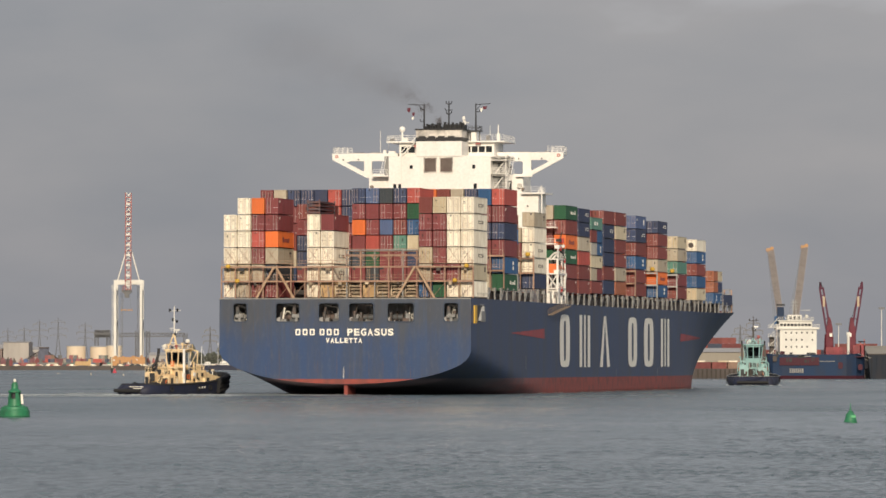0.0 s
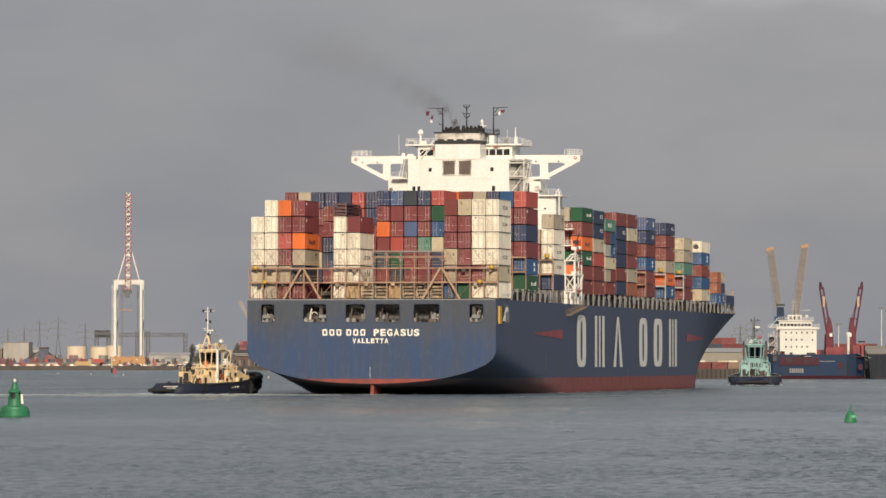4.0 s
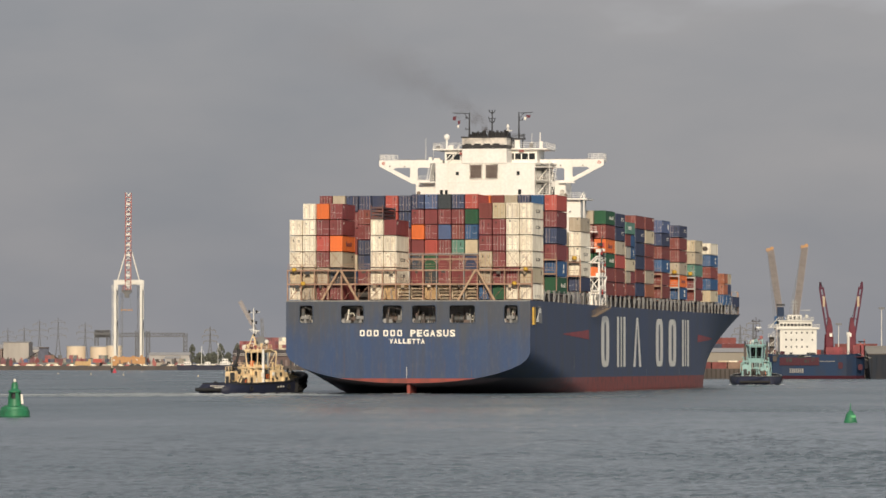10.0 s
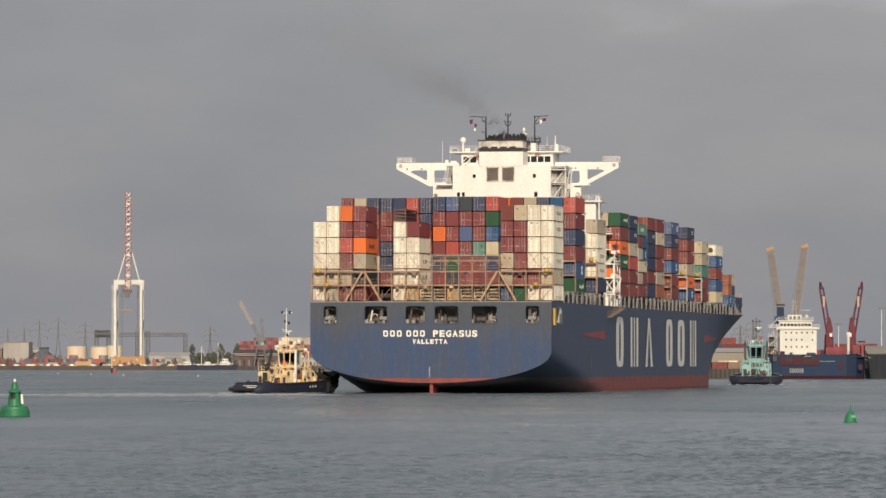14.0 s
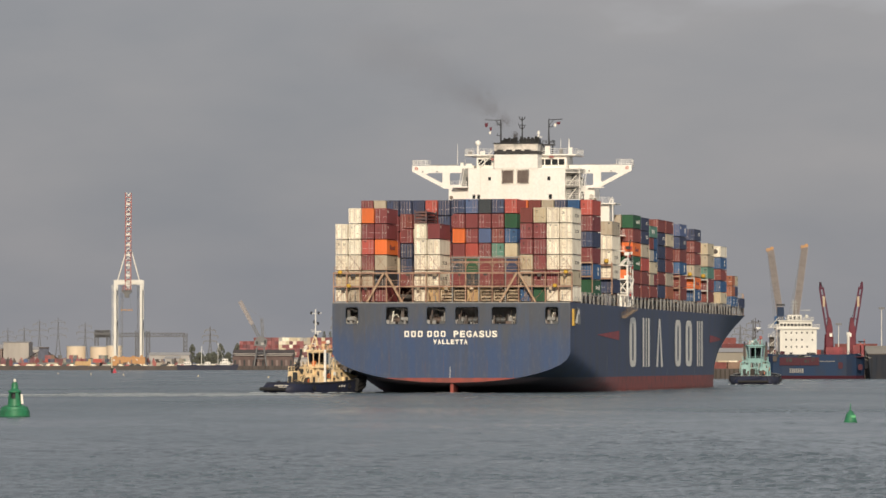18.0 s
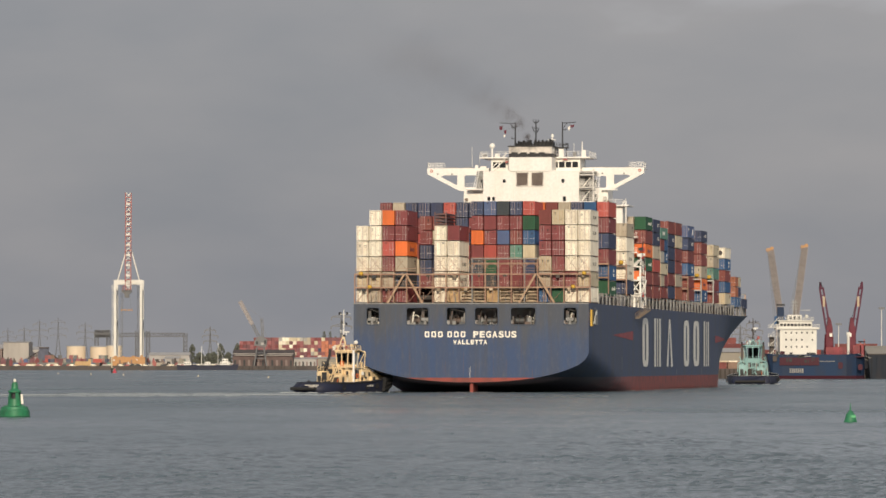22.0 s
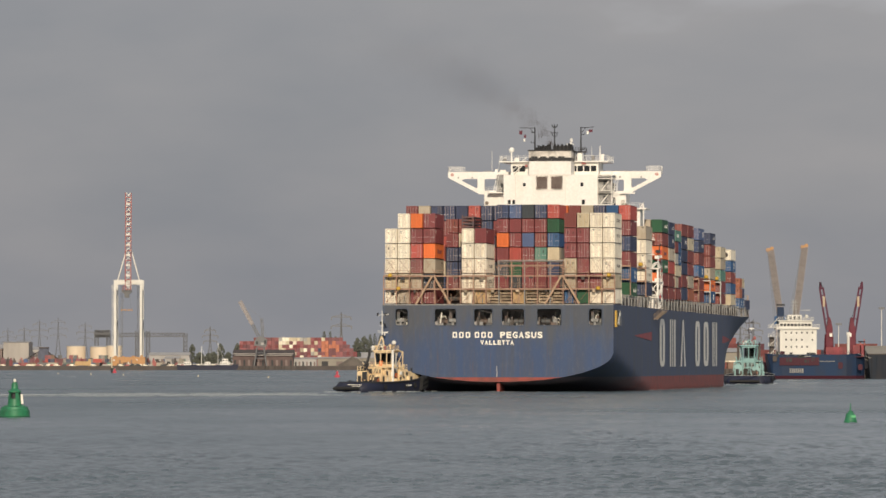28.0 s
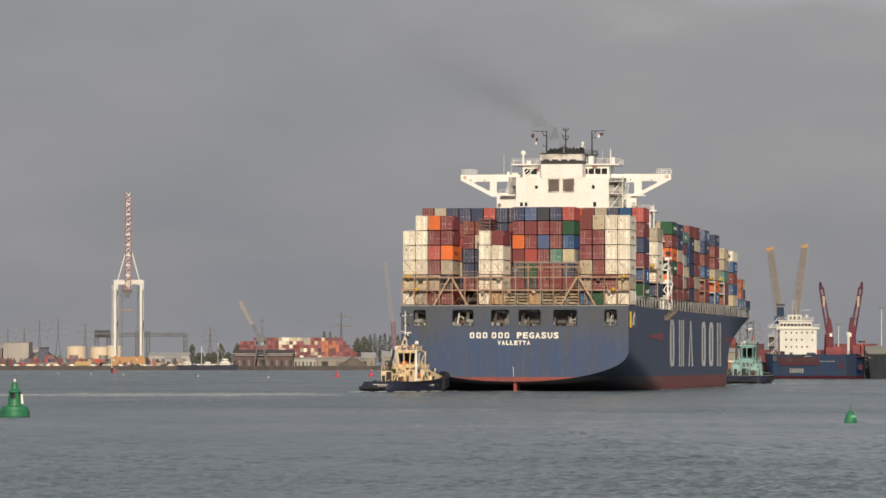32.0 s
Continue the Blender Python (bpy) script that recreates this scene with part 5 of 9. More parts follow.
        piece("roof_box", bm, mat)
    bm = bmesh.new()
    rod(bm, (4.25, 84, 51.0), (4.25, 84, 52.4), 0.16, n=6)
    rod(bm, (4.25, 84, 52.3), (4.25, 84, 52.9), 0.34, 0.2, n=8)
    piece("funnel_light", bm)
    # stair tower at starboard
    for z in (30.0, 33.0, 36.0, 38.9, 41.8, 44.4):
        bm = bmesh.new()
        box(bm, 10.2, 13.2, 80.6, 84.0, z - 0.15, z)
        rail(bm, [(10.3, 80.7, z), (13.1, 80.7, z), (13.1, 83.9, z)], 1.1, step=1.2, r=0.038)
        piece("landing", bm)
    for z in (38.9, 41.8, 44.4):
        bm = bmesh.new()
        for d in (0.0, 0.7):
            rod(bm, (10.6, 81.9 + d, z - 2.8), (12.8, 81.9 + d, z), 0.09, n=4)
        for k in range(9):
            t = (k + 0.5) / 9
            box(bm, 10.6 + 2.2 * t - 0.14, 10.6 + 2.2 * t + 0.14, 81.9, 82.6, z - 2.8 + 2.8 * t - 0.03, z - 2.8 + 2.8 * t + 0.03)
        piece("stair", bm)
    for z in (39.6, 42.5):
        bm = bmesh.new()
        box(bm, 12.8, 13.6, 83.9, 84.02, z - 0.9, z + 0.9)
        piece("door", bm, DARK)
    bm = bmesh.new()
    rail(bm, [(16.0, 84.1, 38.2), (18.7, 84.1, 38.2), (18.7, 91.4, 38.2)], 1.1, step=1.2, r=0.038)
    piece("deck_rail", bm)
    # masts on the roof
    def mast(x, y, z0, z1, arm, mat):
        bm = bmesh.new()
        rod(bm, (x, y, z0), (x, y, z1), 0.2, 0.1, n=8)
        for f in (0.35, 0.78):
            d = 0.75 if arm > 0 else -0.75
            z = z0 + (z1 - z0) * f
            rod(bm, (x if arm else x + d, y, z), (x - d if not arm else x + d, y, z), 0.07, n=5)
            rod(bm, (x + d, y, z), (x + d, y, z + 0.35), 0.07, n=5)
        if arm:
            rod(bm, (x, y, z1 - 0.2), (x + arm, y, z1 - 0.05), 0.07, n=5)
            rod(bm, (x, y, z1 - 1.4), (x + arm * 0.35, y, z1 - 0.15), 0.06, n=5)
        piece("mast", bm, mat)
    mast(-3.5, 84, 50.2, 55.3, -3.2, BLACK)
    mast(5.8, 88, 48.2, 55.5, 2.8, BLACK)
    mast(-0.3, 92, 48.2, 56.2, 0, BLACK)
    bm = bmesh.new()
    rod(bm, (9.4, 92, 48.2), (9.4, 92, 51.6), 0.2, 0.09, n=8)
    piece("signal_post", bm)
    for x, z in ((-0.85, 55.8), (0.25, 55.8), (0.2, 53.9), (-0.8, 53.9)):
        bm = bmesh.new()
        rod(bm, (-0.3, 92, z - 0.35), (x, 92, z), 0.09, n=5)
        rod(bm, (x, 92, z), (x, 92, z + 0.4), 0.09, n=5)
        piece("lamp_bracket", bm, BLACK)
    bm = bmesh.new()
    rod(bm, (-9.5, 92, 48.2), (-9.5, 92, 50.3), 0.2, n=8)
    piece("dome_post", bm)
    bm = bmesh.new()
    bmesh.ops.create_uvsphere(bm, u_segments=16, v_segments=10, radius=0.6, matrix=Matrix.Translation((-9.5, 92, 50.8)))
    for f in bm.faces:
        f.smooth = True
    piece("satellite_dome", bm)
    bm = bmesh.new()
    rod(bm, (3.3, 90, 48.2), (3.3, 90, 52.3), 0.22, 0.15, n=8)
    rod(bm, (2.5, 90, 51.9), (4.1, 90, 51.9), 0.1, n=5)
    piece("radar_mast", bm)
    for x, z, w, h in ((-6.5, 54.2, 0.34, 0.5), (-5.6, 53.4, 0.24, 0.42), (-5.75, 52.6, 0.2, 0.3), (8.35, 54.5, 0.42, 0.34), (7.7, 54.1, 0.22, 0.4)):
        bm = bmesh.new()
        slab(bm, [(x - w, z - h * 0.5), (x - w * 0.1, z - h), (x + w * 0.8, z - h * 0.7), (x + w, z + h), (x, z + h * 0.6), (x - w * 0.9, z + h * 0.9)], 84.0, 84.05)
        piece("flag", bm, FLAG if w > 0.23 and h < 0.6 else LETTER, "small signal flag")
    for x, y, z0, z1 in ((-13.5, 90.5, 46.1, 50.5), (-12.0, 91.0, 46.1, 49.0), (7.4, 94.0, 48.2, 51.5), (-6.0, 94.0, 48.2, 51.0)):
        bm = bmesh.new()
        rod(bm, (x, y, z0), (x, y, z1), 0.06, 0.03, n=5)
        piece("whip_aerial", bm)
    # white gangway tower at the starboard rail
    for y in (84.0, 88.0, 91.5):
        for x in (20.6, 22.5):
            bm = bmesh.new()
            rod(bm, (x, y, 16.8), (x, y, 25.6), 0.27, n=4)
            piece("davit_post", bm, WHITE, "white davit post at the rail")
    for z in (19.6, 22.4, 25.2):
        bm = bmesh.new()
        box(bm, 20.4, 22.7, 83.7, 91.8, z + 0.15, z + 0.4)
        piece("davit_platform", bm)
        bm = bmesh.new()
        rail(bm, [(22.6, 83.8, z + 0.4), (22.6, 91.7, z + 0.4)], 1.0, step=1.0, r=0.038)
        piece("davit_rail", bm)
    for y0, y1 in ((84.0, 88.0), (88.0, 84.0)):
        bm = bmesh.new()
        rod(bm, (22.6, y0, 19.8), (22.6, y1, 22.5), 0.15, n=4)
        piece("davit_brace", bm)
    bm = bmesh.new()
    rod(bm, (20.7, 84.0, 25.4), (22.0, 83.4, 26.6), 0.2, n=6)
    rod(bm, (22.0, 83.4, 26.6), (22.7, 83.2, 26.7), 0.2, n=6)
    rod(bm, (20.8, 88.0, 25.6), (22.2, 87.6, 27.0), 0.2, n=6)
    piece("davit_arm", bm)
    bm = bmesh.new()
    box(bm, 20.6, 22.5, 84.3, 87.2, 16.8, 19.7)
    box(bm, 21.2, 22.6, 88.4, 91.2, 16.8, 18.6)
    piece("davit_base", bm)
    for x0, x1 in ((20.6, 22.5), (22.5, 20.6)):
        bm = bmesh.new()
        rod(bm, (x0, 83.9, 19.9), (x1, 83.9, 22.5), 0.13, n=4)
        piece("davit_brace", bm)
    bm = bmesh.new()
    turned(bm, ((0.3, -0.7), (0.75, -0.5), (0.85, 0.2), (0.5, 0.7)), 12, (22.1, 84.9, 21.5))
    piece("life_raft_drum", bm, RUBBER, "dark drum on the davit")
    bm = bmesh.new()
    slab(bm, [(20.8, 22.82), (22.4, 22.82), (22.7, 23.7), (22.5, 24.6), (20.7, 24.6)], 84.4, 90.5)
    piece("rescue_boat", bm, ORANGE, "orange rescue boat")
    # clutter on the davit tower: braces, boxes and steps against the house
    rnd = random.Random(6)
    for k in range(24):
        y, z = rnd.uniform(83.8, 91.0), rnd.uniform(17.5, 30.0)
        bm = bmesh.new()
        if k % 2:
            rod(bm, (22.5, y, z), (22.7, y + rnd.uniform(-1.6, 1.6), z + rnd.uniform(0.8, 2.4)), 0.13, n=5)
        else:
            box(bm, 21.8, 22.75, y, y + rnd.uniform(0.5, 1.3), z, z + rnd.uniform(0.4, 1.0))
        piece("davit_fitting", bm, (WHITE, WHITE, REDPAINT, LOUVRE, BLACK, PED)[k % 6])
    for z in (28.4, 31.6):
        bm = bmesh.new()
        box(bm, 19.0, 21.2, 89.2, 91.2, z, z + 0.2)
        rail(bm, [(19.1, 89.3, z + 0.2), (21.1, 89.3, z + 0.2)], 0.9, step=0.9, r=0.038)
        piece("boat_platform", bm)
    bm = bmesh.new()
    for x in (22.95, 23.75):
        rod(bm, (x, 72, 14.7), (x, 91, 16.5), 0.12, n=4)
        rod(bm, (x, 72, 15.8), (x, 91, 17.6), 0.06, n=4)
        for k in range(10):
            rod(bm, (x, 72 + 2.1 * k, 14.7 + 0.2 * k), (x, 72 + 2.1 * k, 15.8 + 0.2 * k), 0.05, n=4)
    for k in range(32):
        box(bm, 22.95, 23.75, 72 + 0.6 * k, 72.3 + 0.6 * k, 14.68 + 0.0568 * k, 14.76 + 0.0568 * k)
    piece("gangway", bm, HARDWARE, "grey-brown accommodation ladder slung along the side")


make_house()


# ---- tugs: x to starboard, y forward, z up from the waterline ----
TUG_NAVY = surface("tug_navy_paint", (0.020, 0.025, 0.050), 0.5, wear=(0.045, 0.04, 0.045), amount=0.5, scale=0.8, streak=3, gloss=0.2)
TUG_BUFF = surface("tug_buff_paint", (0.92, 0.73, 0.45), 0.5, wear=(0.45, 0.3, 0.16), amount=0.7, scale=1.2, streak=3)
TUG_TEAL = surface("tug_mint_paint", (0.27, 0.465, 0.46), 0.5, wear=(0.2, 0.3, 0.27), amount=0.35, scale=1.2, streak=3)
PANE = bpy.data.materials.new("wheelhouse_glass")
PANE.use_nodes = True
for key, value in (("Base Color", (0.62, 0.66, 0.66, 1)), ("Roughness", 0.03), ("Transmission Weight", 1.0), ("IOR", 1.12)):
    PANE.node_tree.nodes["Principled BSDF"].inputs[key].default_value = value
FOAM = surface("white_foam", (0.55, 0.58, 0.57), 0.8, bump=0)
TUG_DECK = surface("tug_green_deck", (0.10, 0.13, 0.10), 0.7)


def tug(label, half, beam, house_paint, mast_h, tall=1.0, up=0.0, broad=1.0):
    boat = thing("tugboat", label, "tugboat")
    outline = [(-half, 0.34), (-half * 0.985, 0.52), (-half * 0.95, 0.68), (-half * 0.89, 0.80), (-half * 0.8, 0.89), (-half * 0.62, 0.96), (-half * 0.4, 1.0), (half * 0.2, 1.0), (half * 0.5, 0.95), (half * 0.72, 0.82), (half * 0.88, 0.6), (half * 0.97, 0.34), (half, 0.12)]
    if broad > 1:
        outline = [(y, max(w, 0.78 - 0.2 * (y < -half * 0.99))) if y < 0 else (y, w) for y, w in outline]
    sheer = lambda y: 1.9 + up + max(0.0, (y + half * 0.3) / half) ** 2 * (1.1 if broad == 1 else 0.5)

    def loft(rows, mats, name, lab=""):
        bm = bmesh.new()
        for s in (-1, 1):
            vs = [[bm.verts.new((s * x, y, z)) for x, y, z in r] for r in rows]
            for r0, r1 in zip(vs, vs[1:]):
                for k in range(len(r0) - 1):
                    f = bm.faces.new((r0[k], r1[k], r1[k + 1], r0[k + 1]))
                    f.smooth = True
        for r in (rows[0], rows[-1]):
            bm.faces.new([bm.verts.new((x, y, z)) for x, y, z in r] + [bm.verts.new((-x, y, z)) for x, y, z in r[::-1]])
        bmesh.ops.remove_doubles(bm, verts=bm.verts, dist=0.002)
        return part(name, bm, mats, boat, lab)

    hb = beam / 2
    inset = lambda y: max(0.0, (-half * 0.55 - y) / (half * 0.45))
    rim = lambda x, y: (x * (1 - 0.16 * inset(y)), y + 1.3 * inset(y))
    rows = []
    for y, w in outline:
        top = sheer(y)
        rows.append([(hb * w * 0.80, y * 0.95, -1.2), (hb * w * 0.93, y * 0.975, 0.0), (hb * w * 0.98, y, 0.9), (*rim(hb * w, y), top)])
    loft(rows, TUG_NAVY, "hull", "dark navy hull")
    bm = bmesh.new()
    vs = [bm.verts.new((hb * w * 0.80, y * 0.86, 1.3 + up + (0.5 if y > 0 else 0))) for y, w in outline] + [bm.verts.new((-hb * w * 0.80, y * 0.86, 1.3 + up + (0.5 if y > 0 else 0))) for y, w in outline[::-1]]
    n = len(outline)
    for k in range(n - 1):
        bm.faces.new((vs[k], vs[k + 1], vs[2 * n - 2 - k], vs[2 * n - 1 - k]))
    part("deck", bm, TUG_DECK, boat)
    # rubbing strake round the rim, a fat roll fender at the bow, a roller at the stern
    loop = [rim(hb * w, y) for y, w in outline] + [rim(-hb * w, y) for y, w in outline[::-1]]
    bm = bmesh.new()
    for (x0, y0), (x1, y1) in zip(loop, loop[1:] + loop[:1]):
        rod(bm, (x0 * 1.005, y0, sheer(y0) - 0.12), (x1 * 1.005, y1, sheer(y1) - 0.12), 0.15, n=6)
    part("rubbing_strake", bm, RUBBER, boat)
    # rim cap; on the teal boat its pale colour paints the sunlit deck edge
    bm = bmesh.new()
    for (x0, y0), (x1, y1) in zip(loop, loop[1:] + loop[:1]):
        rod(bm, (x0 * 0.985, y0 * 0.995, sheer(y0) + 0.04), (x1 * 0.985, y1 * 0.995, sheer(y1) + 0.04), 0.07, n=5)
    part("bulwark_cap", bm, TUG_NAVY if house_paint is TUG_BUFF else STEEL, boat)
    bow = [(x, y) for x, y in loop if y > half * (0.45 if broad == 1 else 0.6)]
    for dz, r in ((-0.3, 0.62), (-1.2, 0.5), (-2.0, 0.42)) if broad == 1 else ((-1.2, 0.4), (-2.0, 0.35)):
        bm = bmesh.new()
        for (x0, y0), (x1, y1) in zip(bow, bow[1:]):
            rod(bm, (x0 * 1.02, y0 + 0.15, sheer(y0) + dz), (x1 * 1.02, y1 + 0.15, sheer(y1) + dz), r, n=9)
        part("bow_fender", bm, RUBBER, boat, "thick black rubber bow fender")
    bm = bmesh.new()
    rod(bm, (-hb * 0.62, -half - 0.12, 0.75), (hb * 0.55, -half - 0.12, 0.75), 0.34, n=9)
    part("stern_fender", bm, RUBBER, boat, "black rubber stern fender")
    for y, zz in ((-half * 0.52, 0.95), (half * 0.08, 1.1), (half * 0.33, 1.25)):
        for s in (-1, 1):
            bm = bmesh.new()
            for j in range(10):
                c0, c1 = [(y + 0.4 * math.cos(2 * math.pi * q / 10), zz + up * 0.5 + 0.4 * math.sin(2 * math.pi * q / 10)) for q in (j, j + 1)]
                rod(bm, (s * hb * 1.0, *c0), (s * hb * 1.0, *c1), 0.14, n=5)
            part("tyre", bm, RUBBER, boat)
    buff = house_paint is TUG_BUFF
    if buff:
        for x0, x1, z in ((-0.3, 2.9, 1.36), (0.9, 2.8, 1.06)):
            bm = bmesh.new()
            for j in range(4):
                e0, e1 = x0 + (x1 - x0) * j / 4, x0 + (x1 - x0) * (j + 0.8) / 4
                box(bm, e0, e1, -half + 0.15 + (z - 0.9) * 1.6 - 0.25, -half + 0.15 + (z - 0.9) * 1.6, z, z + 0.13)
            part("name_bar", bm, LETTER, boat)
    for s in (-1, 1):
        bm = bmesh.new()
        for e in range(3):
            box(bm, min(s * hb, s * hb * 1.008), max(s * hb, s * hb * 1.008), 1.0 + e * 0.8, 1.35 + e * 0.8, 1.15, 1.45)
        part("side_bar", bm, LETTER, boat)
    k = broad

    def piece(name, bm, mat=house_paint, lab=""):
        for v in bm.verts:
            v.co.z = 1.4 + up + (v.co.z - 1.4) * tall
        return part(name, bm, mat, boat, lab)

    def casing(name, x0, x1, y0, y1, z0, z1, mat=house_paint, b=0.12, lean=0.0, lab=""):
        bm = bmesh.new()
        slab(bm, [(x0 * k, z0), (x1 * k, z0), ((x1 - lean) * k, z1), ((x0 + lean) * k, z1)], y0, y1)
        bmesh.ops.bevel(bm, geom=list(bm.edges), offset=b, segments=2, affect="EDGES")
        return piece(name, bm, mat, lab)

    def pipe(name, pts, r, mat=house_paint, n=8, lab=""):
        bm = bmesh.new()
        for p, q in zip(pts, pts[1:]):
            rod(bm, (p[0] * k, p[1], p[2]), (q[0] * k, q[1], q[2]), r, n=n)
        return piece(name, bm, mat, lab)

    # deckhouse in stepped casings, lower towards the stern and the bow
    casing("deckhouse", -2.3, 2.3, -3.4, 4.6, 1.3, 3.5, lean=0.15)
    casing("aft_casing", -2.7, -1.1, -5.3, -3.3, 1.3, 4.1)
    casing("aft_casing", 0.9, 2.5, -4.6, -3.3, 1.3, 3.4)
    casing("upper_house", -2.0, 1.5, -2.7, 2.4, 3.5, 4.7, lean=0.2)
    casing("side_casing", 1.5, 2.6, -2.3, -0.5, 1.3, 4.3)
    casing("side_casing", -2.6, -1.5, -2.3, 1.0, 1.3, 4.3)
    casing("forward_house", -2.1, 2.9, 2.6, 5.6, 1.6, 4.4, lean=0.4)
    casing("forward_house", 0.6, 2.7, 5.6, 7.4, 1.6, 4.0, lean=0.3)
    # foredeck casing slopes down towards the bow
    bm = bmesh.new()
    lo, hi = [], []
    for x, y, z in ((-2.2, 5.3, 4.1), (2.7, 5.3, 4.1), (2.3, half * 0.87, 2.9), (-1.5, half * 0.87, 2.9)):
        lo.append(bm.verts.new((x * k, y, 1.7)))
        hi.append(bm.verts.new((x * k, y, z)))
    for j in range(4):
        bm.faces.new((lo[j], lo[(j + 1) % 4], hi[(j + 1) % 4], hi[j]))
    bm.faces.new(hi)
    piece("forward_casing", bm)
    rnd = random.Random(int(half * 10))
    # doors and hatches in the casings, and dark plates that paint in shaded gaps
    for x0, x1, z0, z1 in ((-0.9, 0.5, 1.4, 3.3), (-1.0, -0.25, 1.5, 3.2), (1.35, 2.0, 1.5, 3.0)):
        bm = bmesh.new()
        y = -4.66 if x0 > 1 else -3.46
        slab(bm, rounded(x0 * k, x1 * k, z0, z1, 0.3), y, y + 0.1)
        piece("deckhouse_door", bm, DARK if z1 > 3.2 else LOUVRE)
    for s in (-1, 1):
        for y, z0, z1, w in ((-4.3, 1.6, 3.0, 0.3), (-0.2, 1.5, 3.2, 0.34), (1.3, 1.6, 4.2, 0.5), (3.4, 2.0, 3.0, 0.3), (4.6, 3.2, 3.9, 0.3), (6.3, 2.2, 3.0, 0.4)):
            xx = (2.72 if y < -4 else 2.32 if y < 2.5 else 2.86) if s > 0 else (2.78 if y < -4 else 2.66)
            bm = bmesh.new()
            box(bm, min(s * xx * k, s * (xx + 0.06) * k), max(s * xx * k, s * (xx + 0.06) * k), y - w, y + w, z0, z1)
            piece("deckhouse_window" if z0 > 1.9 else "deckhouse_door", bm, DARK)
        casing("deck_locker", min(s * 2.45, s * 3.0), max(s * 2.45, s * 3.0), 0.2, 1.0, 1.5, 2.6, b=0.06)
        casing("deck_locker", min(s * 2.5, s * 2.95), max(s * 2.5, s * 2.95), 2.8, 3.6, 1.6, 2.7, b=0.06)
        casing("deck_locker", min(s * 1.9, s * 2.5), max(s * 1.9, s * 2.5), 6.2, 7.0, 2.2, 3.7, b=0.06)
    for x, y, z, h in ((-1.8, 3.6, 4.5, 1.0), (1.9, 3.2, 4.5, 1.2), (2.0, 4.6, 4.4, 0.8), (-1.2, 5.6, 4.0, 0.9), (1.4, 5.8, 4.0, 1.1), (1.9, -1.2, 4.2, 0.8), (-2.1, -0.6, 4.2, 1.0), (1.2, 7.4, 3.4, 0.8), (0.2, 6.6, 3.8, 1.0)):
        bm = bmesh.new()
        rod(bm, (x * k, y, z - 0.3), (x * k, y, z + h), 0.13, n=7)
        rod(bm, (x * k, y, z + h - 0.05), (x * k, y + 0.35, z + h - 0.05), 0.2, n=7)
        piece("vent_cowl", bm)
    # deck clutter: lockers, pipes, hose reels and gear along the casings
    for j in range(30):
        y = rnd.uniform(-5.0, half * 0.78)
        s = rnd.choice((1, 1, -1))
        xx = s * (2.75 + rnd.uniform(0, 0.25)) if y < 5.6 else s * rnd.uniform(0.5, 2.2)
        zz = (1.5 if y < 5.6 else 3.0) + rnd.uniform(0, 1.9)
        w, d, h = rnd.uniform(0.06, 0.3), rnd.uniform(0.12, 0.5), rnd.uniform(0.25, 1.1)
        if j % 3 == 0:
            pipe("deck_pipe", [(xx / k, y, 1.4), (xx / k, y, zz + h), (xx / k, y + d, zz + h)], 0.07, WHITE if j % 2 else house_paint, 6)
        else:
            casing("deck_gear", (xx - w) / k, (xx + w) / k, y, y + d, zz, zz + h, (house_paint, DARK, WHITE, LOUVRE, house_paint)[j % 5], 0.03)
    bm = bmesh.new()
    rod(bm, (-1.3 * k, half * 0.76, 3.3), (1.3 * k, half * 0.76, 3.3), 0.6, n=14)
    for e in (-1.4, 1.3):
        rod(bm, (e * k, half * 0.76, 3.3), (e * k + 0.12, half * 0.76, 3.3), 0.85, n=16)
    piece("towing_winch", bm, GEAR)
    # wheelhouse: tall panes between raked posts, roof with an open rail
    z0, z1 = 5.2, 8.0
    glass = 1.0 if buff else 1.18
    foot = 2.9 if buff else 1.3
    ring = [(x * glass, y * glass + (0.9 if buff else 0.0)) for x, y in ((-1.35, -1.5), (0.0, -1.6), (1.35, -1.5), (1.95, -0.4), (1.95, 1.3), (1.1, 2.4), (-1.1, 2.4), (-1.95, 1.3), (-1.95, -0.4))]
    n = len(ring)
    at = lambda p, sc, z: (p[0] * sc, p[1] * sc, z)
    for j in range(n):
        p, q = ring[j], ring[(j + 1) % n]
        bm = bmesh.new()
        bm.faces.new([bm.verts.new(c) for c in (at(p, 0.86, z0), at(q, 0.86, z0), at(q, 1.03, z1 - 0.3), at(p, 1.03, z1 - 0.3))])
        piece("window_pane", bm, PANE)
        bm = bmesh.new()
        rod(bm, at(p, 0.87, z0 - 0.2), at(p, 1.05, z1), 0.12, n=5)
        piece("window_post", bm)
    for zz, sc, th, flare in ((4.6, 0.84, 0.75, 1.04), (z1 - 0.4, 1.08, 0.14, 1.0), (z1, 1.2, 0.2, 1.0)):
        bm = bmesh.new()
        va = [bm.verts.new(at(p, sc, zz)) for p in ring]
        vb = [bm.verts.new(at(p, sc * flare, zz + th)) for p in ring]
        for j in range(n):
            bm.faces.new((va[j], va[(j + 1) % n], vb[(j + 1) % n], vb[j]))
        bm.faces.new(va[::-1])
        bm.faces.new(vb)
        piece("wheelhouse_roof" if sc > 1.15 else "wheelhouse_sill", bm)
    # dark panel added inside, so the panes show gloom instead of sky
    casing("wheelhouse_lining", -1.3 / k, 1.3 / k, 1.5, 1.7, 5.1, 7.6, DARK, 0.02)
    casing("helm_console", -0.6 / k, 0.7 / k, 0.6, 1.5, 5.0, 6.4, DARK, 0.08)
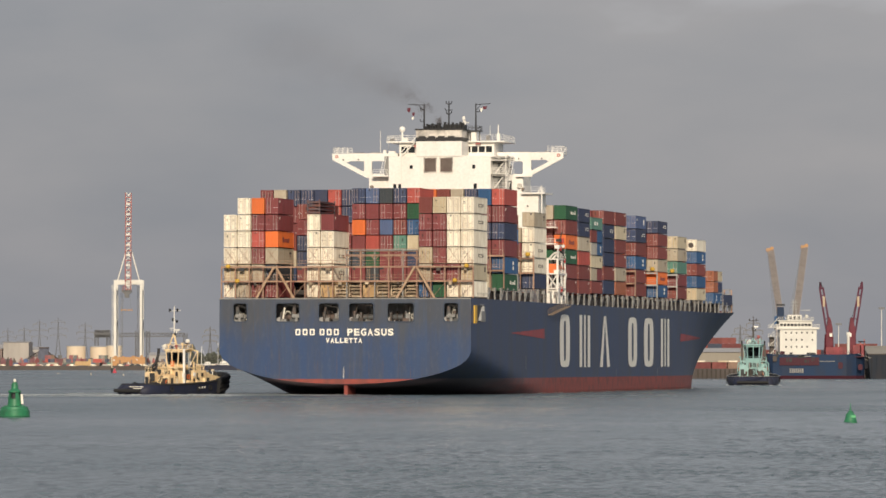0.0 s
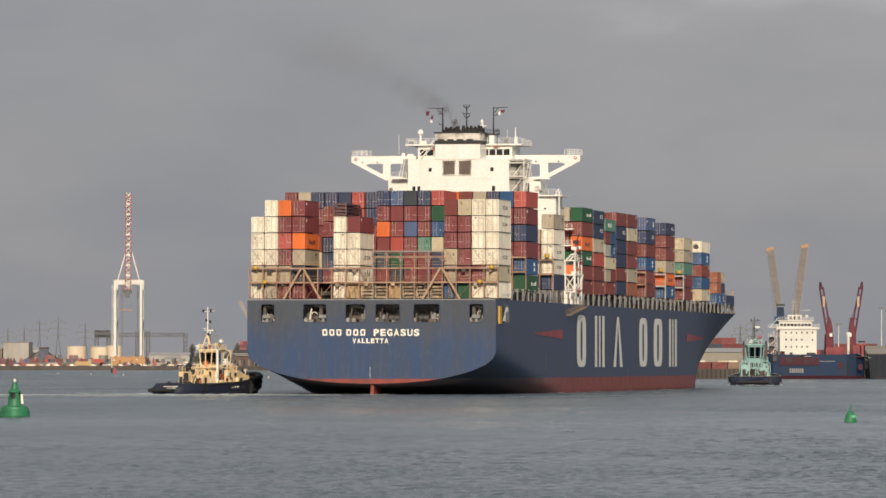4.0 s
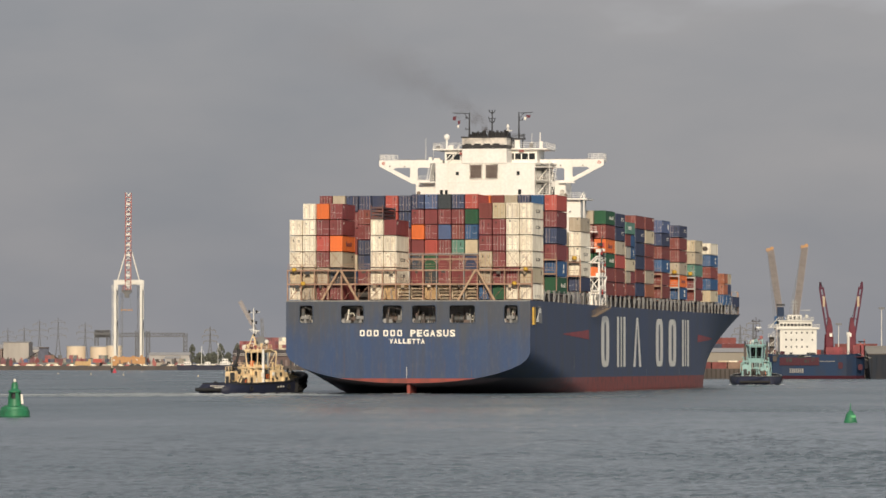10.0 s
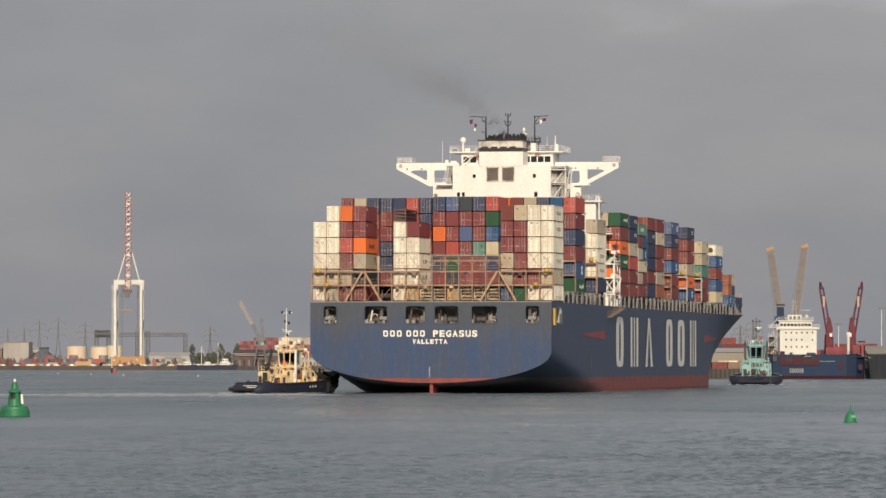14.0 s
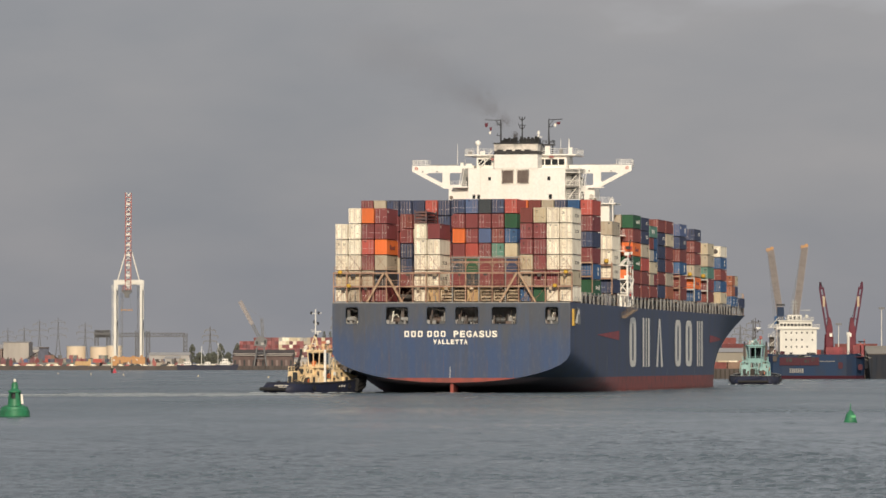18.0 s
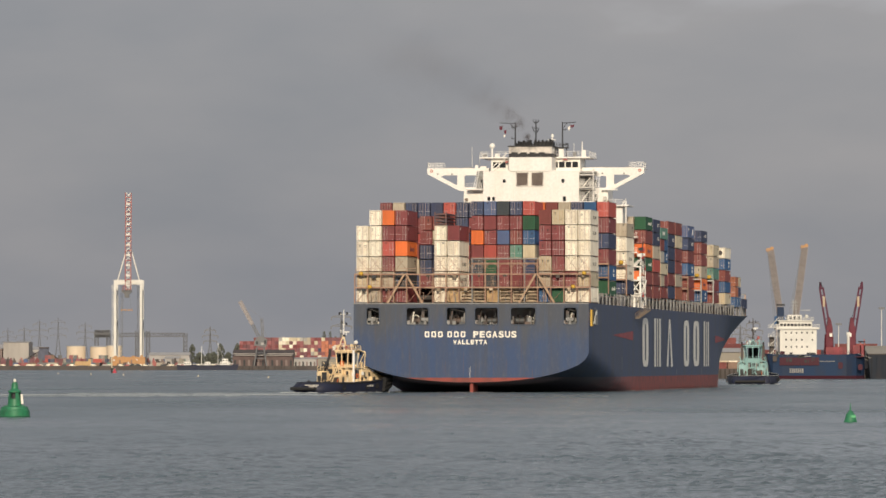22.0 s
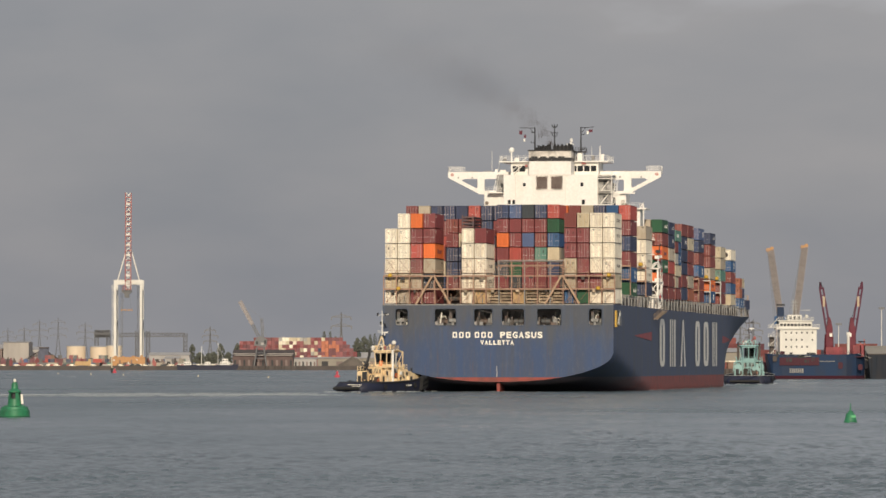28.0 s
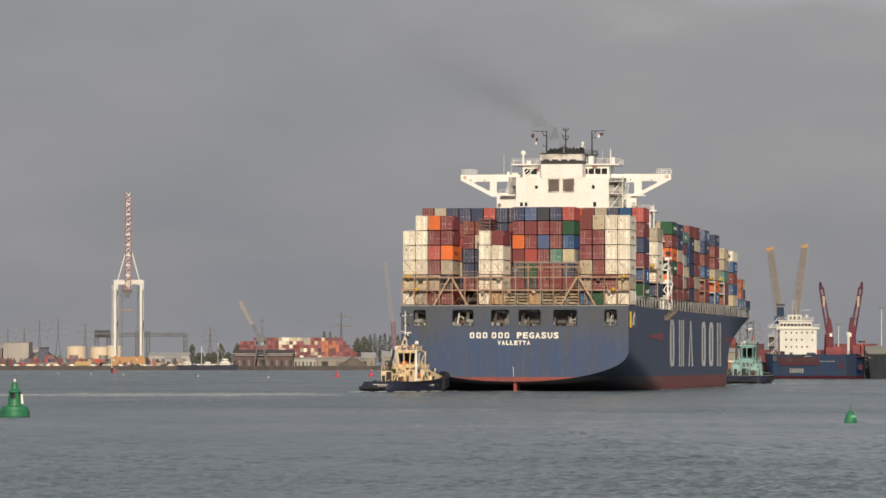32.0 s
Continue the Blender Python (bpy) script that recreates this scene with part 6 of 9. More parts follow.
    casing("helm_chair", -0.35 / k, 0.35 / k, -0.7, -0.1, 5.0, 6.1, BOX["O"] if buff else DARK, 0.08)
    casing("chart_locker", -1.3 / k, -0.7 / k, 0.2, 1.4, 5.0, 7.4, DARK, 0.08)
    # bridge deck that stands out all round, with brackets below and a thick cornice above
    bm = bmesh.new()
    slab(bm, [(-2.6 * k, 4.72), (2.6 * k, 4.72), (2.6 * k, 4.9), (-2.6 * k, 4.9)], -2.9, 3.6)
    piece("bridge_deck", bm)
    for x in (-2.3, -0.8, 0.8, 2.3):
        bm = bmesh.new()
        rod(bm, (x * k, -2.8, 4.72), (x * k * 0.9, -2.3, 3.7), 0.09, n=4)
        piece("deck_bracket", bm)
    bm = bmesh.new()
    va, vb, vc = [[bm.verts.new(at(p, sc, zz)) for p in ring] for sc, zz in ((1.12, z1 - 0.22), (1.27, z1 - 0.02), (1.22, z1 + 0.16))]
    for j in range(n):
        bm.faces.new((va[j], va[(j + 1) % n], vb[(j + 1) % n], vb[j]))
        bm.faces.new((vb[j], vb[(j + 1) % n], vc[(j + 1) % n], vc[j]))
    bm.faces.new(va[::-1])
    bm.faces.new(vc)
    piece("roof_cornice", bm)
    for x, y, w, h, mat in ((-1.5, -0.9, 0.35, 0.5, WHITE), (1.2, -1.0, 0.3, 0.7, CRANE_RED), (-0.9, 1.6, 0.4, 0.9, WHITE), (1.6, 0.3, 0.25, 1.1, house_paint), (0.5, -1.3, 0.2, 0.45, BLACK), (-1.8, 0.6, 0.22, 0.9, house_paint)):
        bm = bmesh.new()
        rod(bm, (x, y, z1 + 0.15), (x, y, z1 + 0.15 + h), w * 0.4, n=6)
        box(bm, x - w * 0.7, x + w * 0.7, y - 0.2, y + 0.2, z1 + 0.15 + h * 0.6, z1 + 0.2 + h)
        piece("roof_fitting", bm, mat)
    # upright lines, and dark plates that paint shaded gaps down the after faces of the casings
    for x, y, z0, zt, w, mat in ((-2.1, -5.36, 1.6, 3.2, 0.35, DARK), (-1.35, -5.36, 2.0, 2.8, 0.2, LOUVRE), (1.1, -4.66, 1.5, 2.9, 0.25, LOUVRE), (-0.6, -3.5, 3.55, 4.5, 0.3, DARK), (0.9, -3.5, 2.4, 3.2, 0.28, DARK), (-1.5, -2.78, 3.7, 4.5, 0.3, DARK), (0.2, -2.78, 3.7, 4.5, 0.35, DARK), (1.0, -2.78, 3.7, 4.4, 0.2, LOUVRE)):
        bm = bmesh.new()
        slab(bm, rounded((x - w) * k, (x + w) * k, z0, zt, 0.12, 2), y - 0.04, y + 0.06)
        piece("casing_opening", bm, mat)
    for x, y, zt in ((-2.4, -3.2, 5.6), (2.45, -2.4, 5.4), (2.5, 2.5, 5.6), (-2.45, 2.4, 5.5), (1.9, 5.5, 5.2), (2.2, 7.2, 4.8), (0.4, 8.4, 4.4))[: 4 if buff else 7]:
        bm = bmesh.new()
        rod(bm, (x * k, y, 1.5), (x * k, y, zt), 0.09, n=6)
        rod(bm, (x * k, y, zt), (x * k - 0.4, y + 0.3, zt + 0.1), 0.08, n=5)
        piece("awning_post", bm)
    for x, y, z, r in ((1.9, -4.7, 2.2, 0.36), (2.75, 0.6, 3.2, 0.38), (-2.75, 0.6, 3.2, 0.38)):
        bm = bmesh.new()
        for q in range(10):
            c0, c1 = [(y + r * math.cos(w), z + r * math.sin(w)) for w in (q * 0.628, q * 0.628 + 0.628)]
            rod(bm, (x * k, *c0), (x * k, *c1), 0.08, n=5)
        piece("lifebuoy", bm, ORANGE, "orange lifebuoy")
    # tripod mast with yards, lamps and radar
    mast_paint = WHITE if buff else LOUVRE
    for x, y in ((-0.9, -0.7), (0.9, -0.7), (0, 1.0)):
        bm = bmesh.new()
        rod(bm, (x, y, z1 + 0.2), (x * 0.08, y * 0.08, z1 + foot), 0.12, n=6)
        piece("mast_leg", bm, house_paint)
    bm = bmesh.new()
    rod(bm, (-0.5, -0.4, z1 + foot * 0.45), (0.5, -0.4, z1 + foot * 0.45), 0.08, n=5)
    rod(bm, (0, 0, z1 + foot - 0.7), (0, 0, mast_h), 0.14, 0.08, n=6)
    piece("mast", bm, mast_paint)
    for zz, w0, w1 in ((mast_h - 0.9, -0.95, 1.5), (mast_h - 2.9, -0.3, 0.7), (mast_h - 4.0, -1.1, 0.1), (mast_h - 4.3, -0.8, 0.1)):
        bm = bmesh.new()
        rod(bm, (w0, 0, zz), (w1, 0, zz + (0.12 if w1 > 1 else 0)), 0.055, n=5)
        piece("yard", bm, mast_paint)
    for x, zz in ((-0.95, mast_h - 0.9), (0.75, mast_h - 0.9), (0.6, mast_h - 2.9), (-0.25, mast_h - 2.6), (0.15, mast_h - 5.2)):
        bm = bmesh.new()
        box(bm, x - 0.13, x + 0.13, -0.2, 0.1, zz - 0.1, zz + 0.42)
        piece("mast_lamp", bm, BLACK)
    bm = bmesh.new()
    box(bm, 0.1, 1.3, -0.2, 0.1, z1 + 3.5, z1 + 3.75)
    rod(bm, (0.6, -0.05, z1 + 3.0), (0.6, -0.05, z1 + 3.5), 0.12, n=6)
    piece("radar_bar", bm, WHITE)
    bm = bmesh.new()
    bmesh.ops.create_uvsphere(bm, u_segments=12, v_segments=8, radius=0.42, matrix=Matrix.Translation((1.3, 2.3, z1 + 1.6)))
    rod(bm, (1.3, 2.3, z1), (1.3, 2.3, z1 + 1.3), 0.09, n=6)
    piece("satellite_dome", bm, WHITE if buff else CRANE_RED)
    for x, y, zz in ((-1.6, -1.2, z1 + 0.7), (1.5, 1.4, z1 + 0.9), (0.6, 2.6, z1 + 1.0)):
        bm = bmesh.new()
        rod(bm, (x, y, z1 + 0.1), (x, y, zz), 0.1, n=6)
        rod(bm, (x - 0.1, y - 0.1, zz), (x + 0.15, y + 0.6, zz + 0.25), 0.17, n=8)
        piece("fire_monitor" if y > 0 else "searchlight", bm, (WHITE if y < 0 else GEAR) if buff else CRANE_RED)
    rl = lambda pts, h=0.9: [(x * k, y, z) for x, y, z in pts]
    for pts, h in (([(-2.6, -5.2, 4.1), (-1.2, -5.2, 4.1)], 0.9), ([(-1.9, -2.6, 4.7), (1.4, -2.6, 4.7), (1.4, 2.3, 4.7)], 1.0), ([(2.5, 2.7, 4.4), (2.4, 5.4, 4.4)], 0.95), ([(-2.0, 2.6, 4.6), (-2.0, 5.2, 4.6)], 0.95), ([(2.5, -4.5, 3.4), (1.0, -4.5, 3.4)], 0.9)):
        bm = bmesh.new()
        rail(bm, rl(pts), h, step=0.8, r=0.04)
        piece("rail", bm, house_paint)
    bm = bmesh.new()
    rail(bm, [(x * 1.15, y * 1.15, z1 + 0.2) for x, y in ring[:5]], 0.8, step=0.8, r=0.045)
    piece("roof_rail", bm, house_paint)
    # tall posts beside the wheelhouse
    if buff:
        pipe("vent_post", [(2.8, -0.8, 1.4), (2.8, -0.8, 8.2)], 0.25, WHITE)
        # dark panel that paints in the shaded gap beside the post
        casing("shaded_recess", 2.28, 2.42, -0.4, 1.5, 1.5, 4.4, DARK, 0.02)
        pipe("vent_post", [(2.3, 1.3, 1.4), (2.3, 1.3, 7.6)], 0.16, STEEL)
        pipe("vent_post", [(-1.2, 2.9, 4.4), (-1.2, 2.9, 8.4)], 0.12, WHITE)
        pipe("davit", [(2.8, -0.8, 8.0), (2.7, 1.4, 8.2), (2.9, 2.8, 7.7)], 0.1, house_paint)
        pipe("davit", [(2.5, 3.4, 4.5), (2.6, 3.6, 7.8), (1.9, 3.0, 8.0)], 0.11, house_paint)
        pipe("brace", [(2.3, 1.6, 5.0), (2.75, 3.2, 7.8)], 0.07, house_paint)
        # dark panel for the dark left side of the aft casing
        casing("fuse_box", -1.5 / k, -0.4 / k, -5.36, -5.3, 2.4, 3.9, DARK, 0.01)
        pipe("exhaust_pipe", [(-2.1, -4.9, 4.1), (-1.9, -4.6, 4.7), (-1.2, -3.9, 5.7), (-0.85, -3.6, 7.2), (-0.8, -3.55, 8.3)], 0.26, BLACK, lab="bent black exhaust stack")
        pipe("exhaust_pipe", [(-2.1, -3.9, 4.1), (-1.4, -3.7, 4.8), (-1.1, -3.6, 5.6)], 0.2, BLACK)
        casing("exhaust_base", -2.7, -1.5, -5.1, -3.6, 4.1, 4.7, BLACK, 0.15)
    else:
        for s in (-1, 1):
            casing("funnel", min(s * 1.95, s * 2.4), max(s * 1.95, s * 2.4), -2.0, -0.8, 3.6, 8.0, LOUVRE, 0.1, lab="dark brown exhaust casing")
            pipe("exhaust_pipe", [(s * 2.18, -1.4, 7.9), (s * 2.18, -1.5, 8.8)], 0.2, BLACK)
            pipe("davit", [(s * 2.3, -2.4, 3.0), (s * 2.5, -2.6, 4.6), (s * 2.9, -3.4, 4.4), (s * 3.0, -3.6, 2.6)], 0.12)
            pipe("vent_post", [(s * 1.3, -3.2, 3.4), (s * 1.35, -3.3, 5.4)], 0.16)
            pipe("vent_post", [(s * 0.7, -3.5, 3.3), (s * 0.75, -3.6, 4.4)], 0.14, STEEL)
    bm = bmesh.new()
    for d in (0.0, 0.7):
        rod(bm, (0.1 + d, -5.6, 1.4), (0.1 + d, -3.5, 4.6), 0.07, n=4)
    for j in range(10):
        box(bm, 0.1, 0.8, -5.55 + 0.2 * j, -5.4 + 0.2 * j, 1.55 + 0.3 * j, 1.62 + 0.3 * j)
    piece("ladder", bm)
    for s in (-1, 1):
        pipe("life_raft", [(s * 1.7, -1.8, 4.6), (s * 1.7, -0.6, 4.6)], 0.3, WHITE, 10, "white life raft canister")
    for x, y in ((-2.2, -8.8), (2.2, -8.4), (0.6, -7.4)):
        bm = bmesh.new()
        rod(bm, (x, y, 1.3), (x, y, 2.3), 0.22, n=8)
        rod(bm, (x - 0.5, y, 2.0), (x + 0.5, y, 2.0), 0.14, n=6)
        piece("bitt", bm, RUBBER)
    # churned water round the hull
    bm = bmesh.new()
    for j in range(90):
        y = -half - 2.5 + (2 * half + 2) * rnd.random() ** 2.2
        e = hb * rnd.choice((-1, 1)) if y > -half else rnd.uniform(-hb, hb) * 0.8
        sz = rnd.uniform(0.12, 0.42)
        m = Matrix.Translation((e * rnd.uniform(0.93, 1.04), y, 0.02)) @ Matrix.Diagonal((sz, sz * 2.6, rnd.uniform(0.03, 0.12), 1))
        bmesh.ops.create_icosphere(bm, subdivisions=1, radius=1, matrix=m)
    tagged(part("wash", bm, FOAM, boat, "white wash along the waterline"), kind="stuff")
    return boat


tug_buff = tug("navy-hulled tugboat with buff superstructure and tall white mast", 13.6, 9.6, TUG_BUFF, 15.9)
tug_teal = tug("navy-hulled tugboat with pale teal superstructure near the ship's bow", 13.5, 13.2, TUG_TEAL, 13.7, 1.265, 0.3, 1.3)

# ---- navigation buoys ----
BUOY_GREEN = surface("buoy_green_paint", (0.022, 0.19, 0.085), 0.5, wear=(0.03, 0.10, 0.055), amount=0.7, scale=2, streak=3)
BUOY_PALE = surface("pale_green_buoy_paint", (0.16, 0.52, 0.25), 0.5, amount=0.4, scale=2)
BUOY_RED = surface("buoy_red_paint", (0.55, 0.06, 0.09), 0.5)


def buoy(x, y, s, label, mat, base=1.5):
    b = thing("navigation_buoy", label, "buoy", pose(x, y, 0, 0, 0, 20))
    bm = bmesh.new()
    turned(bm, [(r * s, z * s) for r, z in ((base - 0.12, -0.5), (base, -0.3), (base, 0.62), (base - 0.05, 0.7), (base - 0.05, 0.86), (1.15, 1.08), (0.86, 1.22))], 24)
    part("float", bm, mat, b)
    bm = bmesh.new()
    turned(bm, [(0.55 * s, 1.2 * s), (0.42 * s, 2.2 * s)], 12)
    part("tower_core", bm, DARK, b)
    for k in range(6):
        a0 = k * math.pi / 3
        bm = bmesh.new()
        pts = [(a0 - 0.42, 0.84, 1.2), (a0 + 0.42, 0.84, 1.2), (a0 + 0.40, 0.60, 2.22), (a0 - 0.40, 0.60, 2.22)]
        if k % 3 == 0:
            pts = [(a0 - 0.12, 0.84, 1.2), (a0 + 0.12, 0.84, 1.2), (a0 + 0.12, 0.60, 2.22), (a0 - 0.12, 0.60, 2.22)]
        va = [bm.verts.new((math.cos(t) * r * s, math.sin(t) * r * s, z * s)) for t, r, z in pts]
        vb = [bm.verts.new((math.cos(t) * (r - 0.07) * s, math.sin(t) * (r - 0.07) * s, z * s)) for t, r, z in pts]
        bm.faces.new(va)
        bm.faces.new(vb[::-1])
        for q in range(4):
            bm.faces.new((va[q], vb[q], vb[(q + 1) % 4], va[(q + 1) % 4]))
        panel = part("tower_panel", bm, mat, b)
        if k == 5:
            bm = bmesh.new()
            q = [(a0 - 0.16, 0.86, 1.28), (a0 + 0.16, 0.86, 1.28), (a0 + 0.16, 0.70, 1.95), (a0 - 0.16, 0.70, 1.95)]
            va = [bm.verts.new((math.cos(t) * r * s, math.sin(t) * r * s, z * s)) for t, r, z in q]
            vb = [bm.verts.new((math.cos(t) * (r - 0.04) * s, math.sin(t) * (r - 0.04) * s, z * s)) for t, r, z in q]
            bm.faces.new(va)
            for e in range(4):
                bm.faces.new((va[e], vb[e], vb[(e + 1) % 4], va[(e + 1) % 4]))
            part("marker_plate", bm, LETTER, panel, "white plate")
    bm = bmesh.new()
    turned(bm, [(r * s, z * s) for r, z in ((0.62, 2.2), (0.8, 2.26), (0.8, 2.4), (0.5, 2.5), (0.34, 2.62), (0.28, 3.1), (0.3, 3.2), (0.2, 3.3))], 16)
    part("topmark", bm, mat, b)
    bm = bmesh.new()
    turned(bm, [(r * s, z * s) for r, z in ((0.12, 3.3), (0.16, 3.42), (0.16, 3.6), (0.05, 3.72))], 12)
    part("lantern", bm, LETTER, b, "white lantern")
    bm = bmesh.new()
    for e in (-1, 1):
        rod(bm, (e * 0.75 * s, 0, 2.35 * s), (e * 0.28 * s, 0, 3.15 * s), 0.04 * s, n=5)
        rod(bm, (0, e * 0.75 * s, 2.35 * s), (0, e * 0.28 * s, 3.15 * s), 0.04 * s, n=5)
    part("topmark_stay", bm, mat, b)
    return b


def lantern_buoy(x, y, label):
    """A broad can float with a stepped tower: solid foot, four posts round a dark core, conical cap, lantern."""
    b = thing("navigation_buoy", label, "buoy", pose(x, y, 0, 0, 0, 20))
    bm = bmesh.new()
    turned(bm, ((1.5, -0.5), (1.62, -0.3), (1.62, 0.72), (1.5, 0.78), (1.42, 1.08), (0.8, 1.2)), 28)
    part("float", bm, BUOY_GREEN, b)
    bm = bmesh.new()
    turned(bm, ((1.66, 0.02), (1.7, 0.08), (1.66, 0.16)), 28)
    part("fender_ring", bm, BUOY_GREEN, b)
    for k in range(4):
        bm = bmesh.new()
        c, q = math.cos(k * math.pi / 2 + 0.4), math.sin(k * math.pi / 2 + 0.4)
        rod(bm, (c * 1.3, q * 1.3, 0.95), (c * 1.3, q * 1.3, 1.25), 0.09, n=6)
        part("lifting_eye", bm, BUOY_GREEN, b)
    bm = bmesh.new()
    turned(bm, ((0.8, 1.1), (0.78, 1.2), (0.7, 1.9), (0.72, 1.91), (0.72, 1.97)), 20)
    part("tower_foot", bm, BUOY_GREEN, b)
    bm = bmesh.new()
    turned(bm, ((0.36, 1.9), (0.34, 2.62)), 12)
    part("tower_core", bm, DARK, b)
    for k in range(4):
        a0 = k * math.pi / 2 + 0.15
        bm = bmesh.new()
        pts = [(a0 - 0.3, 0.74, 1.92), (a0 + 0.3, 0.74, 1.92), (a0 + 0.28, 0.6, 2.64), (a0 - 0.28, 0.6, 2.64)]
        va, vb = [[bm.verts.new((math.cos(t) * (r - d), math.sin(t) * (r - d), z)) for t, r, z in pts] for d in (0.0, 0.08)]
        bm.faces.new(va)
        bm.faces.new(vb[::-1])
        for q in range(4):
            bm.faces.new((va[q], vb[q], vb[(q + 1) % 4], va[(q + 1) % 4]))
        part("tower_post", bm, BUOY_GREEN, b)
    bm = bmesh.new()
    slab(bm, [(0.5, 1.4), (0.78, 1.4), (0.66, 2.45), (0.46, 2.45)], -0.74, -0.66)
    part("marker_plate", bm, LETTER, b, "white plate")
    bm = bmesh.new()
    turned(bm, ((0.64, 2.6), (0.72, 2.62), (0.72, 2.74), (0.38, 3.02), (0.34, 3.52), (0.2, 3.74)), 18)
    part("topmark", bm, BUOY_GREEN, b)
    bm = bmesh.new()
    turned(bm, ((0.13, 3.74), (0.17, 3.82), (0.17, 3.98), (0.05, 4.08)), 12)
    part("lantern", bm, LETTER, b, "white lantern")
    bm = bmesh.new()
    for e in (-1, 1):
        rod(bm, (e * 0.24, 0, 3.66), (e * 0.2, 0, 4.05), 0.025, n=5)
    part("lantern_guard", bm, BLACK, b)
    return b


def cone_buoy(x, y, label):
    """A small plain cone on a low float, with a thin staff."""
    b = thing("navigation_buoy", label, "buoy", pose(x, y, 0, 0, 0, 25))
    bm = bmesh.new()
    turned(bm, ((0.6, -0.3), (0.66, -0.15), (0.66, 0.12), (0.58, 0.2)), 20)
    part("float", bm, BUOY_GREEN, b)
    bm = bmesh.new()
    turned(bm, ((0.6, 0.18), (0.57, 0.3), (0.44, 0.78), (0.4, 0.84), (0.2, 1.08), (0.1, 1.14), (0.08, 1.3)), 20)
    part("cone", bm, BUOY_GREEN, b)
    bm = bmesh.new()
    slab(bm, rounded(-0.22, 0.3, 0.46, 0.7, 0.08), -0.56, -0.44)
    part("marker_plate", bm, BUOY_PALE, b, "pale green plate")
    bm = bmesh.new()
    rod(bm, (0, 0, 1.25), (0, 0, 1.86), 0.06, 0.035, n=8)
    part("staff", bm, BUOY_GREEN, b)
    return b


lantern_buoy(-45.9, 624.0, "large green lantern buoy with a broad float")
cone_buoy(39.75, 568.0, "small green conical buoy on the water")
for bx, by in ((597, 2190), (203, 3000), (657, 2300)):
    buoy((bx - 784) * by / 10300, by, 0.72, "small red buoy on the far water", BUOY_RED)
for bx, by in ((103, 2780), (161, 2550), (219, 2450), (351, 2260), (475, 2110)):
    buoy((bx - 784) * by / 10300, by, 0.24, "tiny pale mooring buoy on the far water", BOX["C"], 1.3)


beacon = thing("beacon_post", "slender channel post, pale above and dark below", "post", pose(-170.7, 3000, 0))
for z0, z1, r, mat in ((-1.0, 2.6, 0.5, BLACK), (2.6, 8.4, 0.4, BOX["C"])):
    bm = bmesh.new()
    rod(bm, (0, 0, z0), (0, 0, z1), r, n=8)
    part("post_length", bm, mat, beacon)

# ---- far shore ----
QUAY = surface("dark_quay_concrete", (0.092, 0.078, 0.072), 0.8, amount=0.6, scale=0.15, streak=3)
GROUND = surface("dusty_dock_ground", (0.2, 0.18, 0.15), 0.9, scale=0.05, amount=0.4)
CRANE_WHITE = surface("crane_white_paint", (0.72, 0.70, 0.64), 0.55, amount=0.3, scale=0.2)
CRANE_YELLOW = surface("crane_pale_yellow_paint", (0.46, 0.36, 0.25), 0.6, amount=0.3)
CRANE_MAROON = surface("crane_maroon_paint", (0.09, 0.02, 0.042), 0.55, amount=0.4, gloss=0.2)
BOOM = surface("dusty_buff_boom_paint", (0.33, 0.30, 0.29), 0.7, amount=0.4, gloss=0.3)
# reds and orange softened: the haze of distance is put into these colours
HAZE_RED = surface("haze_muted_red_container", (0.29, 0.115, 0.118), 0.7, amount=0.4, shift=0.2, gloss=0.3)
HAZE_DARK = surface("haze_muted_maroon_container", (0.20, 0.092, 0.10), 0.7, amount=0.4, shift=0.2, gloss=0.3)
HAZE_ORANGE = surface("haze_muted_orange_container", (0.50, 0.19, 0.115), 0.7, amount=0.4, shift=0.15, gloss=0.3)
# dock paints with haze mixed in, low in saturation
HAZE_TONES = [surface("haze_muted_dock_paint", c, 0.8, amount=0.5, scale=0.4, shift=0.15, gloss=0.2) for c in ((0.20, 0.20, 0.20), (0.15, 0.18, 0.21), (0.30, 0.28, 0.25), (0.16, 0.19, 0.165), (0.40, 0.36, 0.30), (0.12, 0.13, 0.17), (0.25, 0.17, 0.13))]
BRICK = surface("dark_brick", (0.135, 0.095, 0.09), 0.85, amount=0.5, scale=0.2, streak=2)
ROOF_DARK = surface("dark_slate_roof", (0.085, 0.07, 0.066), 0.8, amount=0.4, scale=0.2, gloss=0.3)
SILL = surface("crane_orange_sill", (0.47, 0.25, 0.10), 0.6)
SHED_LIGHT = surface("pale_cladding", (0.40, 0.385, 0.37), 0.7, amount=0.3, scale=0.1, streak=4)
SHED_PALE = surface("chalky_pale_cladding", (0.44, 0.41, 0.375), 0.8, amount=0.5, scale=0.12, streak=4, gloss=0.3)
# brown greyed a little to suggest haze
SHED_BROWN = surface("brown_cladding", (0.225, 0.175, 0.16), 0.8, amount=0.4, scale=0.1, streak=3)
SHED_BEIGE = surface("beige_cladding", (0.29, 0.265, 0.22), 0.75, amount=0.3, scale=0.1, streak=4)
TANK = surface("beige_tank_paint", (0.74, 0.615, 0.46), 0.6, amount=0.2, scale=0.08, streak=4)
# steel colour lifted slightly, as haze would lift it
PYLON = surface("pylon_steel", (0.155, 0.157, 0.16), 0.6)
GANTRY = surface("dull_gantry_steel", (0.115, 0.118, 0.125), 0.6, amount=0.4)
TRUNK = surface("bark", (0.055, 0.046, 0.04), 0.9)
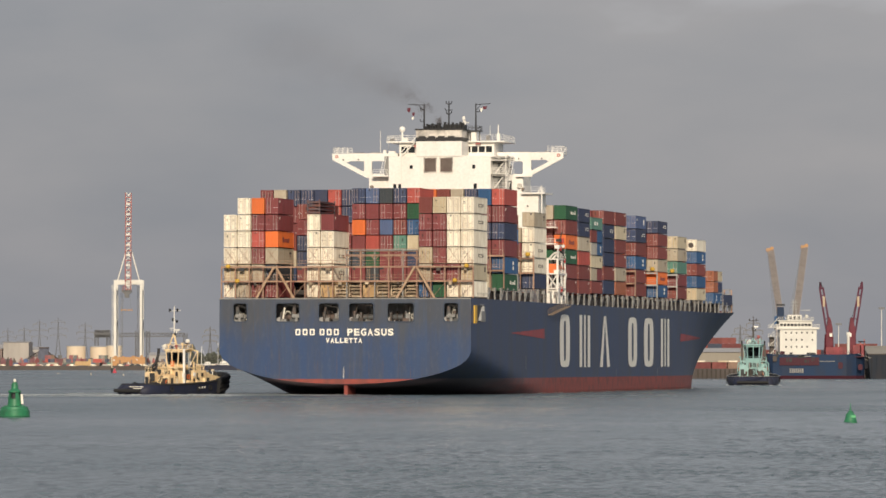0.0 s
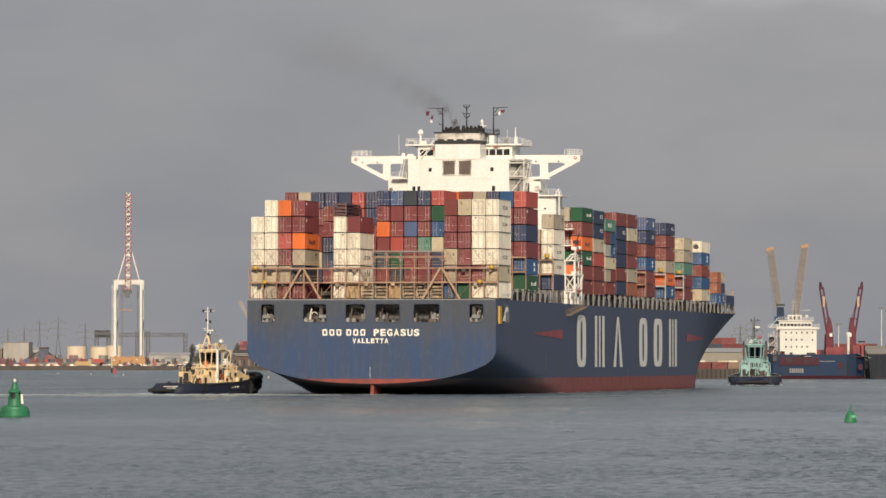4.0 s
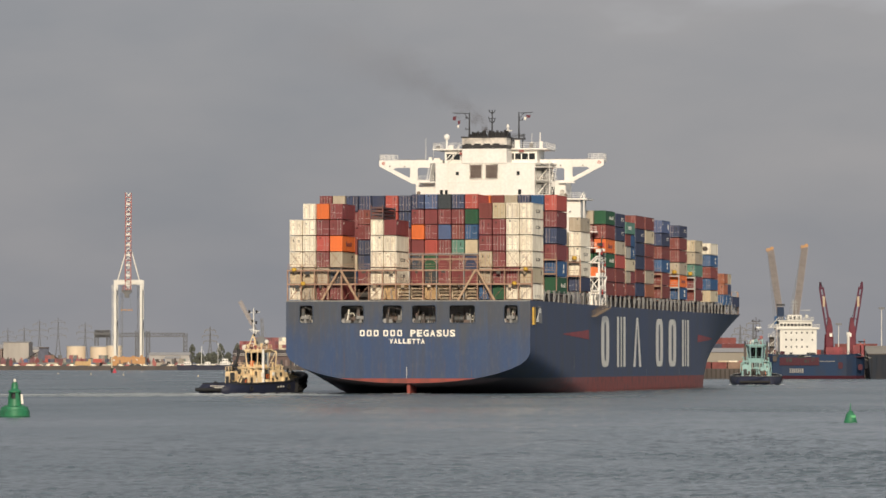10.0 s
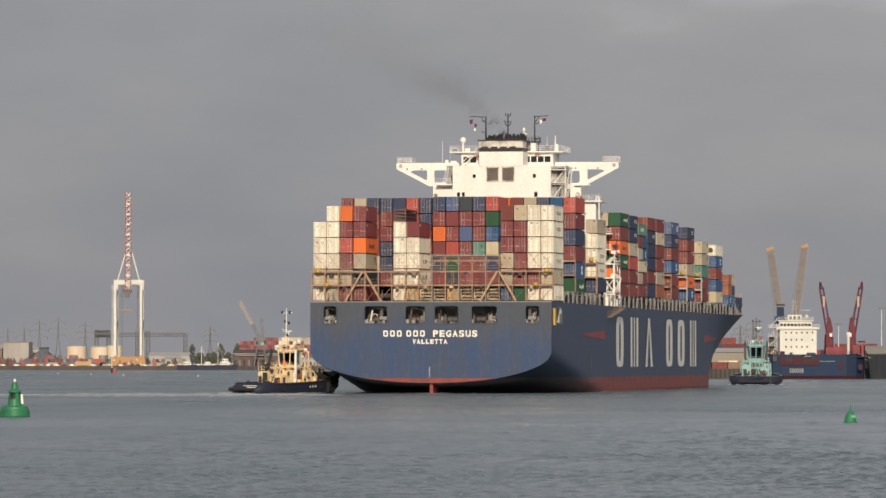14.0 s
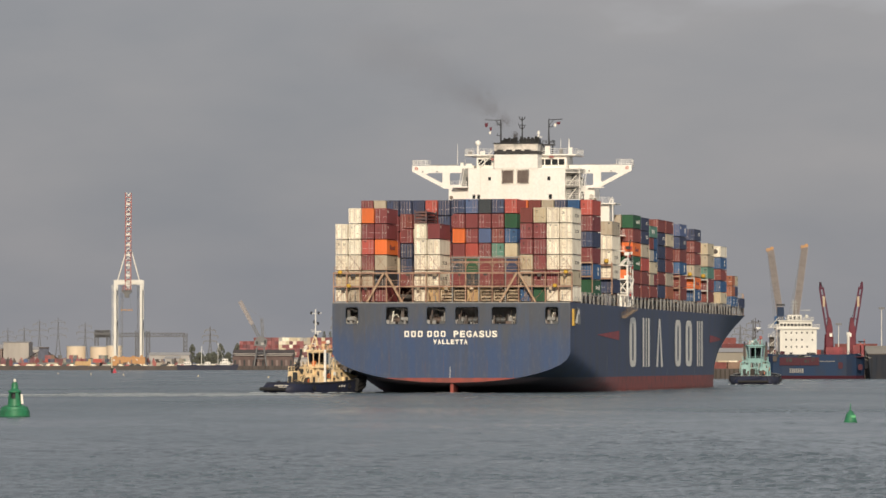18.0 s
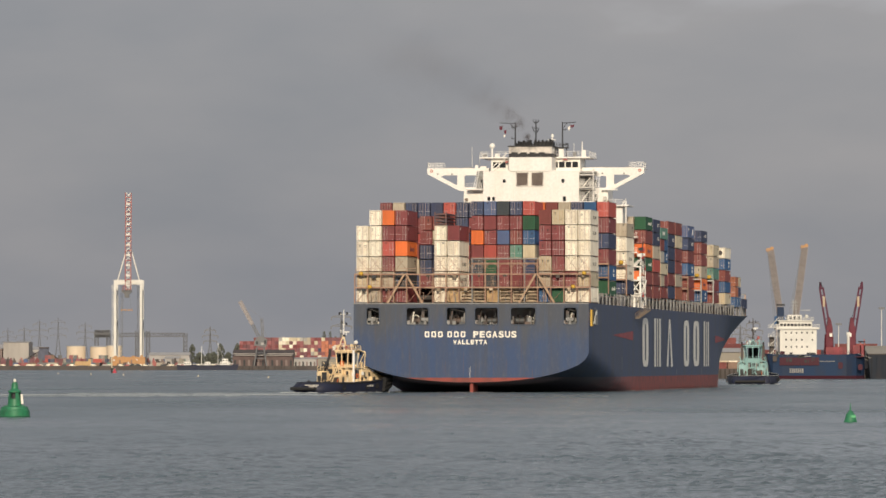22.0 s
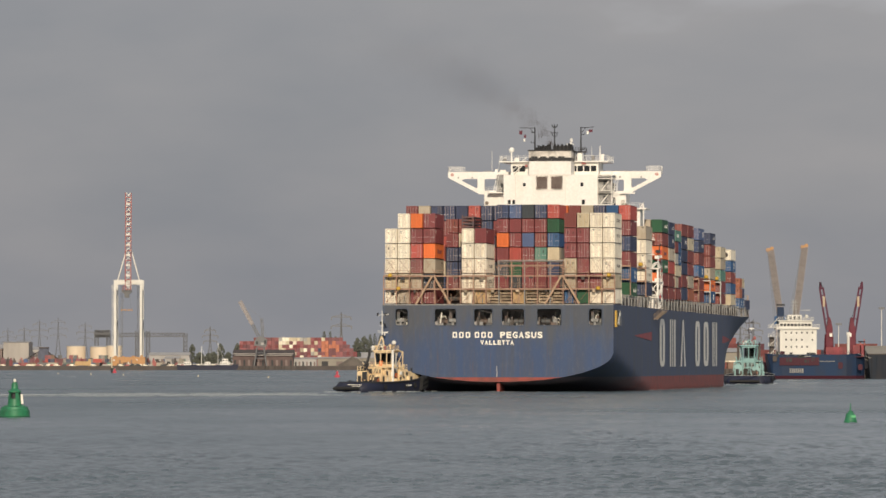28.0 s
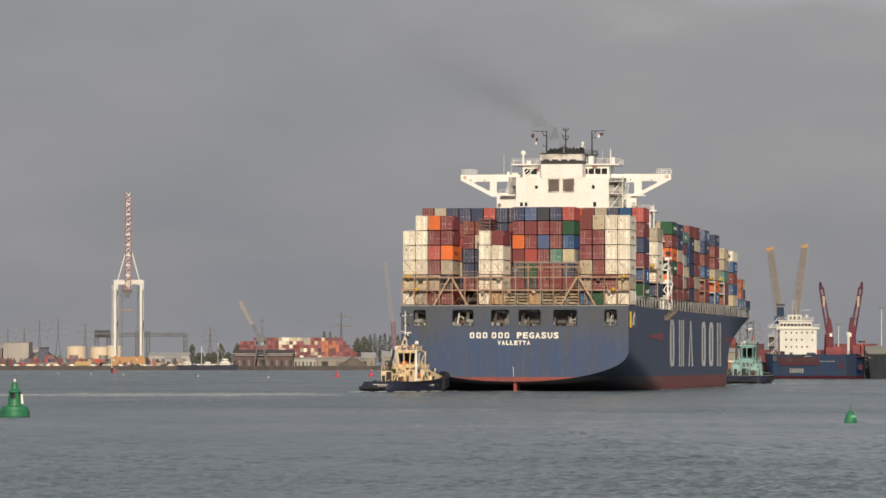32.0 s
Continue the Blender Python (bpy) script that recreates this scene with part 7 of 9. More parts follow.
# leaf colours paled and greyed to carry the distance haze
LEAF = islands("haze_greyed_foliage", [(0.09, 0.098, 0.08), (0.10, 0.108, 0.085), (0.08, 0.09, 0.075), (0.11, 0.115, 0.09)], 0.9)
SAND = surface("dark_gravel_heap", (0.14, 0.12, 0.10), 0.95, amount=0.5, scale=0.3)


def block(name, x0, x1, y0, y1, z0, z1, mat, label, category, roof=0.0, windows=0, roof_mat=None):
    """A shed: walls, a low gabled roof, a row of doors."""
    ob = thing(name, label, category, pose((x0 + x1) / 2, y0, z0))
    w, d, h = (x1 - x0) / 2, y1 - y0, z1 - z0
    eave = h - roof
    bm = bmesh.new()
    box(bm, -w, w, 0, d, 0, eave)
    part("wall", bm, mat, ob)
    bm = bmesh.new()
    vs = [bm.verts.new(c) for c in ((-w - 0.4, -0.5, eave), (w + 0.4, -0.5, eave), (w + 0.4, d + 0.5, eave), (-w - 0.4, d + 0.5, eave), (-w - 0.4, d / 2, h + 0.01), (w + 0.4, d / 2, h + 0.01))]
    for q in ((0, 1, 5, 4), (1, 2, 5), (2, 3, 4, 5), (3, 0, 4), (3, 2, 1, 0)):
        bm.faces.new([vs[i] for i in q])
    part("roof", bm, roof_mat or SHED_LIGHT, ob)
    for k in range(windows):
        cx = -w + (k + 0.5) * 2 * w / windows
        bm = bmesh.new()
        box(bm, cx - w / windows * 0.45, cx + w / windows * 0.45, -0.12, 0.05, 0.0, eave * 0.62)
        part("door", bm, SHED_BROWN if k % 2 else DARK, ob)
    return ob


def land():
    bm = bmesh.new()
    box(bm, -1500, 1500, 4000, 4990, -2, 2.6)
    solid("far_bank", bm, GROUND, "flat dockland on the far bank", "ground", kind="structure")
    bm = bmesh.new()
    box(bm, -1500, 1500, 3997.5, 3999.9, -2, 2.9)
    solid("far_quay_wall", bm, QUAY, "dark stained quay wall on the far bank", "quay", kind="structure")


land()


def lattice(bm, p, q, w, n, r=0.22, mats=(0, 1), twin=True):
    """A square lattice boom from p to q with alternate paint."""
    p, q = Vector(p), Vector(q)
    turn = (q - p).to_track_quat("Z", "Y").to_matrix()
    corners = [turn @ Vector((a * w / 2, b * w / 2, 0)) for a, b in ((-1, -1), (1, -1), (1, 1), (-1, 1))]
    for k in range(n):
        a, b = p.lerp(q, k / n), p.lerp(q, (k + 1) / n)
        m = mats[0]
        for j in range(4):
            rod(bm, a + corners[j], b + corners[j], r, n=4, mat=m)
            rod(bm, a + corners[j], b + corners[(j + 1) % 4], r * 0.7, n=4, mat=mats[1] if twin else m)
            rod(bm, a + corners[j], a + corners[(j + 1) % 4], r * 0.7, n=4, mat=m)


def quay_crane():
    """Ship-to-shore gantry crane with its boom raised."""
    cx = -217.05
    c = thing("gantry_crane", "tall white quay crane with red and white boom raised", "crane", pose(cx, 4012, 2.6))
    half = 8.9
    for s in (-1, 1):
        for y in (0, 22):
            bm = bmesh.new()
            box(bm, s * half - 0.8, s * half + 0.8, y - 1.0, y + 1.2, 2.0, 57.5)
            part("leg", bm, CRANE_WHITE, c)
        bm = bmesh.new()
        box(bm, s * half - 0.9, s * half + 0.9, 1.2, 20.8, 30, 32.5)
        part("side_tie", bm, CRANE_WHITE, c)
        bm = bmesh.new()
        box(bm, s * half - 1.6, s * half + 1.6, -3, 25, 0.4, 2.2)
        part("bogie", bm, SILL, c)
        # A-frame to the apex
        bm = bmesh.new()
        rod(bm, (s * (half - 0.8), 4, 57), (s * 1.6, 9, 80.5), 0.5, n=6)
        part("apex_leg", bm, CRANE_WHITE, c)
        bm = bmesh.new()
        lattice(bm, (s * half - s * 3.2, 25, 3), (s * half - s * 3.2, 25, 56), 1.2, 24, 0.1, twin=False)
        part("stair_tower", bm, [PYLON], c)
    bm = bmesh.new()
    box(bm, -half - 0.95, half + 0.95, -1.2, 1.2, 56.4, 59.6)
    part("portal_beam", bm, CRANE_WHITE, c)
    bm = bmesh.new()
    box(bm, -half - 0.95, half + 0.95, 20.8, 23.2, 56.4, 59.6)
    part("portal_beam", bm, CRANE_WHITE, c)
    bm = bmesh.new()
    box(bm, -half - 2.8, half + 2.8, -1.6, 1.6, 1.9, 6.4)
    part("sill_beam", bm, SILL, c, "orange sill beam")
    for x, w, z0, z1, mat in ((-8.4, 1.1, 6.4, 7.3, SILL), (-3.0, 0.8, 6.4, 7.0, SILL), (3.8, 1.3, 6.4, 7.2, SILL), (9.4, 0.9, 6.4, 7.6, SILL), (-9.6, 0.5, 3.6, 4.8, CRANE_WHITE), (6.2, 0.4, 4.0, 4.8, CRANE_WHITE), (-1.0, 2.2, 2.0, 2.8, HAZE_TONES[6]), (-5.5, 0.5, 1.9, 4.2, HAZE_TONES[6]), (2.4, 0.6, 1.9, 4.6, HAZE_TONES[6])):
        bm = bmesh.new()
        box(bm, x - w, x + w, -2.0, -1.62, z0, z1)
        part("sill_fitting", bm, mat, c)
    bm = bmesh.new()
    slab(bm, [(-0.6, 0.2), (1.2, 0.2), (0.4, 3.4)], -3.2, -2.8)
    part("white_cone", bm, CRANE_WHITE, c)
    bm = bmesh.new()
    box(bm, -5, 5, 10, 20.5, 56.6, 59.4)
    part("machinery_house", bm, CRANE_WHITE, c)
    bm = bmesh.new()
    lattice(bm, (0.0, -2, 53), (0.6, -9, 119.5), 3.8, 20, 0.36, mats=(0, 1))
    for k in range(9):
        box(bm, -1.2 + k * 0.06, 1.4 + k * 0.06, -4.6 - k * 0.78, -4.4 - k * 0.78, 55 + k * 7, 56.2 + k * 7, 1)
    part("boom", bm, [CRANE_RED, CRANE_WHITE], c, "red and white lattice boom")
    bm = bmesh.new()
    slab(bm, [(-4.2, 51.6), (-2.4, 49.4), (-1.9, 47.2), (0.6, 47.2), (0.9, 49.6), (2.6, 51.4), (2.6, 52.4), (-4.2, 52.6)], -3, 1)
    part("cab", bm, HAZE_TONES[0], c)
    for x in (-3.4, -1.4, 0.6, 2.0):
        bm = bmesh.new()
        rod(bm, (x, -3.1, 52.4), (x + 0.5, -3.1, 55.5), 0.3, n=5)
        part("cab_hanger", bm, CRANE_RED if x < 0 else CRANE_WHITE, c)
    bm = bmesh.new()
    box(bm, -4.6, 3.0, -2.7, -1.8, 38.5, 39.0)
    for x in (-4.8, -2.2, 0.4, 2.6):
        box(bm, x, x + 0.5, -3, -1.5, 38.0, 39.5)
    part("spreader", bm, SILL, c)
    bm = bmesh.new()
    lattice(bm, (-half - 1.6, 0.5, 7), (-half - 1.6, 0.5, 56), 1.2, 22, 0.1, mats=(0, 0), twin=False)
    part("lift_tower", bm, [CRANE_WHITE], c)
    bm = bmesh.new()
    for x in (-4, 2):
        rod(bm, (x, -2.2, 39), (x * 0.6, -2.2, 49), 0.08, n=4)
    part("hoist_rope", bm, PYLON, c)


quay_crane()


def pylon(x, y, z0, h, mat=PYLON, r=0.14, arms=((0.62, 0.17), (0.76, 0.2), (0.9, 0.14))):
    p = thing("power_pylon", "grey lattice electricity pylon behind the docks", "pylon", pose(x, y, z0), "power pylons")
    bm = bmesh.new()
    w = h * 0.075
    for a, b in ((-1, -1), (1, -1), (1, 1), (-1, 1)):
        rod(bm, (a * w, b * w, 0), (a * 0.4, b * 0.4, h * 0.62), r, n=4)
        rod(bm, (a * 0.4, b * 0.4, h * 0.62), (0, 0, h), r, n=4)
    n = 7
    for k in range(n):
        for s in (-1, 1):
            f0, f1 = k / n, (k + 1) / n
            w0, w1 = w + (0.4 - w) * f0, w + (0.4 - w) * f1
            rod(bm, (s * w0, -w0, h * 0.62 * f0), (-s * w1, -w1, h * 0.62 * f1), r * 0.6, n=4)
    part("tower", bm, mat, p)
    for f, e in arms:
        bm = bmesh.new()
        for s in (-1, 1):
            rod(bm, (0, 0, h * f), (s * h * e, 0, h * f), r * 1.1, n=4)
            rod(bm, (0, 0, h * (f + 0.05)), (s * h * e, 0, h * f), r * 0.9, n=4)
            rod(bm, (s * h * e, 0, h * f), (s * h * e, 0, h * f - 2.2), r * 1.5, n=4)
        part("crossarm", bm, mat, p)
    return p


for px, pt in ((14, 577), (43, 574), (70, 562), (103, 558), (151, 566), (372, 574)):
    pylon((px - 784) * 4850 / 10300, 4850, 2.6, (643 - pt) * 4850 / 10300, r=0.3 if px > 300 else 0.18)
pylon(-75.15, 4300, 2.6, 39.66, r=0.36, arms=((0.74, 0.19), (0.91, 0.18)))


def tree(x, y, z, h, w, seed, slim=False):
    """Trunk, limbs and a crown of many leaf clumps."""
    rnd = random.Random(seed)
    t = thing("poplar_tree" if slim else "tree", "dark leafy tree behind the docks", "tree", pose(x, y, z), "dockside trees")
    bm = bmesh.new()
    rod(bm, (0, 0, 0), (0, 0, h * 0.7), w * 0.06, w * 0.02, n=7)
    for k in range(7):
        a = rnd.uniform(0, 6.28)
        z0 = h * rnd.uniform(0.25, 0.6)
        rod(bm, (0, 0, z0), (math.cos(a) * w * 0.3, math.sin(a) * w * 0.3, z0 + h * 0.2), w * 0.02, w * 0.008, n=5)
    part("trunk", bm, TRUNK, t)
    bm = bmesh.new()
    for k in range(170):
        f = rnd.uniform(0.12, 1.0)
        rad = w * 0.5 * (math.sin(math.pi * min(1, f * 0.92 + 0.08)) ** 0.6) * rnd.uniform(0.3, 1.05)
        a = rnd.uniform(0, 6.28)
        c = Vector((math.cos(a) * rad, math.sin(a) * rad, h * f))
        s = w * rnd.uniform(0.07, 0.15)
        m = Matrix.Translation(c) @ Euler((rnd.uniform(0, 6), rnd.uniform(0, 6), 0)).to_matrix().to_4x4() @ Matrix.Diagonal((s, s * 0.8, s * 0.55, 1))
        bmesh.ops.create_icosphere(bm, subdivisions=1, radius=1, matrix=m)
    tagged(part("crown", bm, LEAF, t), kind="stuff")


for k, (px, pt, pw, slim) in enumerate(((340, 607, 12, False), (352, 622, 14, False), (366, 623, 14, False), (378, 621, 14, False), (389, 607, 13, False), (402, 621, 12, False), (420, 606, 12, False), (573, 584, 9, True), (583, 583, 8, True), (594, 594, 12, False), (632, 597, 16, False), (644, 594, 18, False), (655, 590, 10, True), (663, 588, 9, True), (672, 590, 10, True), (681, 587, 9, True), (690, 592, 11, True), (704, 590, 11, True), (718, 594, 14, False), (740, 598, 20, False), (770, 600, 20, False))):
    tree((px - 784) * 4400 / 10300, 4400 + 15 * (k % 3), 2.6, (645 - pt) * 4400 / 10300, pw * (1.15 if slim else 1.3) * 4400 / 10300, 30 + k, slim)


def far_left():
    block("warehouse", -311.20, -293.20, 4120, 4160, 2.6, 19.94, SHED_PALE, "pale grey flat warehouse behind the quay", "warehouse", 0.6, 0, SHED_PALE)
    block("warehouse", -297.88, -288.95, 4180, 4220, 2.6, 16.49, SHED_LIGHT, "small pale shed behind the quay", "warehouse", 2.0, 2)
    block("shed", -339.24, -313.51, 4140, 4180, 2.6, 18.00, SHED_BROWN, "dark low shed behind the quay", "shed", 3.0, 5)
    for x0, x1, yt in ((115, 149, 611), (157, 194, 612), (189, 216, 610)):
        r = (x1 - x0) / 2 * 4150 / 10300
        h = (640 - yt) * 4150 / 10300 + 3.3
        t = thing("storage_tank", "beige cylindrical storage tank", "tank", pose(((x0 + x1) / 2 - 784) * 4150 / 10300, 4150 + 18 * (x0 % 3), 2.6), "storage tanks")
        bm = bmesh.new()
        turned(bm, ((r, 0), (r, h - 1.2), (r * 1.01, h - 1.2), (r * 1.01, h - 0.9)), 28)
        part("shell", bm, TANK, t)
        bm = bmesh.new()
        turned(bm, ((r, h - 0.9), (r * 0.6, h - 0.2), (r * 0.1, h)), 28)
        part("roof", bm, SHED_LIGHT, t)
        bm = bmesh.new()
        for k in range(10):
            a = math.pi * (1.05 + k * 0.1)
            rod(bm, (r * math.cos(a), r * math.sin(a), h - 0.9), (r * math.cos(a), r * math.sin(a), h + 0.3), 0.06, n=4)
        part("rail", bm, PYLON, t)
    # conveyor gantries
    g = thing("conveyor_gantry", "long grey steel conveyor gantry", "gantry", pose(0, 4250, 2.6))
    for x0, x1, yt, w in ((200, 328, 593, 2.6), (168, 195, 591, 5.0)):
        bm = bmesh.new()
        zt = 5.94 - (yt - 640) * 4250 / 10300 - 2.6
        lattice(bm, ((x0 - 784) * 4250 / 10300, 0, zt), ((x1 - 784) * 4250 / 10300, 0, zt), w, 16, 0.34, twin=False)
        part("truss", bm, [GANTRY], g)
    for px in (171, 192, 243, 262, 328):
        bm = bmesh.new()
        x = (px - 784) * 4250 / 10300
        zt = 5.94 + (54 if 240 < px < 270 else 50) * 4250 / 10300 - 2.6
        lattice(bm, (x, 0, 0), (x, 0, zt), 2.6, 8, 0.32, twin=False)
        part("tower", bm, [GANTRY], g)
    # loose dockside stuff: containers, vehicles
    rnd = random.Random(11)
    mats = HAZE_TONES + [HAZE_RED, HAZE_DARK, HAZE_RED, BOX["S"], BOX["U"], BOX["R"], BOX["T"], BOX["M"], BOX["N"]]
    for k in range(150):
        px = rnd.uniform(-20, 214) if k < 120 else rnd.uniform(214, 330)
        d = rnd.uniform(4020, 4120)
        tier = rnd.choice((1, 1, 2, 2, 3)) if 60 < px < 200 else rnd.choice((1, 1, 2))
        for q in range(tier):
            bm = bmesh.new()
            w = rnd.choice((1.22, 1.22, 1.22, 3.0))
            box(bm, -w, w, 0, 2.44, 0, 2.55)
            for e in (-1, 1):
                box(bm, e * w - 0.1, e * w + 0.1, -0.05, 2.49, 0, 2.57)
            solid("dock_container", bm, rnd.choice(mats), "shipping container standing on the far quay", "container", "far quay containers", at=pose((px - 784) * d / 10300, d + 1, 2.6 + q * 2.58))
    hop = thing("loading_hopper", "dark sloping conveyor and hopper on the docks", "hopper", pose(-282.5, 4090, 2.6))
    for p, q, w in (((-14, 2, 2), (2, 2, 11.5), 2.0), ((14, 2, 3), (2, 2, 11), 1.6)):
        bm = bmesh.new()
        lattice(bm, p, q, w, 9, 0.3, twin=False)
        part("conveyor", bm, [ROOF_DARK], hop)
    bm = bmesh.new()
    slab(bm, [(-3, 0), (4, 0), (5, 8), (5, 12.5), (-1, 12.5), (-2, 8)], 0, 6)
    part("hopper", bm, HAZE_TONES[5], hop)
    bm = bmesh.new()
    box(bm, -1.5, 5.5, -0.4, 6.4, 12.5, 13.3)
    part("hopper_roof", bm, ROOF_DARK, hop)
    for k in range(64):
        px = rnd.uniform(-10, 420)
        car = thing("parked_car", "small parked car on the far quay", "car", pose((px - 784) * 4006 / 10300, 4006 + rnd.uniform(0, 6), 2.6), "parked cars")
        bm = bmesh.new()
        slab(bm, [(-2.1, 0.3), (2.1, 0.3), (2.15, 0.8), (1.2, 0.95), (0.7, 1.45), (-1.0, 1.45), (-1.7, 0.95), (-2.1, 0.85)], 0, 1.7)
        part("body", bm, rnd.choice([BOX[q] for q in "WWYKCBW"] + [HAZE_RED, CRANE_RED]), car)
        for e in (-1.3, 1.3):
            bm = bmesh.new()
            rod(bm, (e, -0.03, 0.32), (e, 1.73, 0.32), 0.32, n=8)
            part("axle_wheel", bm, RUBBER, car)
    for k in range(230):
        px = rnd.uniform(-15, 330)
        d = rnd.uniform(4030, 4200)
        w, h = rnd.uniform(0.5, 2.2), rnd.uniform(1.5, 6.5)
        bm = bmesh.new()
        box(bm, -w, w, 0, w, 0, h * 0.7)
        box(bm, -w * 0.6, w * 0.4, 0.1, w * 0.8, h * 0.7, h)
        solid("dock_hut", bm, rnd.choice([SHED_BROWN, SHED_LIGHT, SHED_BEIGE, PYLON, BOX["M"], HAZE_DARK, CRANE_RED, HAZE_RED, ROOF_DARK, QUAY]), "small hut on the far docks", "hut", "dock huts", at=pose((px - 784) * d / 10300, d, 2.6))
    # long yellow loader
    bm = bmesh.new()
    box(bm, -5.5, 5.5, 0, 3, 0.6, 3.4)
    box(bm, 3.5, 5.2, 0.2, 2.8, 3.4, 5.0)
    for e in (-4, 4):
        rod(bm, (e, -0.1, 0.7), (e, 3.1, 0.7), 0.7, n=10)
    solid("dock_loader", bm, BOX["P"], "long dull yellow loading vehicle on the quay", "vehicle", at=pose(-247.87, 4008, 2.6))
    block("shed", -193.93, -183.69, 4060, 4080, 2.6, 9.49, SHED_LIGHT, "small white quayside shed", "shed", 1.5, 2)
    block("shed", -212.0, -183.0, 4200, 4230, 2.6, 12.46, SHED_LIGHT, "pale low shed behind the gantry", "shed", 2.0, 3)


far_left()


def workboat(x, y, l, label, masts, house):
    """A dark-hulled moored boat with white upperworks."""
    b = thing("workboat", label, "boat", pose(x, y, 0))
    h = l / 2
    bm = bmesh.new()
    slab(bm, [(-h + 1.0, -0.5), (h - 1.5, -0.5), (h, 4.2), (h - 4, 3.6), (-h + 3, 3.2), (-h, 3.8)], -2.6, 2.6)
    part("hull", bm, TUG_NAVY, b, "dark blue hull")
    for x0, x1, z0, z1 in house:
        bm = bmesh.new()
        box(bm, x0 * h, x1 * h, -1.9, 1.9, z0, z1)
        box(bm, x0 * h - 0.2, x1 * h + 0.2, -2.1, 2.1, z1, z1 + 0.2)
        part("deckhouse", bm, WHITE, b)
        n = max(2, int((x1 - x0) * h / 1.6))
        for k in range(n):
            bm = bmesh.new()
            cx = x0 * h + (k + 0.5) * (x1 - x0) * h / n
            box(bm, cx - 0.45, cx + 0.45, -1.96, -1.88, z1 - 1.4, z1 - 0.6)
            part("window", bm, GLASS, b)
    for mx, mt in masts:
        bm = bmesh.new()
        rod(bm, (mx * h, 0, 3), (mx * h, 0, mt), 0.2, 0.1, n=6)
        rod(bm, (mx * h - 1.5, 0, mt * 0.75), (mx * h + 1.5, 0, mt * 0.75), 0.09, n=4)
        rod(bm, (mx * h, 0, mt * 0.97), (mx * h + h * 0.35, 0, 3.5), 0.05, n=4)
        part("mast", bm, WHITE, b)
    bm = bmesh.new()
    rail(bm, [(-h + 1, -2.5, 3.3), (h - 4, -2.5, 3.6)], 1.0, step=1.5, r=0.06)
    part("rail", bm, WHITE, b)


workboat(-154.56, 3980, 30.14, "long dark-hulled moored workboat with white deckhouse", ((-0.7, 16.5), (0.05, 19.0)), ((-0.55, -0.3, 3.3, 5.4), (0.15, 0.6, 3.3, 5.6), (0.25, 0.5, 5.6, 7.6)))
workboat(-175.48, 3990, 13.95, "small dark moored launch with white cabin", ((0.2, 9.0),), ((-0.3, 0.4, 3.3, 5.6),))


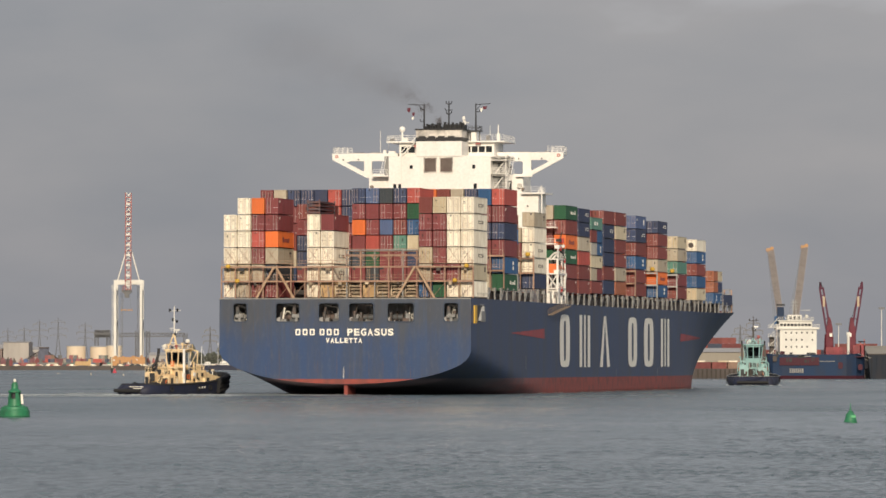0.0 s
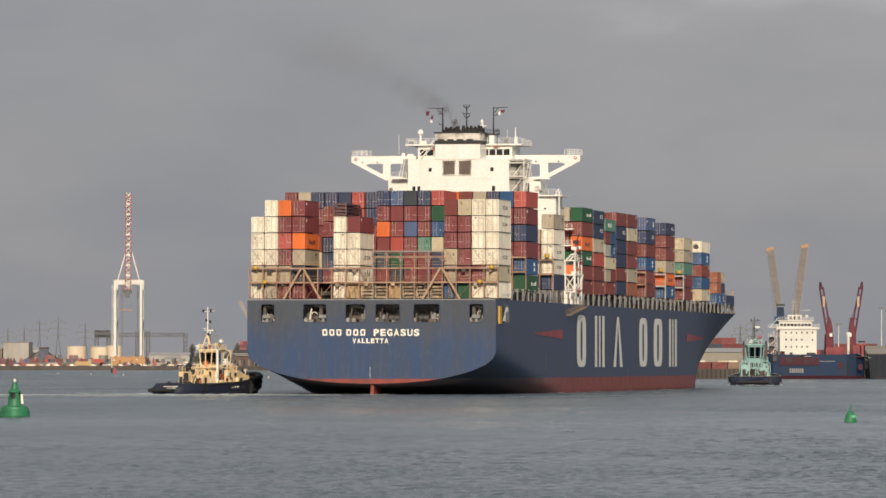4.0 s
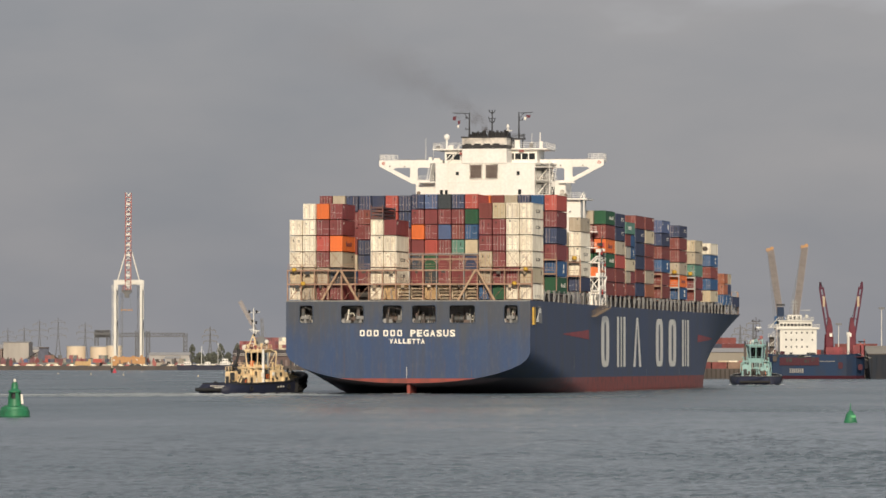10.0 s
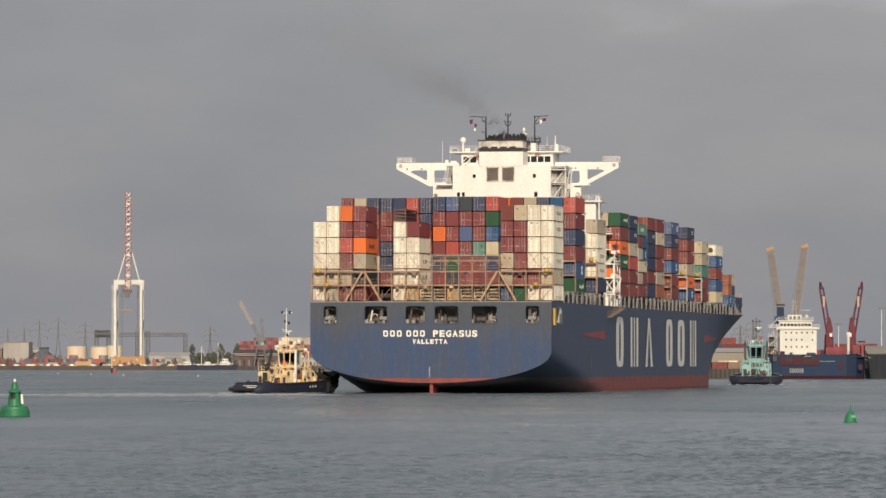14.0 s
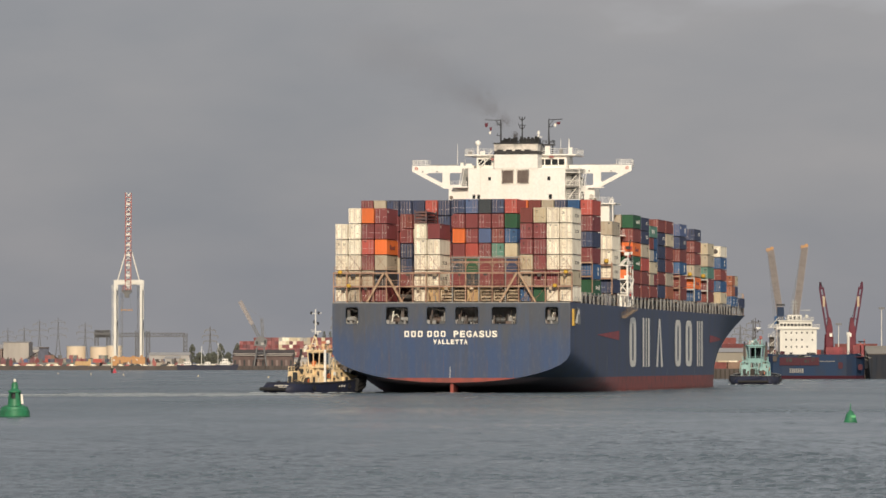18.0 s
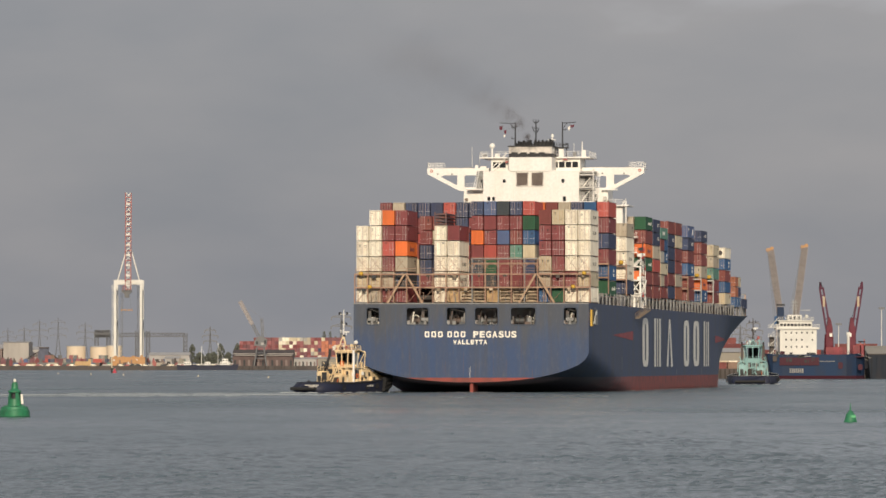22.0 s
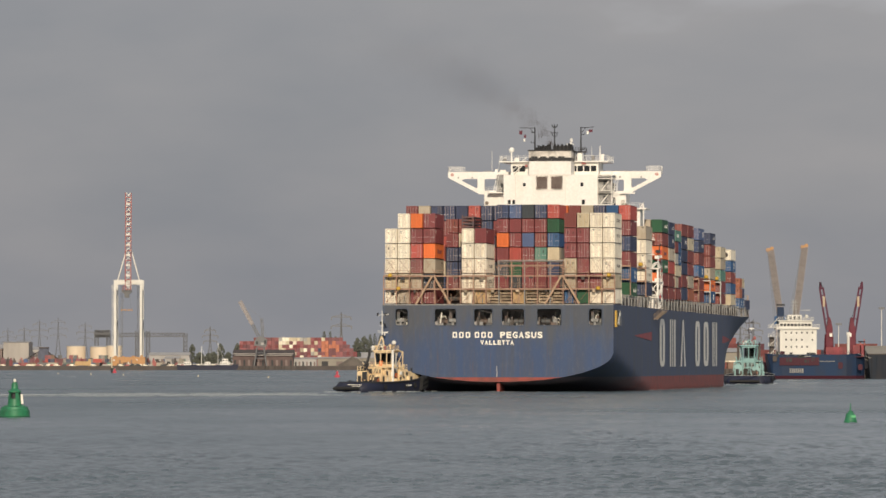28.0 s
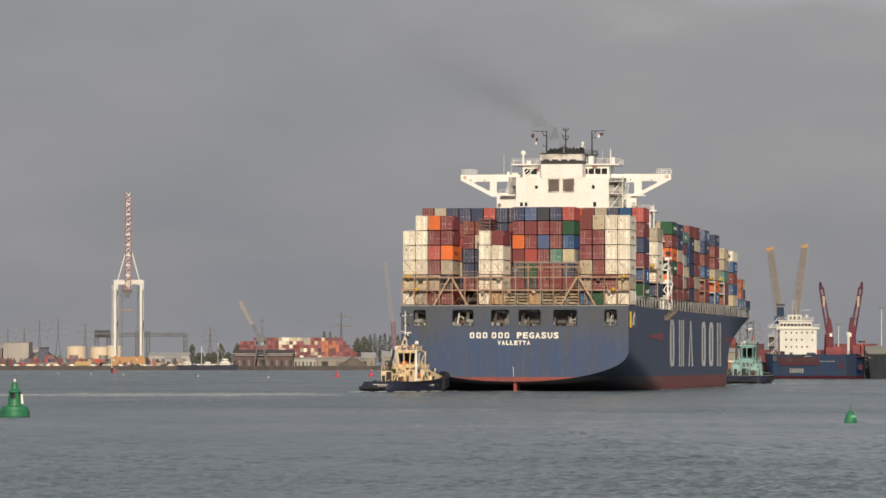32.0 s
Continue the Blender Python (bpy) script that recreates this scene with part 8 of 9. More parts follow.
def far_middle():
    shed = block("transit_shed", -145.55, -103.68, 4030, 4075, 2.6, 14.16, BRICK, "long dark brick transit shed with pale roof edge", "shed", 4.6, 13, ROOF_DARK)
    for z, x0, x1 in ((11.03, 412, 519), (10.05, 414, 516)):
        bm = bmesh.new()
        w = (x1 - x0) / 2 * 4029 / 10300
        box(bm, -w, w, -1.1, -0.3, z - 2.6, z - 2.18)
        part("roof_gutter", bm, SHED_PALE, shed, "pale gutter line")
    block("office", -103.55, -87.86, 4040, 4060, 2.6, 8.69, SHED_LIGHT, "low pale office building", "building", 1.0, 6)
    block("store", -87.29, -56.62, 4050, 4080, 2.6, 9.09, SHED_BEIGE, "low beige store building", "building", 1.0, 3)
    for x0, x1, yt in ((640, 664, 624), (676, 716, 622)):
        block("shed", (x0 - 784) * 4060 / 10300, (x1 - 784) * 4060 / 10300, 4060, 4090, 2.6, 5.94 - (yt - 640) * 4060 / 10300, SHED_BEIGE, "shed with pitched roof", "shed", 4.0, 2)
    # gravel heap
    bm = bmesh.new()
    rnd = random.Random(4)
    rings = []
    for k in range(7):
        f = k / 6
        rings.append([bm.verts.new((math.cos(a * 0.393) * 10.5 * (1 - f) * rnd.uniform(0.9, 1.1), math.sin(a * 0.393) * 7 * (1 - f), 7.2 * f ** 0.85)) for a in range(16)])
    for a, b in zip(rings, rings[1:]):
        for j in range(16):
            bm.faces.new((a[j], a[(j + 1) % 16], b[(j + 1) % 16], b[j]))
    solid("spoil_mound", bm, SAND, "dark heap of spoil by the quay", "heap", at=pose(-62.45, 4028, 2.5))
    # stacked containers
    rnd = random.Random(8)
    end = bmesh.new()
    box(end, -1.16, 1.16, 0, 6.06, 0, 2.5)
    for e in (-1.2, 1.1):
        box(end, e, e + 0.1, -0.06, 6.08, 0, 2.54)
    for e in (-0.6, 0.5):
        box(end, e, e + 0.06, -0.08, 0, 0.1, 2.4)
    boxes = {}
    for k in range(33):
        for j in range(8 if k > 3 else 7):
            if j >= 8 - max(0, k - 28):
                continue
            code = rnd.choice("hhddhM")
            if (11 <= k <= 20 and rnd.random() < 0.42 or 21 <= k <= 25 and rnd.random() < 0.1) and 1 <= j < 8 or (17 <= k <= 19 and j == 7 and k != 18):
                code = rnd.choice("WCWBWYN")
            if 23 <= k <= 27 and j < 7 and rnd.random() < 0.6:
                code = "o"
            mat = {"h": HAZE_RED, "d": HAZE_DARK, "o": HAZE_ORANGE}.get(code) or BOX[code]
            if code not in boxes:
                boxes[code] = mesh_of(end.copy(), "yard_container", mat)
            ob = new("yard_container", boxes[code])
            ob.matrix_world = pose(-142.8 + k * 2.52, 4120, 2.6 + j * 2.54)
            tagged(ob, "shipping container in a tall yard stack", "container", "yard stack containers")
    end.free()
    # jib crane: portal legs, cluttered dark body, raised pale boom
    c = thing("jib_crane", "grey portal jib crane with pale buff boom", "crane", pose(-125.91, 4015, 2.6))
    for sx in (-1, 1):
        for sy in (-3, 3):
            bm = bmesh.new()
            rod(bm, (sx * 4.2, sy, 0), (sx * 2.4, sy * 0.6, 13), 0.55, n=6)
            part("leg", bm, PYLON, c)
    for z in (5.5, 9.5, 12.6):
        bm = bmesh.new()
        rod(bm, (-3.6 + z * 0.1, -2.4, z), (3.6 - z * 0.1, -2.4, z), 0.3, n=5)
        part("tie_beam", bm, PYLON, c)
    bm = bmesh.new()
    slab(bm, [(-4.2, 14.2), (4.0, 13.2), (4.6, 18.6), (1.0, 20.6), (-2.6, 19.6), (-4.0, 17.6)], -2, 2)
    part("machine_house", bm, PYLON, c)
    for x0, x1, z0, z1, mat in ((-3.0, -1.6, 15.2, 17.2, DARK), (0.4, 2.4, 14.6, 16.4, SHED_LIGHT), (2.6, 3.9, 15.4, 17.8, DARK)):
        bm = bmesh.new()
        box(bm, x0, x1, -2.15, -2.0, z0, z1)
        part("panel", bm, mat, c)
    bm = bmesh.new()
    lattice(bm, (1.6, 0, 19), (0.9, 0, 33), 1.5, 6, 0.22, twin=False)
    rod(bm, (0.9, 0, 33), (-12, 0, 43), 0.09, n=4)
    rod(bm, (1.6, 0, 30), (4.6, 0, 19), 0.12, n=4)
    part("back_mast", bm, [PYLON], c)
    bm = bmesh.new()
    lattice(bm, (-1.0, 0, 20), (-5.6, 0, 29), 2.0, 5, 0.26, twin=False)
    part("boom_foot", bm, [PYLON], c)
    bm = bmesh.new()
    lattice(bm, (-5.6, 0, 29), (-14.3, 0, 45), 2.2, 9, 0.36, twin=False)
    slab(bm, [(-6.6, 29.4), (-4.9, 28.8), (-13.5, 44.8), (-14.9, 44.8)], -1.5, -1.3)
    part("boom", bm, [BOOM], c, "pale buff boom")
    for k in range(12):
        bm = bmesh.new()
        rod(bm, (0, 0, -1.0), (0, 0, 2.6), 0.35, n=6)
        solid("mooring_pile", bm, TRUNK, "dark timber mooring pile before the quay", "pile", "mooring piles", at=pose((418 + k * 9.5 + (k % 3) * 2 - 784) * 3994 / 10300, 3994, 0))
    # tall crane further right
    c = thing("tower_jib_crane", "tall jib crane with raised reddish boom", "crane", pose(-33.52, 4015, 2.6))
    bm = bmesh.new()
    lattice(bm, (0, 0, 0), (0, 0, 12), 3.6, 4, 0.35, twin=False)
    part("tower", bm, [CRANE_WHITE], c)
    bm = bmesh.new()
    lattice(bm, (0, 0, 12), (-1, 0, 31), 2.8, 6, 0.4, twin=False)
    part("mast", bm, [HAZE_DARK], c)
    bm = bmesh.new()
    lattice(bm, (-1.5, 0, 30), (-6.4, 0, 72), 1.9, 18, 0.2, twin=False)
    part("boom", bm, [BOOM], c)
    # more sheds hidden later by the ship
    for x0, x1, yt in ((720, 800, 618), (830, 930, 614), (960, 1060, 620), (1080, 1180, 612)):
        block("transit_shed", (x0 - 784) * 4060 / 10300, (x1 - 784) * 4060 / 10300, 4060, 4100, 2.6, 5.94 - (yt - 640) * 4060 / 10300, SHED_BROWN, "long brown dock shed", "shed", 3.0, 6)


far_middle()


# ---- near quay on the right: moored cargo ship, cranes, sheds ----
CARGO_BLUE = surface("faded_blue_hull", (0.013, 0.035, 0.084), 0.6, wear=(0.03, 0.032, 0.045), amount=0.6, scale=0.3, streak=4, gloss=0.2)
CARGO_RED = surface("worn_red_hull", (0.066, 0.017, 0.028), 0.6, wear=(0.06, 0.024, 0.034), amount=0.6, scale=0.3, streak=4, gloss=0.2)
PEDESTAL_RED = surface("deep_maroon_paint", (0.145, 0.026, 0.042), 0.55, amount=0.5, scale=0.5, gloss=0.25)
HATCH_RED = surface("worn_dark_red_paint", (0.27, 0.04, 0.05), 0.6, wear=(0.09, 0.03, 0.03), amount=0.7, scale=0.4)
LIGHTER = surface("dark_weathered_steel", (0.014, 0.021, 0.034), 0.65, wear=(0.035, 0.03, 0.032), amount=0.7, scale=0.3, streak=4, gloss=0.25)


YARD = [surface("weathered_container", c, 0.7, amount=0.5, scale=0.5, shift=0.15, gloss=0.3) for c in ((0.15, 0.045, 0.045), (0.26, 0.065, 0.05), (0.10, 0.038, 0.05), (0.19, 0.06, 0.055), (0.05, 0.06, 0.09))]


def right_quay():
    bm = bmesh.new()
    box(bm, 65.24, 900, 2000, 3300, -2, 3.2)
    solid("near_quay", bm, GROUND, "flat dock ground of the nearer quay", "ground", kind="structure")
    bm = bmesh.new()
    box(bm, 64.98, 900, 1997.6, 1999.9, -2, 3.5)
    solid("near_quay_wall", bm, QUAY, "dark timber-faced quay wall", "quay", kind="structure")
    rnd = random.Random(3)
    for k in range(16):
        px = 1235 + k * 8
        bm = bmesh.new()
        box(bm, -0.25, 0.25, -0.35, 0.1, -1, 3.3)
        solid("fender_pile", bm, TRUNK, "dark timber fender pile on the quay", "pile", "fender piles", at=pose((px - 784) * 1997 / 10300, 1997.3, 0))
    block("dock_shed", 83.38, 109.72, 2040, 2090, 3.2, 10.69, SHED_BEIGE, "long pale beige dock shed", "shed", 1.5, 0)
    block("dock_shed", 149.00, 184.47, 2030, 2090, 3.2, 11.46, ROOF_DARK, "grey dock shed beside the moored ship", "shed", 3.6, 5, SHED_BEIGE)
    for px, pw, mat, lab in ((1284, 13, BOX["C"], "cream"), (1300, 10, BOX["W"], "white"), (1243, 9, BOX["W"], "white"), (1320, 12, HAZE_RED, "faded red")):
        v = thing("truck", lab + " truck parked on the quay", "truck", pose((px - 784) * 2012 / 10300, 2012, 3.2))
        w = pw * 2012 / 10300
        bm = bmesh.new()
        box(bm, -w, w * 0.5, 0, 2.4, 0.9, 3.0)
        part("body", bm, mat, v)
        bm = bmesh.new()
        slab(bm, [(w * 0.55, 0.7), (w, 0.7), (w, 1.7), (w * 0.9, 2.6), (w * 0.55, 2.6)], 0.1, 2.3)
        part("cab", bm, mat, v)
        for e in (-0.7, -0.3, 0.75):
            bm = bmesh.new()
            rod(bm, (e * w, -0.05, 0.5), (e * w, 2.4, 0.5), 0.5, n=10)
            part("wheel", bm, RUBBER, v)
    for k in range(9):
        tone = (YARD[0], YARD[1], YARD[3], HAZE_TONES[0], HAZE_TONES[6], YARD[1], HAZE_TONES[2], YARD[0], YARD[2])[k]
        bm = bmesh.new()
        box(bm, -3.0, 3.0, 0, 2.44, 0, 2.55)
        for e in (-3.02, 0, 2.9):
            box(bm, e, e + 0.12, -0.05, 2.49, 0, 2.58)
        solid("dock_container", bm, tone, "shipping container on the nearer quay", "container", "near quay containers", at=pose((1245 + k * 14 - 784) * 2008 / 10300, 2008 + (k % 2) * 3, 3.2))
    # container yard further back
    rnd = random.Random(21)
    for k in range(14):
        for j in range(rnd.choice((3, 4, 4)) + (2 if k in (1, 2, 3) else 0)):
            bm = bmesh.new()
            box(bm, -3.0, 3.0, 0, 2.44, 0, 2.55)
            for e in (-3.02, 0, 2.9):
                box(bm, e, e + 0.12, -0.05, 2.49, 0, 2.58)
            solid("yard_container", bm, rnd.choice(YARD), "shipping container in a stack behind the shed", "container", "near yard containers", at=pose((1215 + k * 25 - 784) * 2500 / 10300, 2500, 3.2 + j * 2.6))
    for px, pt in ((1333, 556), (1310, 566)):
        pylon((px - 784) * 3200 / 10300, 3200, 3.2, (640 - pt) * 3200 / 10300, r=0.2)
    for px, pt in ((1560, 545), (1484, 573)):
        lamp = thing("lamp_mast", "tall grey dock lighting mast", "lamp mast", pose((px - 784) * 2110 / 10300, 2110, 3.2), "lamp masts")
        h = (640 - pt) * 2110 / 10300 + 2.7
        bm = bmesh.new()
        rod(bm, (0, 0, 0), (0, 0, h), 0.22, 0.12, n=8)
        part("mast", bm, CRANE_WHITE, lamp)
        bm = bmesh.new()
        box(bm, -1.0, 1.0, -0.3, 0.3, h - 0.2, h + 0.2)
        for e in (-0.8, 0, 0.8):
            box(bm, e - 0.3, e + 0.3, -0.6, -0.2, h - 0.5, h)
        part("lamp_head", bm, PYLON, lamp)

    # dark lighter moored ahead of the cargo ship
    b = thing("moored_lighter", "dark slab-sided lighter moored ahead of the cargo ship", "barge", pose(144.85, 1984, 0))
    w = 28.89
    bm = bmesh.new()
    slab(bm, [(0.0, 8.3), (1.0, -1), (w - 1, -1), (w, 8.3)], 0, 9)
    part("hull", bm, LIGHTER, b)
    bm = bmesh.new()
    box(bm, -0.1, w + 0.1, -0.15, 9.1, 8.3, 8.6)
    part("rim", bm, QUAY, b)
    for k in range(16):
        bm = bmesh.new()
        rod(bm, (1.2 + k * 1.8, -0.06, -0.5), (1.2 + k * 1.8, -0.06, 8.2), 0.08, n=6)
        part("rubbing_post", bm, LIGHTER if k % 3 else RUBBER, b)


right_quay()


def cargo_ship():
    s = thing("cargo_ship", "moored blue cargo ship with white superstructure and red cranes", "ship", pose(110.01, 1974, 0))
    u = lambda px: (px - 1358) * 1974 / 10300
    z = lambda py: 5.94 - (py - 640) * 1974 / 10300
    # hull: stern at the left end, bow pointing right and away
    bm = bmesh.new()
    rows = []
    for f, w, top in ((0.0, 0.75, 8.6), (0.06, 0.95, 8.5), (0.15, 1, 8.3), (0.8, 1, 8.3), (0.9, 0.85, 8.6), (0.97, 0.45, 8.9), (1.0, 0.06, 9.2)):
        x = f * u(1534)
        rows.append([bm.verts.new((x - (1.0 if f == 0 and zz < 3 else 0) * -1.5, 11 + side * 9 * w * (1 if zz > 0 else 0.9), zz)) for side, zz in ((-1, top), (-1, 1.1), (-1, -1), (1, -1), (1, top))])
    for a, b in zip(rows, rows[1:]):
        for j in range(4):
            f = bm.faces.new((a[j], a[j + 1], b[j + 1], b[j]))
            f.material_index = 1 if j in (1, 2) else 0
    bm.faces.new(rows[0])
    bm.faces.new(rows[-1][::-1])
    part("hull", bm, [CARGO_BLUE, CARGO_RED], s, "weathered blue hull with red bottom")
    bm = bmesh.new()
    box(bm, 0.8, u(1530), 3.0, 19.0, 7.4, 7.6)
    part("deck", bm, CARGO_RED, s)
    bm = bmesh.new()
    box(bm, u(1380), u(1450), 1.75, 1.98, z(647), z(633))
    part("stern_bulwark", bm, CARGO_RED, s, "dark red bulwark panel")
    for k in range(6):
        bm = bmesh.new()
        box(bm, u(1384 + k * 11), u(1386 + k * 11), 1.5, 1.75, z(646), z(634))
        part("bulwark_stay", bm, CARGO_RED, s)
    for px, w, py0, py1, mat in ((1381, 8, 627, 622, CARGO_RED), (1398, 5, 627, 624, BLACK), (1412, 12, 634, 629, BLACK), (1414, 22, 631.5, 629.8, PED), (1437, 5, 640, 632, BLACK), (1392, 10, 641, 634, BLACK), (1424, 8, 642, 637, BLACK), (1368, 7, 640, 630, LOUVRE), (1374, 4, 632, 622, BLACK), (1428, 16, 627, 624.5, BLACK)):
        bm = bmesh.new()
        box(bm, u(px), u(px + w), 1.55, 1.9, z(py0), z(py1))
        part("bulwark_gear", bm, mat, s)
    for px, w, py0, py1 in ((1484, 8, 653, 641), (1519, 8, 655, 645)):
        bm = bmesh.new()
        slab(bm, rounded(u(px), u(px + w), z(py0), z(py1), 0.5), 1.7, 2.05)
        part("hull_stain_plate", bm, CARGO_RED, s)
    for k in range(7):
        bm = bmesh.new()
        box(bm, u(1398 + 3.6 * k), u(1400.6 + 3.6 * k), 1.85, 1.97, z(660), z(652.5))
        part("name_bar", bm, PED, s)
    bm = bmesh.new()
    box(bm, u(1450), u(1478), 1.85, 1.97, z(640.2), z(639.2))
    part("name_bar", bm, PED, s)
    # house
    bm = bmesh.new()
    box(bm, u(1381), u(1446), 3, 15, 7.6, z(581))
    part("accommodation", bm, CRANE_WHITE, s)
    bm = bmesh.new()
    box(bm, u(1374), u(1451), 2.4, 15.5, z(583), z(579.5))
    part("bridge_deck", bm, CRANE_WHITE, s)
    bm = bmesh.new()
    box(bm, u(1380), u(1438), 3.2, 14, z(580), z(568))
    part("wheelhouse", bm, CRANE_WHITE, s)
    for k in range(9):
        bm = bmesh.new()
        box(bm, u(1381.5 + k * 6.2), u(1386.3 + k * 6.2), 3.05, 3.22, z(577.5), z(573))
        part("bridge_window", bm, GLASS, s)
    bm = bmesh.new()
    box(bm, u(1377), u(1441), 2.6, 14.6, z(568.3), z(566.8))
    part("wheelhouse_roof", bm, CRANE_WHITE, s)
    bm = bmesh.new()
    box(bm, u(1395), u(1420), 4, 12, z(567), z(557.5))
    part("monkey_island", bm, CRANE_WHITE, s)
    for k in range(3):
        bm = bmesh.new()
        box(bm, u(1398 + k * 7.4), u(1402.5 + k * 7.4), 3.9, 4.02, z(565.5), z(560))
        part("window", bm, GLASS, s)
    for row, py in enumerate((589, 601.5, 614)):
        for k in range(6):
            if (row, k) in ((1, 4), (2, 5)):
                continue
            bm = bmesh.new()
            slab(bm, rounded(u(1390.5 + k * 9.4), u(1393 + k * 9.4), z(py + 1.6), z(py - 1.6), 0.1, 2), 2.9, 3.02)
            part("porthole", bm, GLASS, s)
    # outside stairs and platforms at the left end of the house
    for k in range(4):
        bm = bmesh.new()
        zz = 8.2 + k * 3.1
        box(bm, u(1361), u(1381), 4, 10, zz - 0.12, zz)
        part("side_platform", bm, CRANE_WHITE, s)
        bm = bmesh.new()
        rail(bm, [(u(1361), 4.1, zz), (u(1381), 4.1, zz)], 1.0, step=0.9, r=0.04)
        part("platform_rail", bm, CRANE_WHITE, s)
        bm = bmesh.new()
        rod(bm, (u(1364), 4.3, zz), (u(1377), 4.3, zz + 3.0), 0.09, n=4)
        part("side_stair", bm, CRANE_WHITE, s)
    bm = bmesh.new()
    box(bm, u(1364), u(1372), 6, 10, 8, z(596))
    part("lifeboat_bay", bm, LOUVRE, s)
    bm = bmesh.new()
    slab(bm, [(u(1378), z(575)), (u(1391), z(575)), (u(1390), z(543)), (u(1379), z(543))], 9, 13)
    part("funnel", bm, CARGO_BLUE, s, "dark blue funnel")
    bm = bmesh.new()
    box(bm, u(1377.5), u(1391.5), 8.9, 13.1, z(541), z(538))
    part("funnel_top", bm, BLACK, s)
    bm = bmesh.new()
    for px in (1406, 1411):
        rod(bm, (u(px), 8, z(558)), (u(px), 8, z(530)), 0.16, n=5)
    for py in (535, 541, 547):
        rod(bm, (u(1402), 8, z(py)), (u(1415), 8, z(py)), 0.1, n=4)
    rod(bm, (u(1428), 8, z(566)), (u(1428), 8, z(556)), 0.2, n=6)
    rod(bm, (u(1420), 8, z(549)), (u(1437), 8, z(549)), 0.12, n=4)
    part("mast", bm, STEEL, s)
    bm = bmesh.new()
    bmesh.ops.create_uvsphere(bm, u_segments=12, v_segments=8, radius=0.6, matrix=Matrix.Translation((u(1430), 7, z(560))))
    part("satellite_dome", bm, CRANE_WHITE, s)
    bm = bmesh.new()
    rail(bm, [(u(1374), 2.5, z(579.5)), (u(1380), 2.5, z(579.5))], 1.0, step=0.7, r=0.05)
    rail(bm, [(u(1439), 2.5, z(579.5)), (u(1451), 2.5, z(579.5))], 1.0, step=0.7, r=0.05)
    rail(bm, [(u(1377), 2.7, z(566.8)), (u(1441), 2.7, z(566.8))], 1.0, step=0.9, r=0.05)
    part("rail", bm, CRANE_WHITE, s)
    bm = bmesh.new()
    rail(bm, [(u(1450), 2.2, 8.3), (u(1530), 2.2, 8.6)], 1.0, step=1.2, r=0.05)
    part("rail", bm, CARGO_RED, s)
    # deck cranes
    bm = bmesh.new()
    box(bm, u(1463), u(1502), 5, 15, 7.6, z(614.5))
    box(bm, u(1511), u(1533), 6, 14, 7.6, z(611))
    part("hatch_cover", bm, HATCH_RED, s, "dark red hatch covers")
    for base, tip, ped in ((1474, 1456, 1470), (1508, 1526.5, 1510)):
        d = 1 if tip > base else -1
        bm = bmesh.new()
        rod(bm, (u(ped), 9, z(625)), (u(ped), 9, z(592)), 1.7, 1.5, n=12)
        slab(bm, [(u(ped - 6), z(612)), (u(ped + 6.5), z(612)), (u(ped + 6), z(580)), (u(ped + 3), z(566)), (u(ped + 1), z(561)), (u(ped - 2), z(563)), (u(ped - 4.5), z(582))], 7.4, 10.6)
        part("crane_pedestal", bm, PEDESTAL_RED, s, "dark red crane pedestal")
        bm = bmesh.new()
        box(bm, u(ped + d * -3 - 2.5), u(ped + d * -3 + 2.5), 7.2, 7.42, z(596), z(590))
        part("crane_cab_window", bm, LETTER, s)
        bm = bmesh.new()
        for o in (-3.2, 3.2):
            rod(bm, (u(base + o * 1.2 + d * 2), 8, z(606)), (u(tip + o * 0.9), 8, z(508)), 0.42, n=4)
        for k in range(1, 7):
            f = k / 7
            cx, cz = base + d * 2 + (tip - base - d * 2) * f, 606 - 98 * f
            if k not in (4, 5):
                rod(bm, (u(cx - 3.2), 8, z(cz)), (u(cx + 3.2), 8, z(cz + 1)), 0.24, n=4)
        slab(bm, [(u(tip - 4), z(512)), (u(tip + 4), z(512)), (u(tip + d * 3.5), z(499)), (u(tip + d * 1.0), z(498))], 7.6, 8.4)
        part("crane_jib", bm, CRANE_MAROON, s, "raised maroon crane jib")
        bm = bmesh.new()
        f = 0.74
        cx, cz = base + (tip - base) * f, 606 - 98 * f
        box(bm, u(cx - 2.0), u(cx + 2.0), 7.6, 8.2, z(cz + 9), z(cz - 9))
        part("hook_block", bm, CRANE_YELLOW, s, "yellow hook block")
        bm = bmesh.new()
        rod(bm, (u(ped + d), 9, z(563)), (u(tip), 8, z(500)), 0.06, n=4)
        part("crane_rope", bm, BLACK, s)
    bm = bmesh.new()
    rod(bm, (u(1502.5), 3.5, 7.6), (u(1502.5), 3.5, z(588)), 0.5, n=10)
    box(bm, u(1499.5), u(1505.5), 3.0, 4.0, z(593), z(588))
    part("white_post", bm, CRANE_WHITE, s)
    for k in range(2):
        bm = bmesh.new()
        box(bm, u(1524 + k * 7), u(1526 + k * 7), 6, 7, 7.6, z(604 - k * 4))
        box(bm, u(1521), u(1533), 5.8, 7.2, z(606), z(604))
        part("forecastle_gear", bm, CRANE_RED, s)
    bm = bmesh.new()
    rod(bm, (u(1520), 3, 8.6), (u(1600), 26, 3.6), 0.07, n=4)
    rod(bm, (u(1505), 3, 8.6), (u(1580), 26, 3.6), 0.07, n=4)
    part("mooring_rope", bm, LETTER, s)


cargo_ship()


